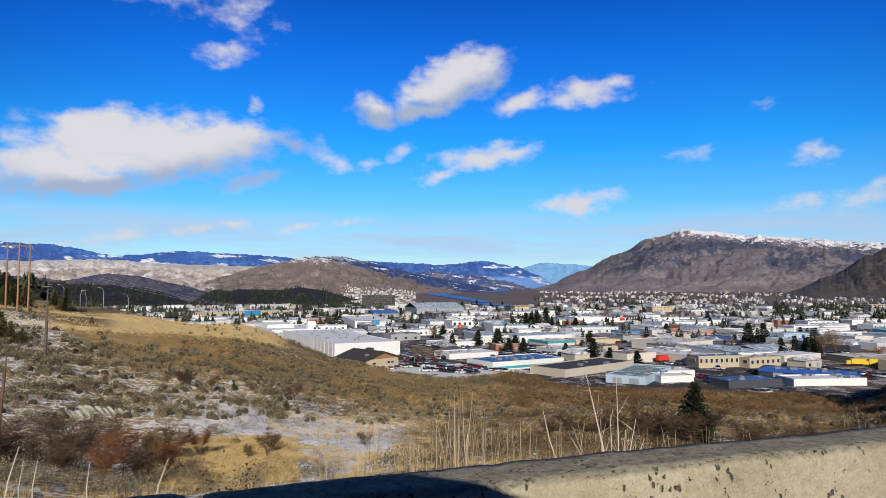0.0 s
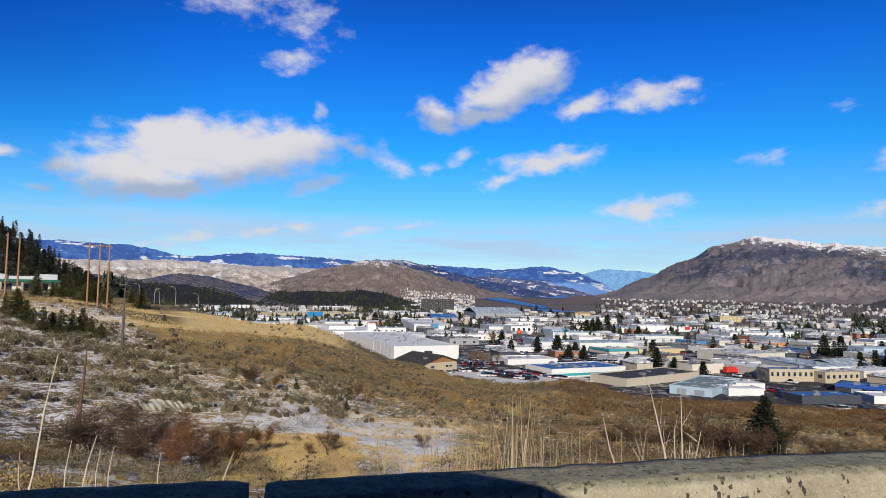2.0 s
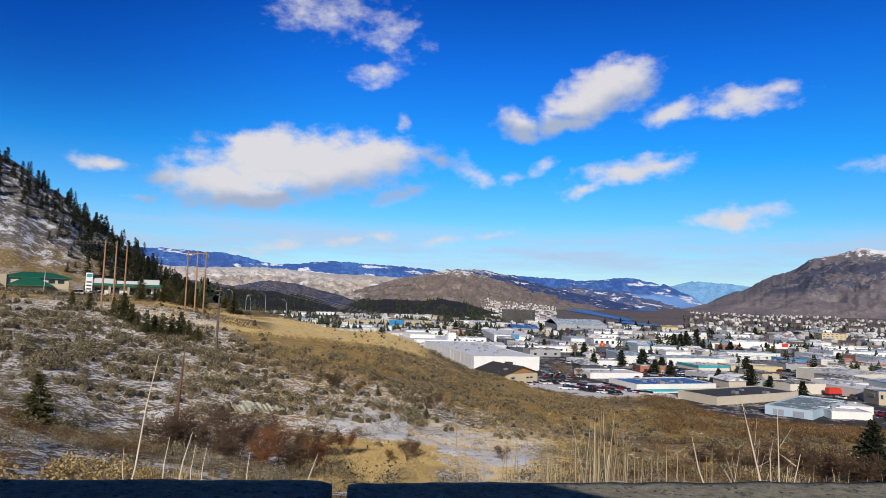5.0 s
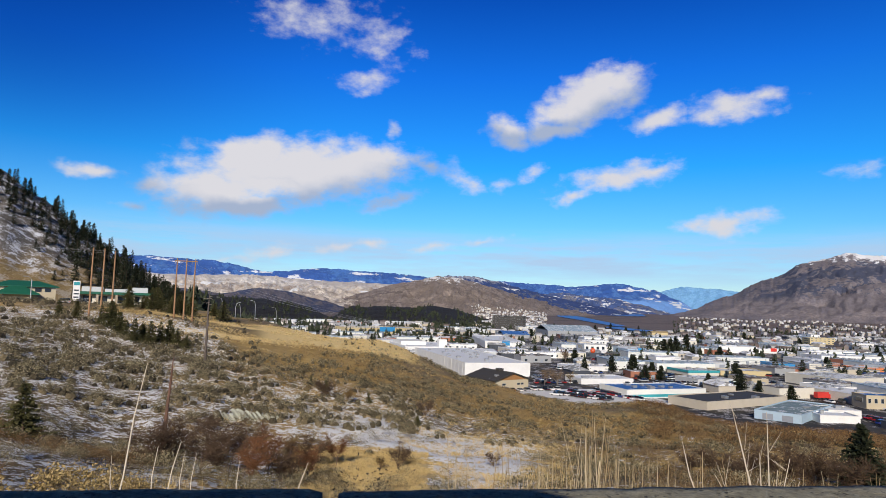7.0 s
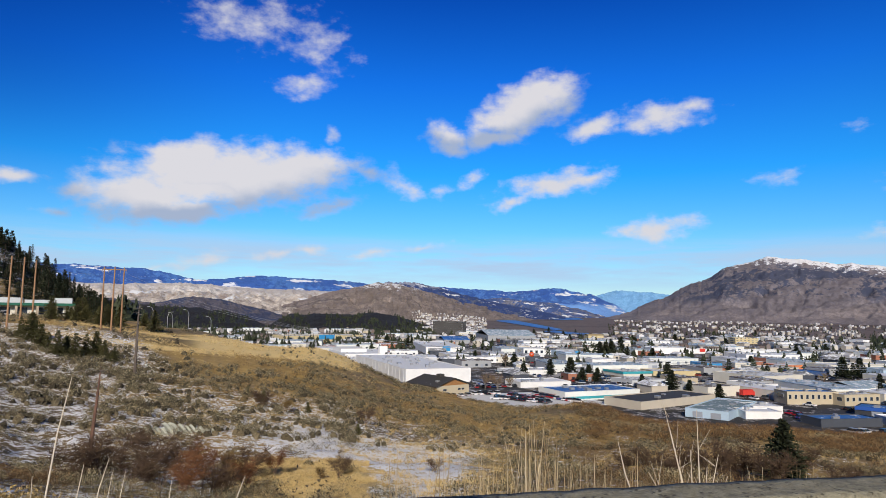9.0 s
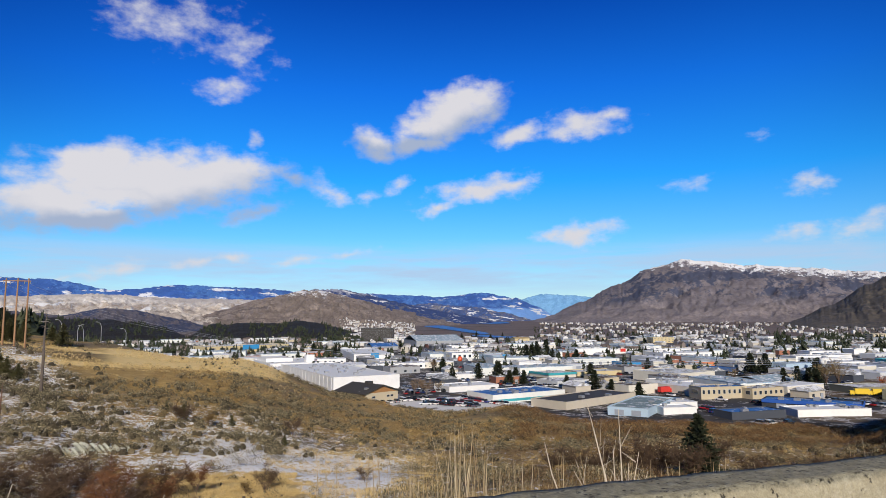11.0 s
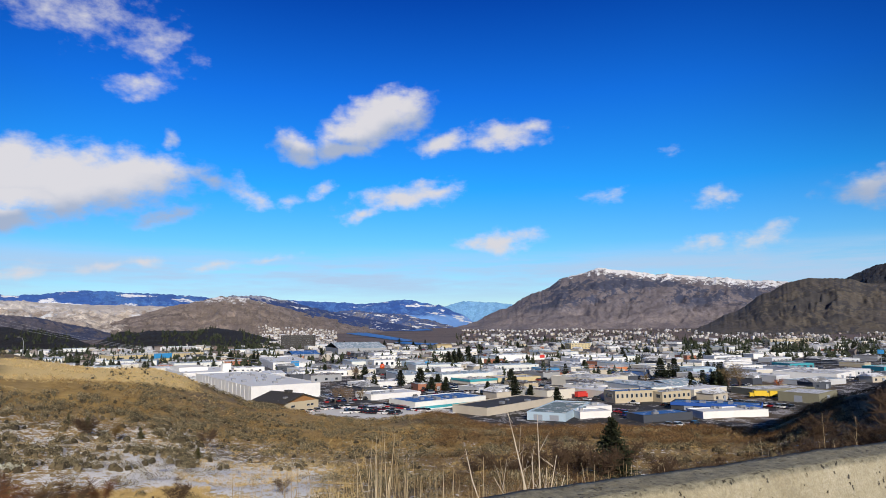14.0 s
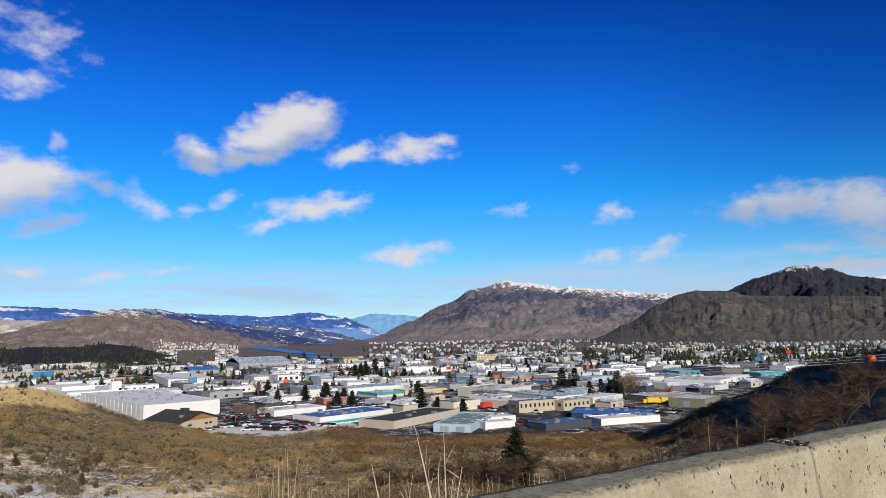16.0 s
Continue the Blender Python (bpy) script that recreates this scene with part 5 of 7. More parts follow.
def fill_town():
    rng = random.Random(11)
    kinds = [small_house(12, 9, 3.6, "beige", "pale"), small_house(26, 15, 4.2, "cream", "snow", False), small_house(34, 16, 4.0, "white", "pale", False), small_house(22, 14, 4.5, "grey", "brown", False),
             small_house(18, 12, 4, "brickred", "grey", False), small_house(40, 20, 4.8, "offwhite", "skyblue", False), small_house(14, 10, 3.8, "darkgrey", "grey"), small_house(30, 14, 3.8, "pale_wall", "snow", False), small_house(20, 10, 3.6, "tan", "brown", False)]
    spare, n = list(kinds), 0
    while n < 320:
        az, r = rng.uniform(-26, 49), 330 * (1300 / 330) ** rng.random()
        x, y = at(az, r).xy
        if az < -14 and r < 560 or az > 37 and r < 470 or not free(x, y, 9) or abs(az - 4.5) < 4 and 1100 < r < 1500:
            continue
        TAKEN.append((x, y, 11))
        m = pose(x, y, floor_height(r), 0, 0, rng.choice((15, 25, 105, 115)) + rng.uniform(-4, 4))
        k = rng.randrange(len(kinds))
        if kinds[k] in spare:
            spare.remove(kinds[k])
            kinds[k].matrix_basis = m
        else:
            copy_thing(kinds[k], m)
        n += 1


fill_town()


def suburb(name, label, count, az0, az1, r0, r1, seed, size=9, lift=None):
    """Far streets of houses too small to tell apart: walls and pitched roofs in one mesh."""
    rng = random.Random(seed)
    verts, faces, mats = [], [], []
    for _ in range(count):
        az, r = rng.uniform(az0, az1), rng.uniform(r0, r1)
        if -2.5 < az < 8.5 and 1120 < r < 3300:
            continue
        if lift is None and noise.noise((az * 0.35, r * 0.004, seed)) < -0.1:
            continue
        p = at(az, r)
        z = (floor_height(r) if lift is None else lift(az, r)) - 1
        w, d, h = size * rng.uniform(0.7, 1.6), size * rng.uniform(0.6, 1.1), rng.uniform(3.5, 6.5)
        a = radians(rng.choice((15, 30, 105)) + rng.uniform(-8, 8))
        c, s = math.cos(a), math.sin(a)
        b = len(verts)
        for lx, ly, lz in ((-w, -d, 0), (w, -d, 0), (w, d, 0), (-w, d, 0), (-w, -d, h), (w, -d, h), (w, d, h), (-w, d, h), (-w, 0, h + 2), (w, 0, h + 2)):
            verts.append((p.x + (lx * c - ly * s) / 2, p.y + (lx * s + ly * c) / 2, z + lz))
        for f, m in (((0, 1, 5, 4), 0), ((2, 3, 7, 6), 0), ((1, 2, 6, 9, 5), 0), ((3, 0, 4, 8, 7), 0), ((4, 5, 9, 8), 1), ((6, 7, 8, 9), 1)):
            faces.append([b + i for i in f])
            mats.append(m)
    ob = mesh_object(name, verts, faces)

    def wall(n, s):
        v = n.add("ShaderNodeNewGeometry", out=8)
        put(n, s, "Base Color", n.ramp(v, [(0.0, (0.62, 0.60, 0.55)), (0.3, (0.40, 0.35, 0.27)), (0.5, (0.5, 0.5, 0.5)), (0.7, (0.15, 0.11, 0.09)), (1.0, (0.7, 0.7, 0.7))]))
        put(n, s, "Roughness", 0.8)

    def roof(n, s):
        v = n.add("ShaderNodeNewGeometry", out=8)
        put(n, s, "Base Color", n.ramp(v, [(0.0, (0.66, 0.68, 0.72)), (0.35, (0.4, 0.41, 0.43)), (0.5, (0.08, 0.07, 0.07)), (0.85, (0.14, 0.11, 0.10)), (1.0, (0.6, 0.62, 0.66))]))
        put(n, s, "Roughness", 0.8)
    ob.data.materials.append(material("suburb_wall", wall))
    ob.data.materials.append(material("suburb_roof", roof))
    ob.data.polygons.foreach_set("material_index", mats)
    tagged(ob, label, "houses", kind="stuff")


suburb("town_houses", "far streets of small pale houses with snowy roofs", 700, -22, 50, 700, 1500, 3, 8)
suburb("town_houses", "far streets of small pale houses with snowy roofs", 1300, 8, 50, 1400, 2700, 4, 5)
suburb("town_houses", "far streets of small pale houses with snowy roofs", 620, -10, 2, 1250, 2200, 5, 6)
suburb("town_houses", "houses climbing the foot of the brown hill", 380, -9, 2, 2205, 2400, 6, 4.5, lambda az, r: slope_at("brown_hill", az, r))
suburb("town_houses", "far streets of small pale houses with snowy roofs", 60, -30, -16, 800, 1250, 8, 10)

# ------------------------------------------------ trees
def needle_material(name, dark, light):
    def build(n, s):
        each = n.add("ShaderNodeNewGeometry", out=8)
        p = here_pos(n)
        f = n.math("ADD", n.math("MULTIPLY", each, 0.6), n.math("MULTIPLY", n.noise(p, 0.8, 4), 0.4))
        put(n, s, "Base Color", n.mix(f, dark, light))
        put(n, s, "Roughness", 0.8)
    return material(name, build)


PINE = needle_material("pine_needles", (0.012, 0.020, 0.009), (0.045, 0.055, 0.022))
JUNIPER = needle_material("juniper_needles", (0.045, 0.048, 0.016), (0.16, 0.145, 0.05))
BARK = plain("pine_bark", (0.10, 0.065, 0.045), 0.9, 0.5, 6.0)
GREY_WOOD = plain("dead_grey_wood", (0.22, 0.19, 0.165), 0.9, 0.4, 8.0)
BLEACHED = plain("bleached_stem", (0.60, 0.53, 0.42), 0.8, 0.25, 8.0)
TWIGS = needle_material("bare_twigs", (0.10, 0.065, 0.04), (0.30, 0.21, 0.13))


def conifer_parts(rng, h, spread, tiers, per, fine=1.0, gaps=0.15):
    trunk = bmesh.new()
    add_tube(trunk, [(0, 0, -0.4), (0, 0, h * 0.5), (0, 0, h * 0.97)], [h * 0.022, h * 0.014, h * 0.003], 6)
    verts, faces = [], []
    for i in range(tiers):
        f = (i + 0.5) / tiers
        z = h * (0.08 + 0.9 * f)
        reach = spread * (1 - f) ** 0.8 * rng.uniform(0.75, 1.15) + spread * 0.05
        for k in range(per):
            if rng.random() < gaps:
                continue
            a = rng.uniform(0, math.tau)
            L = reach * rng.uniform(0.6, 1.15)
            droop = rng.uniform(-0.25, 0.12) * L
            c, s = math.cos(a), math.sin(a)
            clumps = max(2, int(L / spread * 5 / fine))
            for j in range(clumps):                       # needle clumps along the branch, each a few blades
                q = (j + 0.6) / clumps
                px, py, pz = c * L * q, s * L * q, z + droop * q + rng.uniform(-.04, .04) * h * 0.3
                size = spread * 0.24 * fine * (1.1 - 0.55 * q) * rng.uniform(0.7, 1.3)
                for _ in range(2 if fine > 0.9 else 4):
                    d = Vector((c + rng.uniform(-.8, .8), s + rng.uniform(-.8, .8), rng.uniform(-.3, .5))).normalized() * size
                    e = d.cross(Vector((rng.uniform(-1, 1), rng.uniform(-1, 1), 1))).normalized() * size * 0.42
                    b = len(verts)
                    o = Vector((px, py, pz))
                    verts += [tuple(o - e * 0.6), tuple(o + d * 0.5 - e), tuple(o + d), tuple(o + d * 0.5 + e), tuple(o + e * 0.6)]
                    faces.append((b, b + 1, b + 2, b + 3, b + 4))
    return trunk, verts, faces


def conifer(name, label, m, seed, h, spread, tiers, per, needles, group="", fine=1.0):
    rng = random.Random(seed)
    top = empty(name, m, label, "tree", group)
    trunk, verts, faces = conifer_parts(rng, h, spread, tiers, per, fine)
    part("trunk", trunk, BARK, top)
    mesh_object("crown", verts, faces, needles, parent=top)
    return top


def scaled(x, y, z, turn, s):
    return pose(x, y, z, 0, 0, turn) @ Matrix.Diagonal((s, s, s, 1))


def plant(kinds, used, x, y, z, rng, s):
    """Puts the next tree of a kind at a place: the first ones themselves, then copies."""
    k = rng.randrange(len(kinds))
    src = kinds[k]
    if src not in used:
        used.add(src)
        src.matrix_basis = scaled(x, y, z, rng.uniform(0, 360), s)
        return src
    ob = copy_thing(src, Matrix())
    ob.matrix_basis = scaled(x, y, z, rng.uniform(0, 360), s)
    return ob


hill_pines = [conifer("pine_tree", "dark ponderosa pine on the snowy hillside", pose(0, 0, -80), 20 + k, 10, 2.3 + 0.35 * k, 17, 9, PINE, "pines on the hillside") for k in range(4)]
town_pines = [conifer("conifer", "dark green conifer standing between the halls", pose(0, 0, -80), 30 + k, 10, 3.9 + 0.7 * k, 16, 14, PINE, "conifers in the town") for k in range(3)]


def plant_hillside():
    rng = random.Random(5)
    hill = bpy.data.objects["pine_hillside"]
    bvh_verts = [v.co.copy() for v in hill.data.vertices]
    m = 91
    used, n = set(), 0
    while n < 400:
        i, j = rng.randrange(40, 255), rng.randrange(6, 72)
        p = bvh_verts[i * m + j]
        az = math.degrees(math.atan2(p.x, p.y))
        up = j / 72
        edge = step(-47.5, -36, az)
        dense = 0.10 + 0.7 * step(0.35, 0.8, up) + 1.2 * edge * step(0.1, 0.45, up)
        if az < -52 and rng.random() < 0.5 or rng.random() > dense * (0.6 + 0.8 * noise.noise(p * 0.03)):
            continue
        s = rng.uniform(0.65, 1.15) if up > 0.5 or edge > 0.5 else rng.uniform(0.25, 0.6)
        plant(hill_pines, used, p.x, p.y, p.z - 0.2, rng, s)
        n += 1


plant_hillside()


def plant_town():
    rng = random.Random(9)
    used = set()
    for x, y, s in ((65, 344, .75), (79, 342, 1.05), (83, 323, .7), (90, 301, .75), (37, 364, .85), (32, 380, 1.25), (42, 378, .9), (22, 409, 1.0), (46, 372, .8),
                    (75, 587, 1.4), (91, 630, 1.5), (104, 659, 1.5), (82, 600, 1.3), (170, 493, .9), (202, 429, 1.3), (210, 425, 1.35), (189, 349, 1.1), (195, 349, 1.0),
                    (217, 380, 1.3), (175, 336, .7), (60, 560, 1.2), (98, 610, 1.3), (-30, 500, .9), (0, 470, 1.0), (-6, 466, .9)):
        plant(town_pines, used, x, y, floor_height(math.hypot(x, y)) - 0.2, rng, s)
    n = 0
    while n < 85:
        az, r = rng.uniform(-24, 50), 380 * (1500 / 380) ** rng.random()
        x, y = at(az, r).xy
        if az < -14 and r < 600 or az > 37 and r < 480 or not free(x, y, 1) or noise.noise((az * 0.2, r * 0.006, 2)) < -0.05:
            continue
        plant(town_pines, used, x, y, floor_height(r) - 0.2, rng, rng.uniform(0.6, 1.1))
        n += 1


plant_town()


def tree_belt(count, az0, az1, r0, r1, seed, h=11, base=None):
    """Far trees that merge into dark belts: many small crowns in one mesh."""
    rng = random.Random(seed)
    verts, faces = [], []
    for _ in range(count):
        az, r = rng.uniform(az0, az1), rng.uniform(r0, r1)
        if -2 < az < 8 and 1050 < r < 3200 or noise.noise((az * 0.5, r * 0.006, seed)) < -0.12:
            continue
        p = at(az, r)
        z = (floor_height(r) if base is None else base(p.x, p.y)) - 0.5
        hh = h * rng.uniform(0.55, 1.25)
        w = hh * rng.uniform(0.28, 0.5)
        for i in range(15):
            f = i / 15
            a, q = rng.uniform(0, math.tau), w * (1 - f) * rng.uniform(0.5, 1.1)
            o = Vector((p.x + math.cos(a) * q * 0.5, p.y + math.sin(a) * q * 0.5, z + hh * f))
            d = Vector((math.cos(a), math.sin(a), rng.uniform(-.4, .4))) * (q + 0.5)
            e = Vector((-math.sin(a), math.cos(a), 0)) * (q * 0.8 + 0.3)
            b = len(verts)
            verts += [tuple(o - e), tuple(o + d), tuple(o + e), tuple(o + Vector((0, 0, hh * 0.24)))]
            faces += [(b, b + 1, b + 3), (b + 1, b + 2, b + 3)]
    ob = mesh_object("far_trees", verts, faces, PINE)
    tagged(ob, "dark belt of far conifers among the houses", "trees", kind="stuff")


tree_belt(1100, 27, 50, 720, 1350, 1, 9.5)
# extra dense trees darken these flats in place of cloud shade
tree_belt(1300, -30, -7, 620, 1300, 2, 8)
tree_belt(800, -8, 28, 450, 1400, 3, 7)
tree_belt(1500, 4, 48, 1300, 2500, 4, 5)
for ridge, az0, az1, r0, r1 in (("low_dark_hill", -21, -8, 1160, 1490), ("low_dark_hill_second", -40, -23, 1260, 1590)):
    tree_belt(520, az0, az1, r0, r1, 6, 7, lambda x, y: slope_at(ridge, math.degrees(math.atan2(x, y)), math.hypot(x, y)))
tree_belt(240, -33, -24, 300, 480, 5, 9, lambda x, y: ground_height(x, y, False))


# bare trees, rust and straw coloured, between the halls
def bare_tree(name, label, m, seed, h, mat, spread=0.5, twigs=260, group="bare trees and shrubs", thick=0.02):
    rng = random.Random(seed)
    top = empty(name, m, label, "shrub" if h < 4 else "tree", group)
    limbs = bmesh.new()
    add_tube(limbs, [(0, 0, -0.2), (0, 0, h * 0.35)], [h * thick * 1.3, h * thick], 5)
    ends = []
    for k in range(9):
        a, lean = rng.uniform(0, math.tau), rng.uniform(0.25, 1.0) * spread
        z0 = h * rng.uniform(0.05, 0.35)
        p1 = (math.cos(a) * h * lean * 0.45, math.sin(a) * h * lean * 0.45, z0 + h * 0.3)
        p2 = (math.cos(a + .3) * h * lean * 0.8, math.sin(a + .3) * h * lean * 0.8, z0 + h * rng.uniform(0.45, 0.65))
        add_tube(limbs, [(0, 0, z0), p1, p2], [h * thick * 0.7, h * thick * 0.45, h * thick * 0.15], 4)
        ends += [p1, p2, tuple((a + b) / 2 for a, b in zip(p1, p2))]
    part("branchwork", limbs, GREY_WOOD if mat is TWIGS else BARK, top)
    verts, faces = [], []
    for _ in range(twigs):
        o = Vector(rng.choice(ends))
        d = Vector((rng.gauss(0, .6), rng.gauss(0, .6), rng.uniform(-.1, 1))).normalized() * h * rng.uniform(0.12, 0.34)
        e = d.cross(Vector((rng.uniform(-1, 1), rng.uniform(-1, 1), 0.3))).normalized() * h * 0.0045
        b = len(verts)
        verts += [tuple(o - e), tuple(o + e), tuple(o + d)]
        faces.append((b, b + 1, b + 2))
        o2 = o + d * 0.5
        d2 = (d + Vector((rng.gauss(0, 1), rng.gauss(0, 1), rng.gauss(0, 1))) * h * 0.1) * 0.5
        verts += [tuple(o2 - e), tuple(o2 + e), tuple(o2 + d2)]
        faces.append((b + 3, b + 4, b + 5))
    mesh_object("fine_branchwork", verts, faces, mat, parent=top)
    return top


RUST = needle_material("rust_leaves", (0.20, 0.05, 0.015), (0.42, 0.13, 0.04))
STRAWLEAF = needle_material("straw_leaves", (0.16, 0.11, 0.05), (0.32, 0.24, 0.12))
for i, (x, y, h, mt) in enumerate(((211, 349, 14, STRAWLEAF), (206, 352, 12, STRAWLEAF), (172, 387, 7, STRAWLEAF), (198, 349, 6, RUST), (222, 330, 7, RUST), (-6, 461, 9, TWIGS), (-14, 318, 8, TWIGS), (-8, 322, 7, TWIGS), (-2, 330, 6, STRAWLEAF), (-10, 330, 7, TWIGS), (60, 600, 6, STRAWLEAF), (110, 330, 5, STRAWLEAF))):
    bare_tree("bare_tree", {"rust_leaves": "small tree with rust-red autumn leaves", "straw_leaves": "straw-coloured autumn tree between the halls"}.get(mt.name, "bare grey tree beside the car lot"), pose(x, y, FLOOR - 0.1), 60 + i, h, mt, 0.55, 420)
# ------------------------------------------------ the bench below the pine hillside
WOOD_POLE = plain("creosote_pole", (0.33, 0.19, 0.10), 0.85, 0.35, 2.0)
GREEN_ROOF = plain("green_metal_roof", (0.014, 0.115, 0.07), 0.5, 0.35, 0.6)
STONE_WALL = plain("stone_wall", (0.42, 0.35, 0.26), 0.85, 0.3, 0.8)


def on_ground(az, r, sink=0.0):
    p = at(az, r)
    return Vector((p.x, p.y, ground_height(p.x, p.y) - sink))


def utility_pole(az, r, top_z, label):
    p = on_ground(az, r, 0.5)
    top = empty("utility_pole", pose(*p), label, "pole", "wooden utility poles")
    bm = bmesh.new()
    h = top_z - p.z
    add_tube(bm, [(0, 0, 0), (0, 0, h * 0.5), (0, 0, h)], [0.22, 0.19, 0.15], 8)
    part("pole", bm, WOOD_POLE, top)
    for k in (0.96, 0.9):
        bm = bmesh.new()
        add_tube(bm, [(0, -0.12, h * k), (0, -0.5, h * k), (0, -0.52, h * k + 0.3)], [0.05, 0.05, 0.07], 6)
        part("insulator", bm, METAL_GREY, top, "grey ceramic insulator")
    return p + Vector((0, 0, h))


pole_tops = [utility_pole(az, 175, z, "tall bare wooden utility pole on the bench") for az, z in ((-40.2, 12.6), (-39.4, 12.5), (-38.65, 12.0))]


def h_frame(az0, az1, r, top_z):
    a, b = on_ground(az0, r, 0.5), on_ground(az1, r, 0.5)
    base = (a + b) / 2
    top = empty("h_frame_pylon", pose(*base), "wooden three-pole transmission frame with a crossarm", "pylon")
    for k in (0.0, 0.52, 1.0):
        p = a.lerp(b, k) - base
        h = top_z - base.z - p.z
        bm = bmesh.new()
        add_tube(bm, [tuple(p), tuple(p + Vector((0, 0, h * 0.5))), tuple(p + Vector((0.05, 0, h)))], [0.24, 0.2, 0.16], 8)
        part("pole", bm, WOOD_POLE, top)
    u = (b - a).normalized()
    bm = bmesh.new()
    p0, p1 = a - base - u * 0.6, b - base + u * 0.6
    p0.z = p1.z = top_z - base.z - 0.7
    add_tube(bm, [tuple(p0), tuple(p1)], [0.14, 0.14], 6)
    part("crossarm", bm, WOOD_POLE, top)
    for k in (0.02, 0.27, 0.76, 0.98):
        q = p0.lerp(p1, k)
        bm = bmesh.new()
        add_tube(bm, [tuple(q), tuple(q - Vector((0, 0, 0.8)))], [0.09, 0.07], 6)
        part("insulator", bm, METAL_GREY, top, "grey insulator string")
    return [base + p0.lerp(p1, k) - Vector((0, 0, 0.8)) for k in (0.02, 0.5, 0.98)]


frame_ends = h_frame(-34.08, -32.68, 195, 12.2)


def wire(a, b, sag, radius=0.010):
    bm = bmesh.new()
    pts = [tuple(a.lerp(b, k / 14) - Vector((0, 0, sag * 4 * (k / 14) * (1 - k / 14)))) for k in range(15)]
    add_tube(bm, pts, [radius] * 15, 4)
    ob = part("power_line", bm, METAL_GREY)
    tagged(ob, "thin grey power line strung between poles", "cable", "power lines")


for p, q in zip(pole_tops, frame_ends):
    wire(p - Vector((0, 0, 0.5)), q, 1.6)
for p in pole_tops:
    wire(p - Vector((0, 0, 0.5)), at(-62, 190, 16.0), 1.5)


# the long span from the frame over the hollow, with marker balls
span_end = at(60, 68)
far_pole = utility_pole(60, 68, 0.8, "wooden utility pole on the dark slope")
ORANGE = plain("marker_orange", (0.80, 0.10, 0.02), 0.5, 0.1)


def span_point(a, b, f, sag=8.1):
    return a.lerp(b, f) - Vector((0, 0, sag * 4 * f * (1 - f)))


for k, p in enumerate(frame_ends):
    end = far_pole + Vector((0, 0, -0.4 - 0.25 * k))
    bm = bmesh.new()
    add_tube(bm, [tuple(span_point(p, end, j / 40)) for j in range(41)], [0.018] * 41, 4)
    tagged(part("power_line", bm, METAL_GREY), "thin grey power line strung between poles", "cable", "power lines")
for f, mat, word in ((0.658, ORANGE, "orange"), (0.838, WALLS["white"], "white"), (0.933, ORANGE, "orange")):
    bm = bmesh.new()
    bmesh.ops.create_uvsphere(bm, u_segments=20, v_segments=12, radius=0.3)
    q = span_point(frame_ends[1], far_pole + Vector((0, 0, -0.65)), f)
    top = empty("marker_ball", pose(*q), f"{word} aerial marker ball on the power line", "marker ball", "marker balls on the power line")
    part("ball", bm, mat, top, smooth=True)
    part("clamp", box(-0.05, 0.05, -0.34, 0.34, -0.05, 0.05), METAL_GREY, top)


def street_lamp(az, r, top_z, side):
    p = on_ground(az, r, 0.3)
    h = top_z - p.z
    top = empty("street_lamp", pose(*p, 0, 0, -az), "tall grey steel street lamp with a curved arm", "street lamp", "street lamps along the highway")
    bm = bmesh.new()
    add_tube(bm, [(0, 0, 0), (0, 0, h * 0.86), (side * 0.5, 0, h * 0.96), (side * 1.3, 0, h)], [0.15, 0.11, 0.09, 0.08], 8)
    part("pole", bm, METAL_GREY, top)
    part("lamp_head", box(side * 1.2 - 0.1, side * 2.2, -0.18, 0.18, h - 0.12, h + 0.08, 0.04), METAL_GREY, top)
    part("base_plate", box(-0.3, 0.3, -0.3, 0.3, 0.1, 0.45), METAL_GREY, top)


for az, r, z, side in ((-27.7, 290, 0.9, -1), (-30.4, 280, 1.9, -1), (-29.3, 300, -0.2, 1), (-25.95, 300, -1.9, -1), (-44.1, 215, 6.0, -1), (-28.9, 330, -0.6, -1)):
    street_lamp(az, r, z, side)


def pylon_sign(az, r):
    p = on_ground(az, r, 0.3)
    top = empty("pylon_sign", pose(*p, 0, 0, -az), "tall white price sign beside the filling station", "sign")
    part("cabinet", box(-1.0, 1.0, -0.25, 0.25, 0.5, 7.4, 0.05), WALLS["white"], top)
    part("post", box(-1.0, -0.7, -0.2, 0.2, -0.5, 0.5), METAL_GREY, top)
    part("post", box(0.7, 1.0, -0.2, 0.2, -0.5, 0.5), METAL_GREY, top)
    part("panel", box(-0.8, 0.8, -0.29, -0.24, 6.0, 7.0), WALLS["teal"], top, "teal sign panel")
    for z in (2.0, 3.1, 4.2):
        part("panel", box(-0.7, 0.7, -0.29, -0.24, z, z + 0.45), WALLS["darkgrey"], top, "dark price panel")


pylon_sign(-41.15, 235)


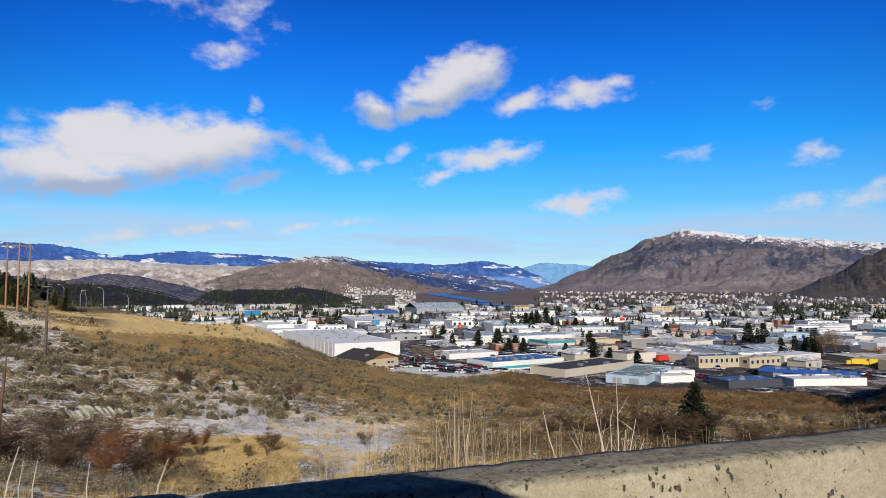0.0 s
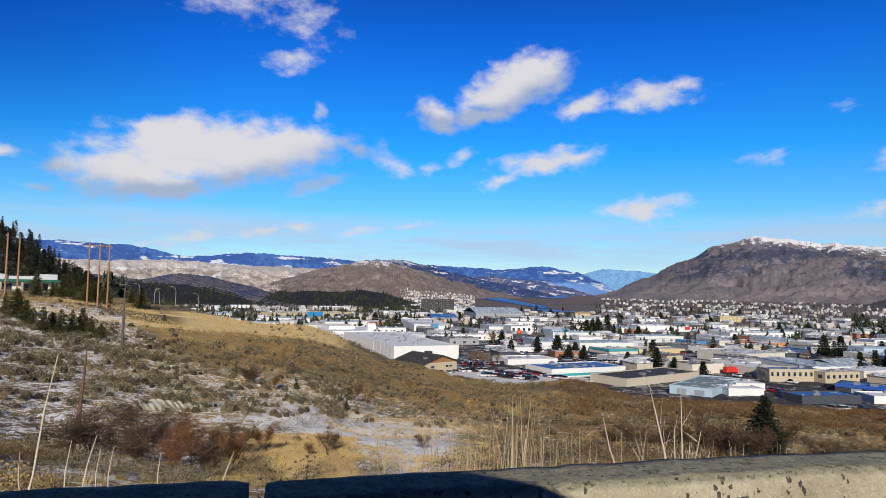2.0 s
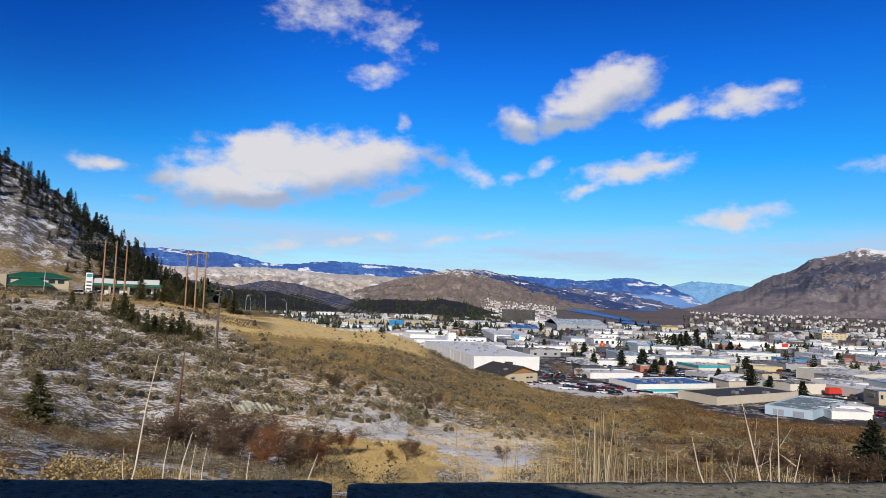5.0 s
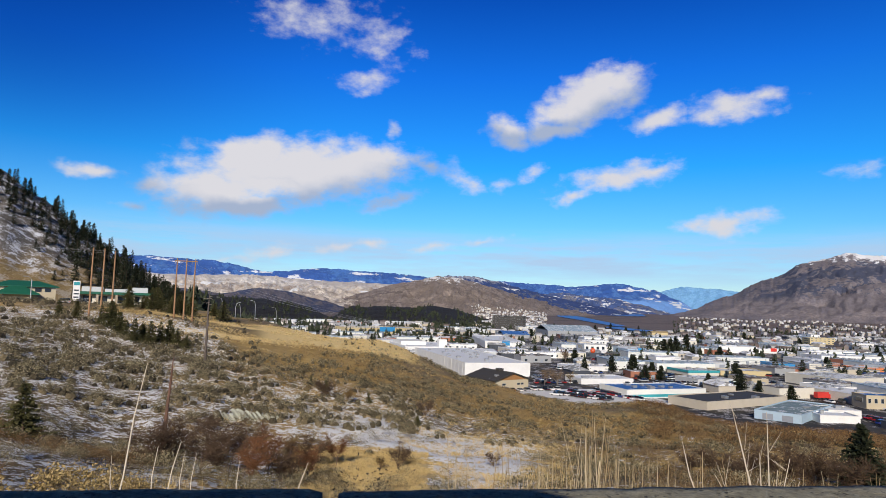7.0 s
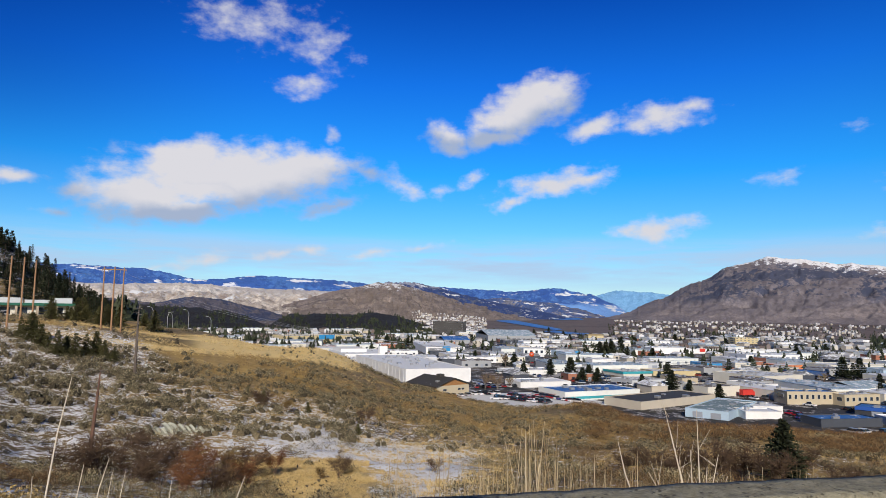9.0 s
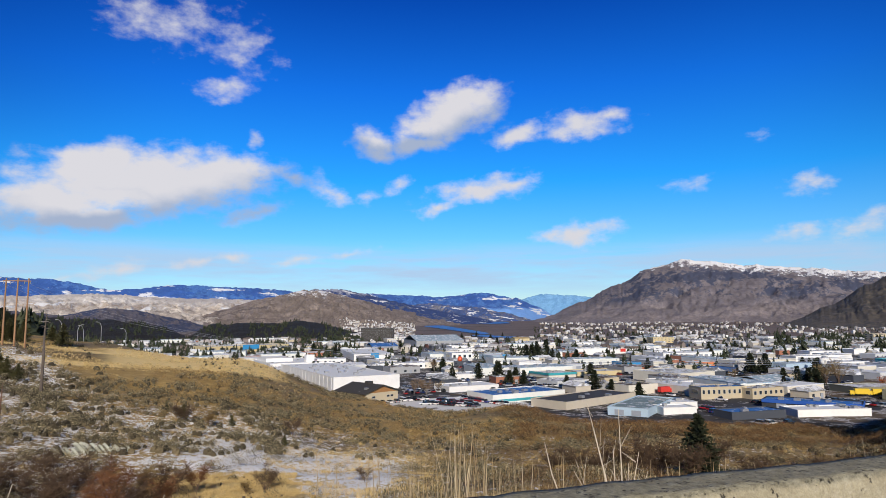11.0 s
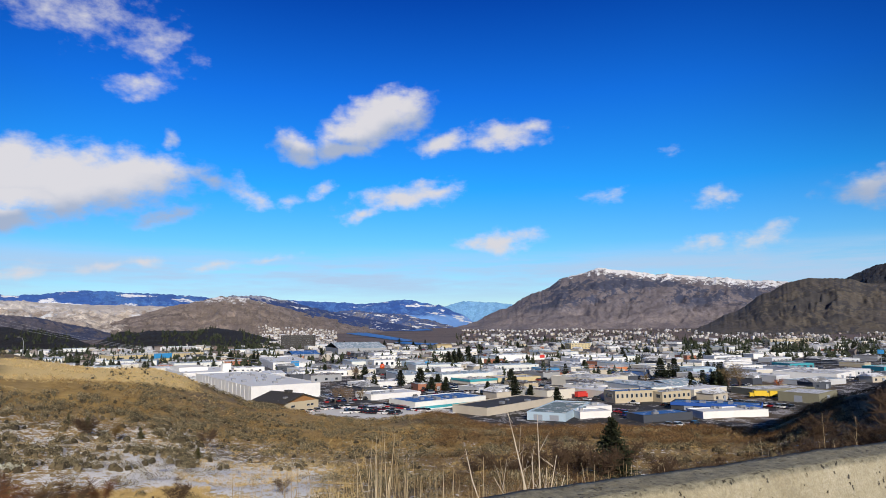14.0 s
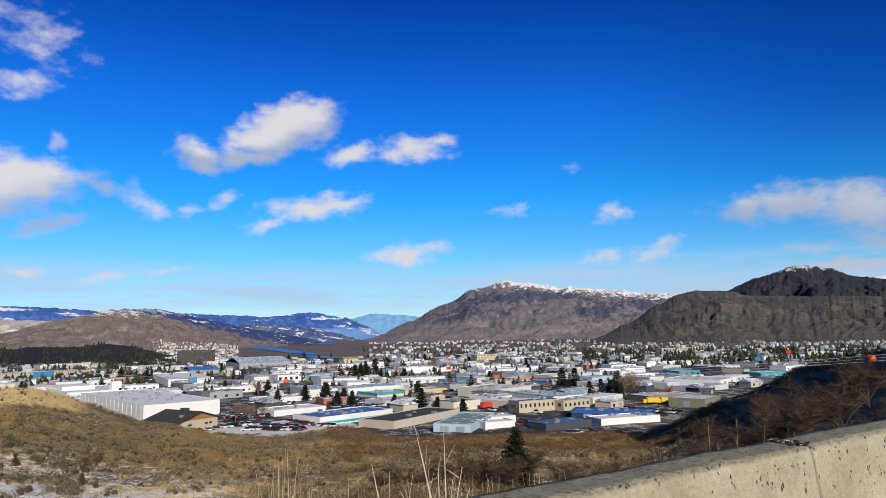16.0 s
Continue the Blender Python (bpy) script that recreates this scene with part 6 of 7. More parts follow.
def store(az, r):
    """Low shop with a green canopy band and a pale stepped parapet."""
    p = on_ground(az, r, 0.2)
    top = empty("filling_station_shop", pose(*p, 0, 0, -az), "low pale shop with a green canopy band below the hillside", "building")
    part("wall", box(-11, 10, 0, 10, -2, 3.2), WALLS["cream"], top)
    part("canopy", box(-12.5, 11.5, -2.5, 10.5, 3.2, 4.1, 0.08), GREEN_ROOF, top, "green canopy band")
    for x0, x1, h in ((-10.5, -4, 5.8), (-3.5, 3.6, 5.2), (4.2, 10, 5.9)):
        part("parapet", box(x0, x1, 1.0, 9, 4.1, h, 0.05), WALLS["pale_wall"], top)
    for x in (-8.6, -4.0, 1.5, 6.0):
        part("shop_window", box(x - 1.4, x + 1.4, -0.06, 0.05, 0.4, 2.7), GLASS_DARK, top)
    for x in (-11.6, -5.6, 0.2, 5.4, 10.6):
        part("column", box(x - 0.35, x + 0.35, -2.3, -1.6, -2, 3.2), STONE_WALL, top)


store(-38.4, 250)


def lodge(az, r):
    """Two-storey lodge with green hipped metal roofs."""
    p = on_ground(az, r, 0.2)
    top = empty("lodge", pose(*p, 0, 0, -az) @ Matrix.Diagonal((0.85, 0.85, 0.78, 1)), "tan two-storey lodge with green hipped metal roofs", "building")

    def hip(x0, x1, y0, y1, z, rise, o=1.0):
        bm = bmesh.new()
        x0, x1, y0, y1 = x0 - o, x1 + o, y0 - o, y1 + o
        d = min(x1 - x0, y1 - y0) / 2
        low = [bm.verts.new(q) for q in ((x0, y0, z), (x1, y0, z), (x1, y1, z), (x0, y1, z))]
        und = [bm.verts.new((q.co.x, q.co.y, z - 0.3)) for q in low]
        ym = (y0 + y1) / 2
        t0, t1 = bm.verts.new((x0 + d, ym, z + rise)), bm.verts.new((x1 - d, ym, z + rise))
        for f in ((low[0], low[1], t1, t0), (low[1], low[2], t1), (low[2], low[3], t0, t1), (low[3], low[0], t0), tuple(und[::-1])):
            bm.faces.new(f)
        for i in range(4):
            bm.faces.new((und[i], und[(i + 1) % 4], low[(i + 1) % 4], low[i]))
        part("roof", bm, GREEN_ROOF, top)
    part("wall", box(-6, 14, 4, 15, -2, 5.6), WALLS["tan"], top)
    hip(-6, 14, 4, 15, 5.8, 2.2)
    part("wall", box(-3, 6, 0, 4, -2, 2.6), WALLS["tan"], top)
    hip(-4, 8, -2, 6, 2.7, 3.0)
    part("wall", box(-22, -8, 2, 14, -2, 3.0), WALLS["tan"], top)
    hip(-22, -8, 2, 14, 3.2, 3.6)
    part("chimney", box(-7.4, -5.2, 2.5, 4.5, -2, 6.6, 0.1), STONE_WALL, top, "tan stone chimney")
    for x in (-18, -13, 8.5, 11.5):
        y = 1.95 if x < 0 else 3.95
        part("window", box(x - 1, x + 1, y - 0.04, y + 0.1, 3.6 if x > 0 else 0.8, 5.0 if x > 0 else 2.2), GLASS_DARK, top)
    for x in (-20, -9.5, -2, 5.4):
        part("porch_post", box(x - 0.3, x + 0.3, -1.6, -1.0, -2, 2.6), STONE_WALL, top)


lodge(-45.4, 232)
for az, r, k in ((-42.0, 228, "white"), (-41.7, 229, "white"), (-40.6, 228, "silver"), (-40.4, 232, "white"), (-36.6, 246, "white")):
    p = on_ground(az, r)
    car("suv", k, pose(p.x, p.y, p.z, 0, 0, 130))

# junipers and young conifers on the near slopes
juniper_kinds = [conifer("juniper", "bushy olive-green juniper on the slope", pose(0, 0, -80), 80 + k, 5, 2.0 + 0.4 * k, 18, 12, JUNIPER, "junipers on the slope", 0.55) for k in range(3)]


def plant_junipers():
    rng = random.Random(4)
    used = set()
    spots = [(-36.9, 138, 1.0), (-36.3, 141, .8), (-35.7, 139, 1.0), (-35.0, 142, .95), (-34.3, 144, 1.05), (-33.7, 142, .8), (-38.6, 158, 1.2), (-39.3, 160, .9), (-38.0, 150, 1.0), (-37.5, 146, .8),
             (-43.9, 53, .8), (-41.0, 166, .9), (-42.2, 170, .8), (-21.5, 108, .4), (-33.0, 140, .6), (-13.5, 86, .3), (-17.8, 104, .35), (-22.8, 112, .35)]
    for az, r, s in spots:
        p = on_ground(az, r, 0.1)
        plant(juniper_kinds, used, p.x, p.y, p.z, rng, s)
    for _ in range(16):
        p = on_ground(rng.uniform(-37.5, -30), rng.uniform(205, 235), 0.1)
        plant(juniper_kinds, used, p.x, p.y, p.z, rng, rng.uniform(0.8, 1.6))


plant_junipers()
p = on_ground(21.1, 68, 0.1)
conifer("young_spruce", "dark young spruce on the slope below the barriers", pose(*p), 91, 6.4, 2.9, 30, 16, PINE, "", 0.5)


def snag(x, y, h, lean, seed, label, bark, thick):
    rng = random.Random(seed)
    z = ground_height(x, y)
    top = empty("dead_tree", pose(x, y, z, 0, 0, rng.uniform(0, 360)), label, "tree", "dead trees")
    bm = bmesh.new()
    add_tube(bm, [(0, 0, -0.3), (lean * .3, 0, h * 0.4), (lean * .7, 0.1, h * 0.75), (lean, 0, h)], [h * thick, h * thick * 0.8, h * thick * 0.5, h * 0.002], 7)
    part("trunk", bm, bark, top)
    for k in range(30):
        f = rng.uniform(0.2, 0.98)
        a, L = rng.uniform(0, math.tau), h * 0.22 * (1.15 - f) * rng.uniform(0.5, 1.3)
        o = Vector((lean * f, 0, h * f))
        d = Vector((math.cos(a), math.sin(a), rng.uniform(-0.4, 0.3))) * L
        bm = bmesh.new()
        add_tube(bm, [tuple(o), tuple(o + d * 0.6 + Vector((0, 0, -0.1 * L))), tuple(o + d + Vector((0, 0, -0.25 * L)))], [h * 0.005, h * 0.003, h * 0.001], 4)
        part("branch", bm, GREY_WOOD, top)


DARK_SNAG = plain("dead_dark_wood", (0.10, 0.08, 0.065), 0.9, 0.6, 3.0)
RED_SNAG = plain("red_heartwood", (0.11, 0.06, 0.04), 0.9, 1.2, 1.0)
q = on_ground(-31.5, 126)
snag(q.x, q.y, 13.6, 0.4, 3, "tall bare grey dead pine on the slope", DARK_SNAG, 0.021)
q = on_ground(-34.3, 52)
snag(q.x, q.y, 8.0, -0.4, 5, "broken dead pine with reddish bare wood", RED_SNAG, 0.021)

# tilted pale rock slabs in the hollow
SLATE = plain("pale_slate", (0.42, 0.43, 0.36), 0.9, 0.5, 1.2)


def rock_slabs():
    rng = random.Random(2)
    for k in range(15):
        az = -30.0 + k * 0.35 + rng.uniform(-.08, .08)
        p = on_ground(az, 77 + rng.uniform(-.6, .6) + k * 0.1, 0.45)
        bm = bmesh.new()
        w, d, h = rng.uniform(0.10, 0.17), rng.uniform(0.7, 1.0), rng.uniform(1.5, 2.3) * (1 - abs(k - 7) / 20)
        prof = [(-d / 2, 0), (d / 2, 0), (d * 0.45, h * 0.6), (d * 0.1, h), (-d * 0.3, h * 0.85)]
        a = [bm.verts.new((-w, y, z)) for y, z in prof]
        b = [bm.verts.new((w, y, z)) for y, z in prof]
        bm.faces.new(a)
        bm.faces.new(b[::-1])
        for i in range(5):
            bm.faces.new((a[i], b[i], b[(i + 1) % 5], a[(i + 1) % 5]))
        bmesh.ops.bevel(bm, geom=bm.edges[:], offset=0.04, segments=1, affect="EDGES")
        ob = part("rock_slab", bm, SLATE)
        ob.matrix_basis = pose(*p, -20, -34 + rng.uniform(-6, 6), 55 + rng.uniform(-12, 12))
        tagged(ob, "pale grey slate slab leaning in the snowy hollow", "rock", "leaning rock slabs")


rock_slabs()


def post_sign(az, r, h, paint, label):
    p = at(az, r, floor_height(r))
    top = empty("post_sign", pose(*p, 0, 0, -az), label, "sign", "street signs in the town")
    part("post", box(-0.25, 0.25, -0.2, 0.2, -0.5, h - 3.4), METAL_GREY, top)
    part("board", box(-2.2, 2.2, -0.3, 0.3, h - 3.4, h, 0.1), WALLS[paint], top)


post_sign(42.9, 700, 18, "red", "tall red sign board on a post")
post_sign(40.7, 640, 14, "brightblue", "tall blue sign board on a post")
# ------------------------------------------------ brush, grass and stalks on the slope
def leaf_material(name, stops, rough=0.85):
    def build(n, s):
        each = n.add("ShaderNodeNewGeometry", out=8)
        p = here_pos(n)
        f = n.math("ADD", n.math("MULTIPLY", each, 0.55), n.math("MULTIPLY", n.noise(p, 0.25, 4), 0.45))
        put(n, s, "Base Color", n.ramp(f, stops))
        put(n, s, "Roughness", rough)
    return material(name, build)


SAGE = leaf_material("sage_leaves", [(0.25, (0.022, 0.020, 0.011)), (0.5, (0.13, 0.110, 0.058)), (0.8, (0.50, 0.43, 0.27))])
BROWN = leaf_material("brown_brush", [(0.25, (0.07, 0.043, 0.018)), (0.5, (0.27, 0.172, 0.062)), (0.78, (0.56, 0.39, 0.155))])
STRAW = leaf_material("dry_straw", [(0.2, (0.34, 0.23, 0.08)), (0.5, (0.56, 0.41, 0.17)), (0.8, (0.74, 0.59, 0.30))])
RABBIT = leaf_material("rabbitbrush_heads", [(0.2, (0.12, 0.085, 0.03)), (0.5, (0.36, 0.26, 0.10)), (0.8, (0.55, 0.42, 0.20))])


# woody stems, darkened to give the shade inside each bush
WOODY_SHADE = leaf_material("shaded_woody_core", [(0.3, (0.040, 0.032, 0.018)), (0.5, (0.090, 0.072, 0.040)), (0.75, (0.17, 0.135, 0.075))])


def bare_patch(az, r):
    """Open grass and snow on the floor of the hollow, where no brush grows."""
    return -23 < az < -13.5 and 38 < r < 72 or -14 < az < -3 and 46 < r < 76


def tufts(name, label, mat, count, pick, size, blades, seed, upright=0.6, width=0.16, reach=1.0):
    """Many small plants in one mesh; pick(rng) gives bearing and distance or None."""
    rng = random.Random(seed)
    verts, faces, cores = [], [], []
    n = 0
    while n < count:
        spot = pick(rng)
        n += 1
        if spot is None or upright < 0.7 and bare_patch(*spot) and rng.random() < 0.8:
            continue
        p = at(*spot)
        q = p.x * BAR_OUT.x + p.y * BAR_OUT.y
        if q < BAR_NEAR + 0.9:
            continue
        o = Vector((p.x, p.y, ground_height(p.x, p.y) - 0.03))
        s = size * rng.uniform(0.5, 1.4)
        if mat is SAGE and spot[1] > 75 and s > 1.1:                                   # the dense woody middle of the bush, dark to suggest inner shade
            b, wide = len(verts), s * rng.uniform(0.2, 0.29)
            for ring, (q, z) in enumerate(((1.0, -0.05), (0.95, 0.18), (0.6, 0.33))):
                for k in range(7):
                    a, w = (k + ring * 0.5) * math.tau / 7, wide * q * rng.uniform(0.75, 1.2)
                    verts.append((o.x + math.cos(a) * w, o.y + math.sin(a) * w, o.z + s * z * rng.uniform(0.65, 1.0)))
            verts.append((o.x, o.y, o.z + s * 0.32))
            for ring in range(2):
                for k in range(7):
                    c, d = b + ring * 7, (k + 1) % 7
                    faces.append((c + k, c + d, c + 7 + d, c + 7 + k))
            faces += [(b + 14 + k, b + 14 + (k + 1) % 7, b + 21) for k in range(7)]
            cores += [1] * 21
        many = blades * (24 if spot[1] < 42 else 11 if spot[1] < 85 else 4)
        fine = 0.5 if spot[1] < 42 else 0.6 if spot[1] < 85 else 0.75
        grow = (0.075 if spot[1] < 42 else 0.12 if spot[1] < 85 else 0.19) * reach if upright < 0.7 else s * 0.8
        many = min(many, blades * 3) if upright >= 0.7 else int(many * min(1.3, 0.4 + 0.4 * s * s))
        for _ in range(many):
            a, q = rng.uniform(0, math.tau), math.sqrt(rng.random())
            if upright < 0.7:                             # a rounded bush of short sprigs
                b0 = o + Vector((math.cos(a) * q * 0.52, math.sin(a) * q * 0.52, math.sqrt(1 - q * q) * rng.uniform(0.35, 0.62) + 0.05)) * s
                d = Vector((math.cos(a) * q + rng.gauss(0, .3), math.sin(a) * q + rng.gauss(0, .3), rng.uniform(0.3, 1.1))).normalized() * grow * rng.uniform(0.6, 1.3)
            else:                                         # a tuft of upright blades
                b0 = o + Vector((math.cos(a), math.sin(a), 0)) * q * s * 0.3
                d = Vector((math.cos(a) * 0.35 + rng.gauss(0, .12), math.sin(a) * 0.35 + rng.gauss(0, .12), 1.0)).normalized() * grow * rng.uniform(0.5, 1.2)
            e = Vector((-math.sin(a + rng.gauss(0, 1)), math.cos(a), rng.uniform(-.3, .3))) * grow * width * fine
            b = len(verts)
            verts += [tuple(b0 - e * 0.3), tuple(b0 + d * 0.5 + e), tuple(b0 + d), tuple(b0 + d * 0.55 - e)]
            faces.append((b, b + 1, b + 2, b + 3))
            cores.append(0)
    ob = mesh_object(name, verts, faces, mat)
    ob.data.materials.append(WOODY_SHADE)
    ob.data.polygons.foreach_set("material_index", cores)
    return tagged(ob, label, "brush", kind="stuff")


def patchy(az0, az1, r0, r1, scale, cut, z, bias=0.6):
    def pick(rng):
        az = rng.uniform(az0, az1)
        r = r0 + (r1 - r0) * rng.random() ** bias
        p = at(az, r)
        return (az, r) if noise.noise((p.x * scale, p.y * scale, z)) > cut else None
    return pick


def off_bench(pick):
    def test(rng):
        spot = pick(rng)
        if spot and -28 < spot[0] < -13.5 and 170 < spot[1] < 222 and rng.random() < 0.8:
            return None
        if spot and -38 < spot[0] < -26 and 165 < spot[1] < 213 and rng.random() < 0.85:
            return None
        return spot
    return test


HOLLOW = leaf_material("hollow_brush", [(0.25, (0.03, 0.018, 0.010)), (0.5, (0.105, 0.060, 0.026)), (0.75, (0.27, 0.16, 0.06))])
THICKET = leaf_material("thicket_twigs", [(0.25, (0.035, 0.020, 0.010)), (0.5, (0.125, 0.070, 0.028)), (0.78, (0.34, 0.20, 0.075))])
# leaf tones darkened to hold the shade of the slope and barrier gap
SHADE_BRUSH = leaf_material("dark_brush", [(0.2, (0.02, 0.016, 0.011)), (0.5, (0.05, 0.038, 0.024)), (0.8, (0.10, 0.078, 0.05))])
tufts("sagebrush", "grey-green sagebrush scattered over the snowy slope", SAGE, 5600, off_bench(patchy(-60, -12, 27, 150, 0.22, -0.01, 1, 0.75)), 1.5, 13, 1, 0.45, 0.42)
tufts("sagebrush", "grey-green sagebrush on the snowy bank", SAGE, 4300, off_bench(patchy(-60, -27, 90, 240, 0.17, 0.06, 12, 0.9)), 1.9, 12, 12, 0.45, 0.42)
tufts("sagebrush", "grey-green sagebrush on the knoll", SAGE, 5000, off_bench(patchy(-22, 12, 105, 215, 0.09, 0.0, 2)), 1.15, 11, 2, 0.45, 0.42)
tufts("sagebrush", "grey-green sagebrush on the lower slope", SAGE, 4600, patchy(-12, 36, 16, 150, 0.14, 0.04, 3), 1.2, 13, 3, 0.45, 0.42)
tufts("brown_brush", "brown dry brush on the slope", BROWN, 4200, off_bench(patchy(-24, 38, 90, 215, 0.06, 0.02, 4, 0.8)), 0.8, 11, 4, 0.6, 0.2, 1.3)
tufts("brown_brush", "tangled brown brush in the hollow", HOLLOW, 2000, patchy(-58, -20, 24, 62, 0.09, 0.06, 5), 1.0, 13, 5, 0.6, 0.22)
tufts("brown_brush", "rust-brown shrubs along the foot of the slope", THICKET, 5200, patchy(5, 38, 105, 210, 0.07, -0.05, 14, 0.9), 1.9, 12, 14, 0.6, 0.10, 1.9)
tufts("brown_brush", "rust-brown brush on the face of the knoll", BROWN, 3200, off_bench(patchy(-30, 8, 105, 175, 0.06, 0.0, 15, 0.9)), 1.0, 11, 15, 0.6, 0.28)
tufts("brown_brush", "dark brown brush below the barriers", HOLLOW, 1500, patchy(2, 37, 18, 100, 0.1, 0.02, 16, 0.8), 1.3, 13, 16, 0.6, 0.22)
tufts("dark_brush", "brush on the far side of the slope with shade in its colour", SHADE_BRUSH, 2900, patchy(35, 62, 14, 175, 0.07, -0.2, 6), 1.1, 11, 6, 0.6, 0.32)
tufts("dry_grass", "straw-coloured dry grass on the slope", STRAW, 7000, off_bench(patchy(-34, 30, 24, 190, 0.03, 0.02, 7, 0.8)), 0.5, 9, 7, 0.8, 0.028)
tufts("dry_grass", "golden dry grass in the hollow", STRAW, 6000, patchy(-23.5, -12.5, 36, 64, 0.11, -0.25, 8), 0.3, 7, 8, 0.85, 0.022)
tufts("dry_grass", "pale dry grass on the snowy floor of the hollow", STRAW, 3600, patchy(-15, 0, 36, 92, 0.14, -0.05, 18, 0.9), 0.42, 7, 18, 0.85, 0.024)
tufts("dry_grass", "short straw-coloured grass on the bench of the knoll", STRAW, 4200, patchy(-38, -13.5, 163, 224, 0.08, -0.12, 19, 1.0), 0.55, 5, 19, 0.85, 0.05)
tufts("dry_grass", "pale dry grass just beyond the barriers", STRAW, 800, patchy(-12, 40, 4, 16, 0.25, 0.1, 9), 0.45, 5, 9, 0.9, 0.015)

STALK = leaf_material("reed_stalk", [(0.2, (0.30, 0.21, 0.10)), (0.5, (0.50, 0.39, 0.22)), (0.8, (0.68, 0.58, 0.40))])


def stalks(count, az0, az1, r0, r1, top_el, seed, thick=0.006):
    """Tall dead grass and reed stalks beyond the barriers."""
    rng = random.Random(seed)
    bm = bmesh.new()
    for _ in range(count):
        az, r = rng.uniform(az0, az1), rng.uniform(r0, r1)
        p = at(az, r)
        z = ground_height(p.x, p.y)
        top = EYE + r * math.tan(radians(top_el + abs(rng.gauss(0, 1)) * -3.0))
        h = max(0.4, top - z)
        lean = Vector((rng.gauss(0, .07), rng.gauss(0, .07), 0)) * h
        bend = Vector((rng.gauss(0, .03), rng.gauss(0, .03), 0)) * h
        o = Vector((p.x, p.y, z))
        t = thick * rng.uniform(0.6, 1.5)
        add_tube(bm, [tuple(o), tuple(o + Vector((0, 0, h * 0.5)) + lean * 0.5 + bend), tuple(o + Vector((0, 0, h)) + lean)], [t, t * 0.8, t * 0.3], 3)
        if rng.random() < 0.5:                            # a dry blade hanging off
            f = rng.uniform(0.15, 0.6)
            c = o + Vector((0, 0, h * f)) + lean * f
            a = rng.uniform(0, math.tau)
            d = Vector((math.cos(a), math.sin(a), 0)) * rng.uniform(0.1, 0.3)
            add_tube(bm, [tuple(c), tuple(c + d * 0.5 + Vector((0, 0, .15))), tuple(c + d - Vector((0, 0, .05)))], [t * 0.7, t, t * 0.2], 3)
    ob = part("reed_stalks", bm, STALK)
    tagged(ob, "tall dead straw-coloured stalks beyond the barriers", "grass", kind="stuff")


stalks(40, -11, -2.5, 6.5, 9, -10.0, 1, 0.0045)
stalks(26, 0.2, 2.6, 6.5, 8.5, -8.8, 2, 0.006)
stalks(16, 2.4, 4.2, 6.5, 8.5, -10.5, 22, 0.005)
stalks(56, 3.0, 12, 6.5, 9.5, -11.6, 3, 0.005)
stalks(40, -4, 1, 6.5, 9, -11.2, 4, 0.0045)
stalks(130, 10, 36, 8, 14, -11.0, 5)
stalks(46, 30, 40, 10, 16, -8.6, 6)
stalks(24, 36, 50, 8, 14, -6.5, 7)


def cane(az_foot, az_top, r, top_el, thick, label, mat):
    foot, tip = at(az_foot, r), at(az_top, r)
    z0 = ground_height(foot.x, foot.y) - 0.05
    z1 = EYE + r * math.tan(radians(top_el))
    ob_base = Vector((foot.x, foot.y, z0))
    bm = bmesh.new()
    d = Vector((tip.x, tip.y, z1)) - ob_base
    pts = [(0, 0, 0), tuple(d * 0.35 + Vector((0.02, 0.02, 0.03))), tuple(d * 0.7 - Vector((0.015, 0, 0.01))), tuple(d)]
    add_tube(bm, pts, [thick, thick * 0.85, thick * 0.7, thick * 0.3], 6)
    ob = part("dry_cane", bm, mat)
    ob.matrix_basis = pose(*ob_base)
    tagged(ob, label, "plant stem", "dead stems beyond the barriers")


for foot, tip, r, el, th in ((-37.9, -35.8, 9.0, -5.5, 0.012), (-35.4, -34.6, 9.0, -11.9, 0.010), (-34.6, -32.9, 9.2, -11.6, 0.010), (-33.2, -32.6, 9.0, -12.6, 0.008), (-32.4, -31.7, 9.0, -12.6, 0.009),
                             (-28.6, -28.3, 8.5, -13.3, 0.010), (-24.6, -22.7, 8.5, -13.6, 0.011), (-37.6, -37.9, 9.0, -12.4, 0.008), (10.8, 8.7, 9.0, -10.6, 0.012)):
    cane(foot, tip, r, el, th, "bleached leaning dead stem beyond the barriers", BLEACHED)


def stem_clump(az, r):
    """Bleached bare shrub of a few pale upright stems."""
    rng = random.Random(8)
    p = on_ground(az, r, 0.05)
    top = empty("bare_shrub", pose(*p), "bleached bare shrub with pale slender stems", "shrub", "bare trees and shrubs")
    for dx, h in ((-0.36, 1.85), (-0.28, 1.5), (0.02, 1.75), (0.1, 1.1), (0.22, 1.25), (-0.1, 1.3), (0.32, 1.0), (-0.55, 1.0)):
        bm = bmesh.new()
        add_tube(bm, [(dx * 0.15, 0, 0), (dx * 0.6, rng.uniform(-.05, .05), h * 0.55), (dx * 1.05, rng.uniform(-.1, .1), h)], [0.011, 0.008, 0.003], 5)
        part("stem", bm, BLEACHED, top)
        for _ in range(5):
            f = rng.uniform(0.35, 0.9)
            o = Vector((dx * f, 0, h * f))
            d = Vector((rng.uniform(-.2, .2), rng.uniform(-.2, .2), rng.uniform(0.1, 0.35)))
            bm = bmesh.new()
            add_tube(bm, [tuple(o), tuple(o + d)], [0.004, 0.0015], 3)
            part("twig", bm, BLEACHED, top)


stem_clump(14.9, 8.6)

# bare brown shrubs in the hollow
DARK_TWIGS = needle_material("dark_twigs", (0.035, 0.02, 0.012), (0.13, 0.08, 0.045))
RUSSET = needle_material("russet_leaves", (0.09, 0.036, 0.014), (0.26, 0.115, 0.045))
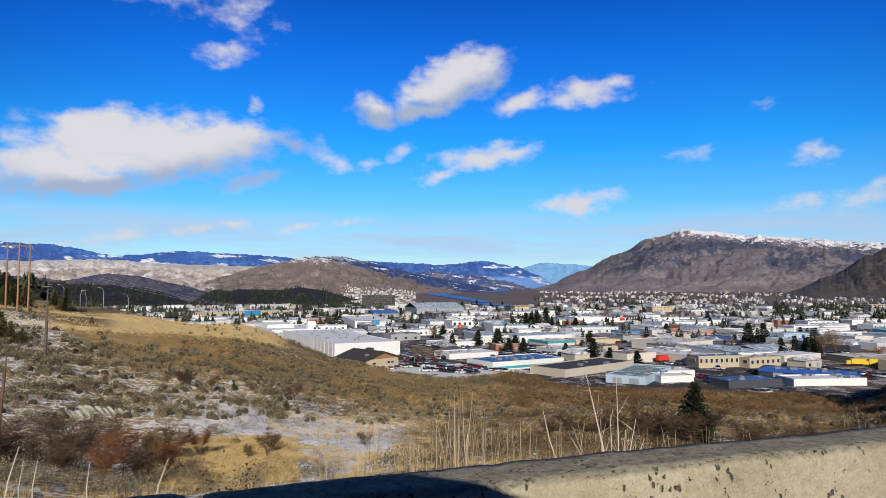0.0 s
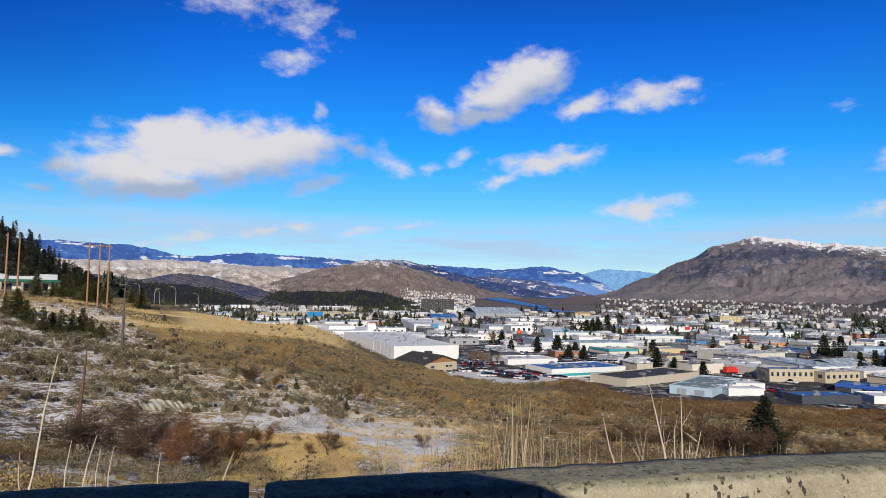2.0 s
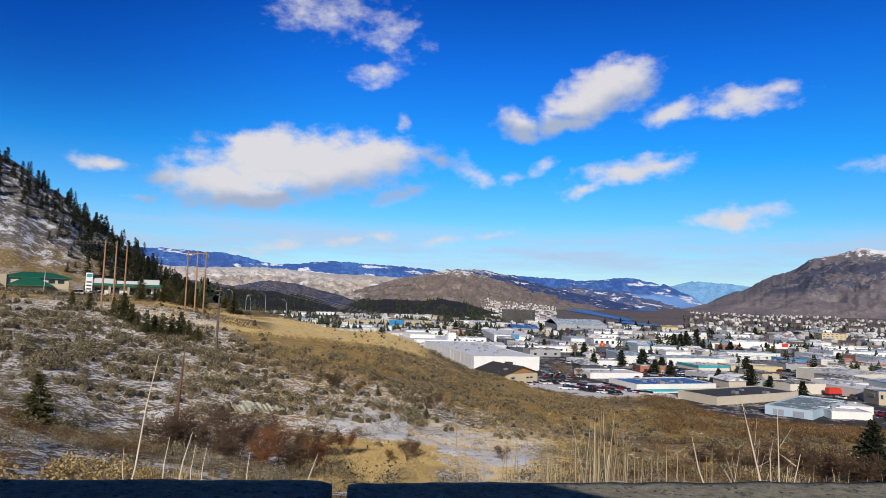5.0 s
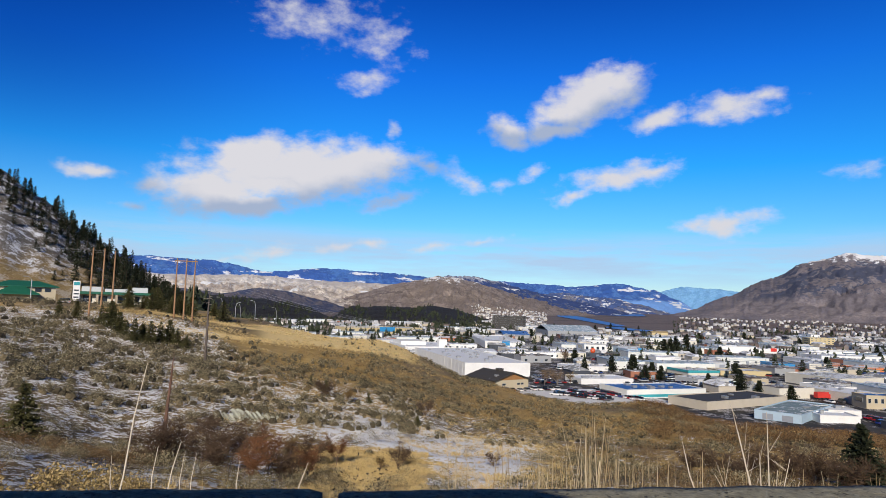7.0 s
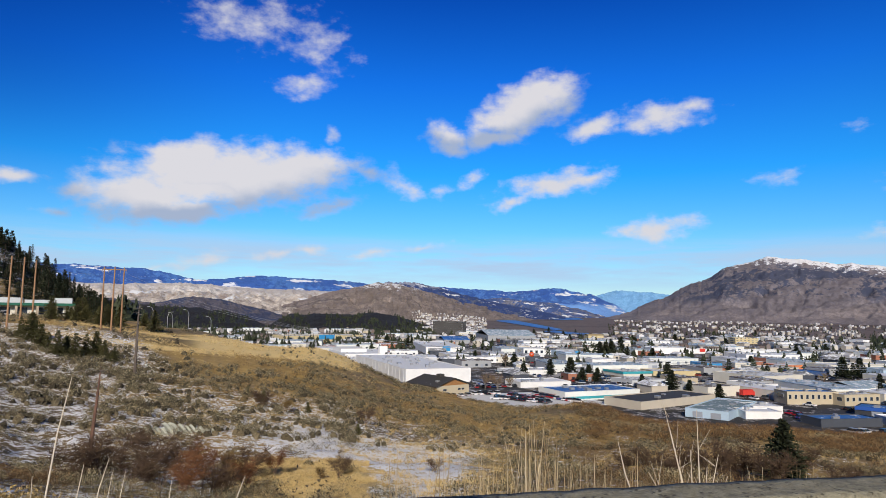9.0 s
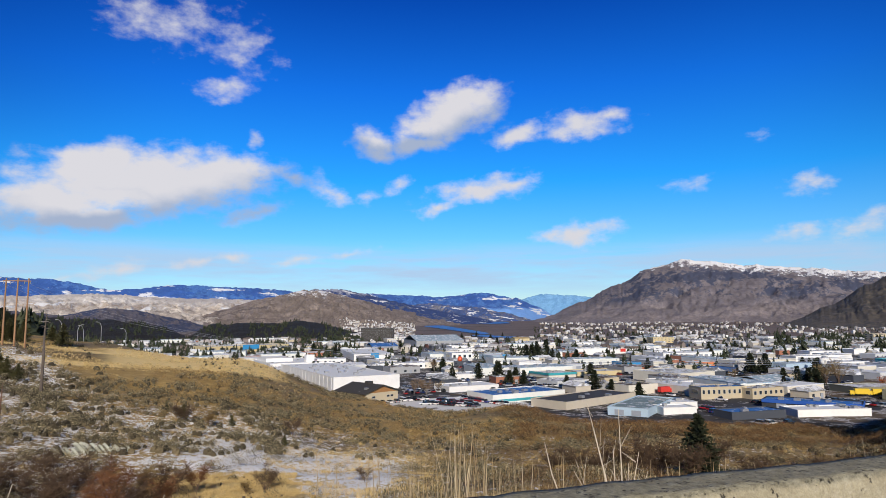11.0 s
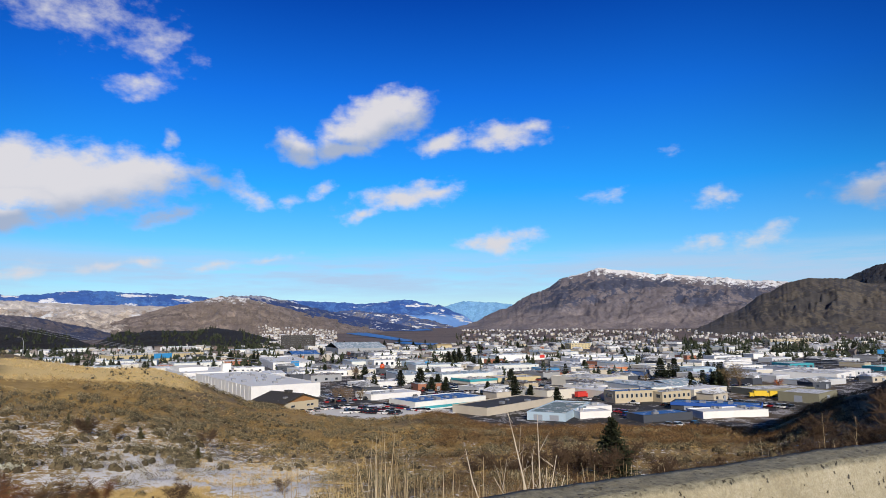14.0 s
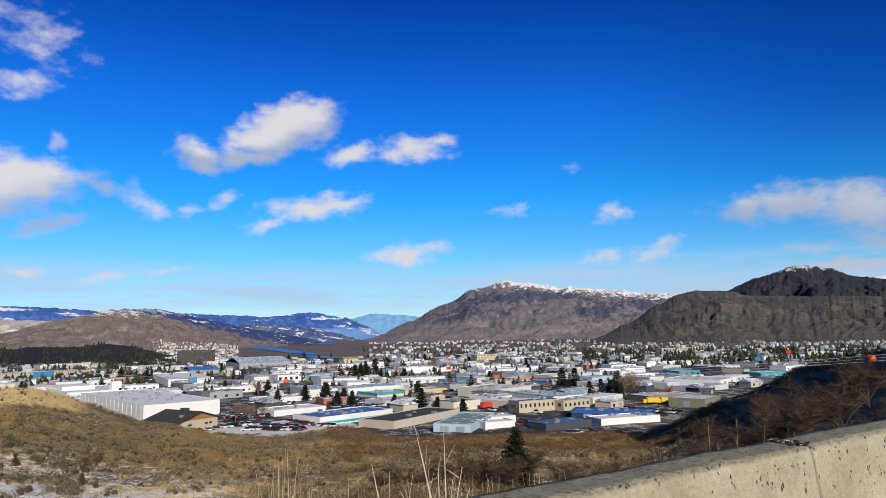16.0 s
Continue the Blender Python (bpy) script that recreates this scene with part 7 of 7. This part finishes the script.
OCHRE = needle_material("ochre_leaves", (0.08, 0.05, 0.018), (0.26, 0.165, 0.055))
shrub_kinds = [bare_tree("bare_shrub", "twiggy shrub with withered leaves in the snowy hollow", pose(0, 0, -80), 110 + k, 2.4, m, 0.7, 900, thick=0.012) for k, m in enumerate((RUSSET, OCHRE))]
shrub_kinds += [bare_tree("bare_shrub", "tangled bare brown shrub in the snowy hollow", pose(0, 0, -80), 100 + k, 2.6, DARK_TWIGS, 0.75, 900, thick=0.014) for k in range(3)]


def plant_shrubs():
    rng = random.Random(21)
    used = set()
    spots = [(-14.8, 51, .75), (-16.5, 50, .45), (-30.5, 60, 1.1), (-26, 47, 1.2), (-28, 50, 1.3), (-24.2, 49, 1.1), (-22.5, 50, 1.0), (-31.5, 46, 1.2), (-33, 48, 1.3), (-35, 46, 1.1), (-20.5, 52, .9), (-29.5, 43, 1.1),
             (-25, 42, 1.0), (-27.2, 40, 1.0), (-23, 45, .9), (-12.6, 98, 1.0), (-21.2, 104, 1.2), (-19.8, 102, 1.0), (-6.5, 55, .5), (16, 60, 1.3), (18, 62, 1.5), (20.5, 58, 1.3), (14.3, 66, 1.2), (22, 70, 1.5), (11.5, 64, 1.1), (24.5, 62, 1.1), (26, 58, .9), (29, 50, 1.0), (13, 58, .8), (9, 70, .9), (33, 60, 1.1), (36, 52, 1.3), (38, 46, 1.2), (40, 50, 1.4), (42, 44, 1.3), (44, 52, 1.5), (46, 48, 1.3), (48, 60, 1.5), (37, 75, 1.4), (41, 80, 1.5)]
    for az, r, s in spots:
        p = on_ground(az + rng.uniform(-.4, .4), r, 0.05)
        plant(shrub_kinds if az < -5 else shrub_kinds[2:], used, p.x, p.y, p.z, rng, s)


plant_shrubs()


# yellow rabbitbrush and sage coloured as in the vehicle's shade, close to the barriers
def bush(az, r, w, h, mat, label, seed, z_up=0.0, count=1100, leaf=0.03):
    rng = random.Random(seed)
    p = on_ground(az, r, 0.02)
    top = empty("bush", pose(p.x, p.y, p.z + z_up), label, "bush", "low bushes by the road")
    stems = bmesh.new()
    tips = []
    for _ in range(16):
        a, q = rng.uniform(0, math.tau), rng.uniform(0.2, 1) * w
        tip = (math.cos(a) * q * 0.5, math.sin(a) * q * 0.5, h * rng.uniform(0.55, 0.9) * (1.1 - 0.4 * q / w))
        add_tube(stems, [(0, 0, 0), (tip[0] * 0.6, tip[1] * 0.6, tip[2] * 0.5), tip], [0.012, 0.008, 0.003], 4)
        tips.append(Vector(tip))
    part("stem_base", stems, GREY_WOOD, top)
    verts, faces = [], []
    for _ in range(count):
        t = rng.choice(tips)
        o = t + Vector((rng.gauss(0, .13) * w, rng.gauss(0, .13) * w, rng.gauss(-.05, .1) * h))
        s = leaf * (w + h) * rng.uniform(0.35, 0.8)
        d = Vector((rng.gauss(0, 1), rng.gauss(0, 1), rng.uniform(0, 1.2))).normalized() * s
        e = d.cross(Vector((rng.uniform(-1, 1), rng.uniform(-1, 1), .5))).normalized() * s * 0.45
        b = len(verts)
        verts += [tuple(o - e), tuple(o + d - e * .6), tuple(o + d * 1.2), tuple(o + d + e * .6), tuple(o + e)]
        faces.append((b, b + 1, b + 2, b + 3, b + 4))
    mesh_object("foliage", verts, faces, mat, parent=top)


rng = random.Random(31)
for k in range(17):
    bush(rng.uniform(-50, -35.5), rng.uniform(9, 20), rng.uniform(0.7, 1.4), rng.uniform(0.5, 1.0), RABBIT, "straw-yellow rabbitbrush beyond the barriers", 200 + k)
for k, (az, r, w, h) in enumerate(((-18.4, 2.12, 0.22, 0.83), (-19.6, 2.08, 0.20, 0.78), (-16.6, 2.16, 0.10, 0.82), (-15.4, 2.18, 0.10, 0.78), (-20.8, 2.05, 0.14, 0.56))):
    bush(az, r, w, h, SHADE_BRUSH, "small sagebrush in the gap between barriers, toned as in shade", 300 + k, 0.0, 3800, 0.011)


def joint_litter():
    """Leaf litter, chips of concrete and dry weeds caught along the joint of two barriers."""
    rng = random.Random(44)
    bm = bmesh.new()
    for _ in range(90):
        p = BAR_DIR * (2.883 + rng.gauss(0, 0.022)) + BAR_OUT * (BAR_NEAR + rng.uniform(0.005, 0.165))
        c = rng.uniform(0.004, 0.013)
        m = Matrix.LocRotScale((p.x, p.y, 0.812 + c * 0.3), Euler((rng.uniform(-.5, .5), rng.uniform(-.5, .5), rng.uniform(0, 6))), Vector((c * 1.6, c, c * 0.5)))
        bmesh.ops.create_icosphere(bm, subdivisions=1, radius=1.0, matrix=m)
    ob = part("leaf_litter", bm, LITTER)
    tagged(ob, "dark leaf litter and chips along the joint of the barriers", "debris", kind="stuff")


LITTER = leaf_material("leaf_litter", [(0.2, (0.015, 0.013, 0.011)), (0.6, (0.05, 0.042, 0.035)), (0.8, (0.45, 0.42, 0.38))])
joint_litter()


# ------------------------------------------------ the vehicle whose shadow falls on the barriers
def parked_suv():
    m = Matrix.LocRotScale(BAR_OUT * -1.15, Euler((0, 0, BAR_ANG)), None)
    top = new("parked_vehicle")
    top.matrix_basis = m
    tagged(top, "dark parked sport utility vehicle standing along the barriers", "car")
    paint = PAINTS["grey"]
    W = 0.93
    bm = bmesh.new()
    prof = [(-3.4, 0.35), (-3.45, 1.11), (-3.35, 1.18), (1.45, 1.16), (2.15, 1.09), (2.35, 0.86), (2.35, 0.35)]
    a = [bm.verts.new((x, -W, z)) for x, z in prof]
    b = [bm.verts.new((x, W, z)) for x, z in prof]
    bm.faces.new(a)
    bm.faces.new(b[::-1])
    for i in range(len(prof)):
        bm.faces.new((a[i], b[i], b[(i + 1) % len(prof)], a[(i + 1) % len(prof)]))
    bmesh.ops.bevel(bm, geom=bm.edges[:], offset=0.04, segments=2, affect="EDGES")
    part("body", bm, paint, top)
    bm = bmesh.new()
    prof = [(-3.33, 1.185), (-3.2, 1.81), (-3.05, 1.88), (-0.35, 1.88), (-0.12, 1.86), (0.158, 1.7525), (0.295, 1.683), (0.428, 1.628), (1.4, 1.185)]
    a = [bm.verts.new((x, -W + 0.02 + (z - 1.18) * 0.12, z)) for x, z in prof]
    b = [bm.verts.new((x, W - 0.02 - (z - 1.18) * 0.12, z)) for x, z in prof]
    bm.faces.new(a)
    bm.faces.new(b[::-1])
    for i in range(len(prof)):
        bm.faces.new((a[i], b[i], b[(i + 1) % len(prof)], a[(i + 1) % len(prof)]))
    part("cabin", bm, CAR_GLASS, top, "dark tinted glass cabin")
    part("roof_panel", box(-3.06, -0.4, -W + .14, W - .14, 1.882, 1.90, 0.005), paint, top)
    for sx, sy in product((-2.4, 1.45), (-0.82, 0.82)):
        bm = bmesh.new()
        bmesh.ops.create_cone(bm, cap_ends=True, segments=24, radius1=0.36, radius2=0.36, depth=0.22, matrix=pose(sx, sy, 0.36, 90))
        part("wheel", bm, TYRE, top)


parked_suv()
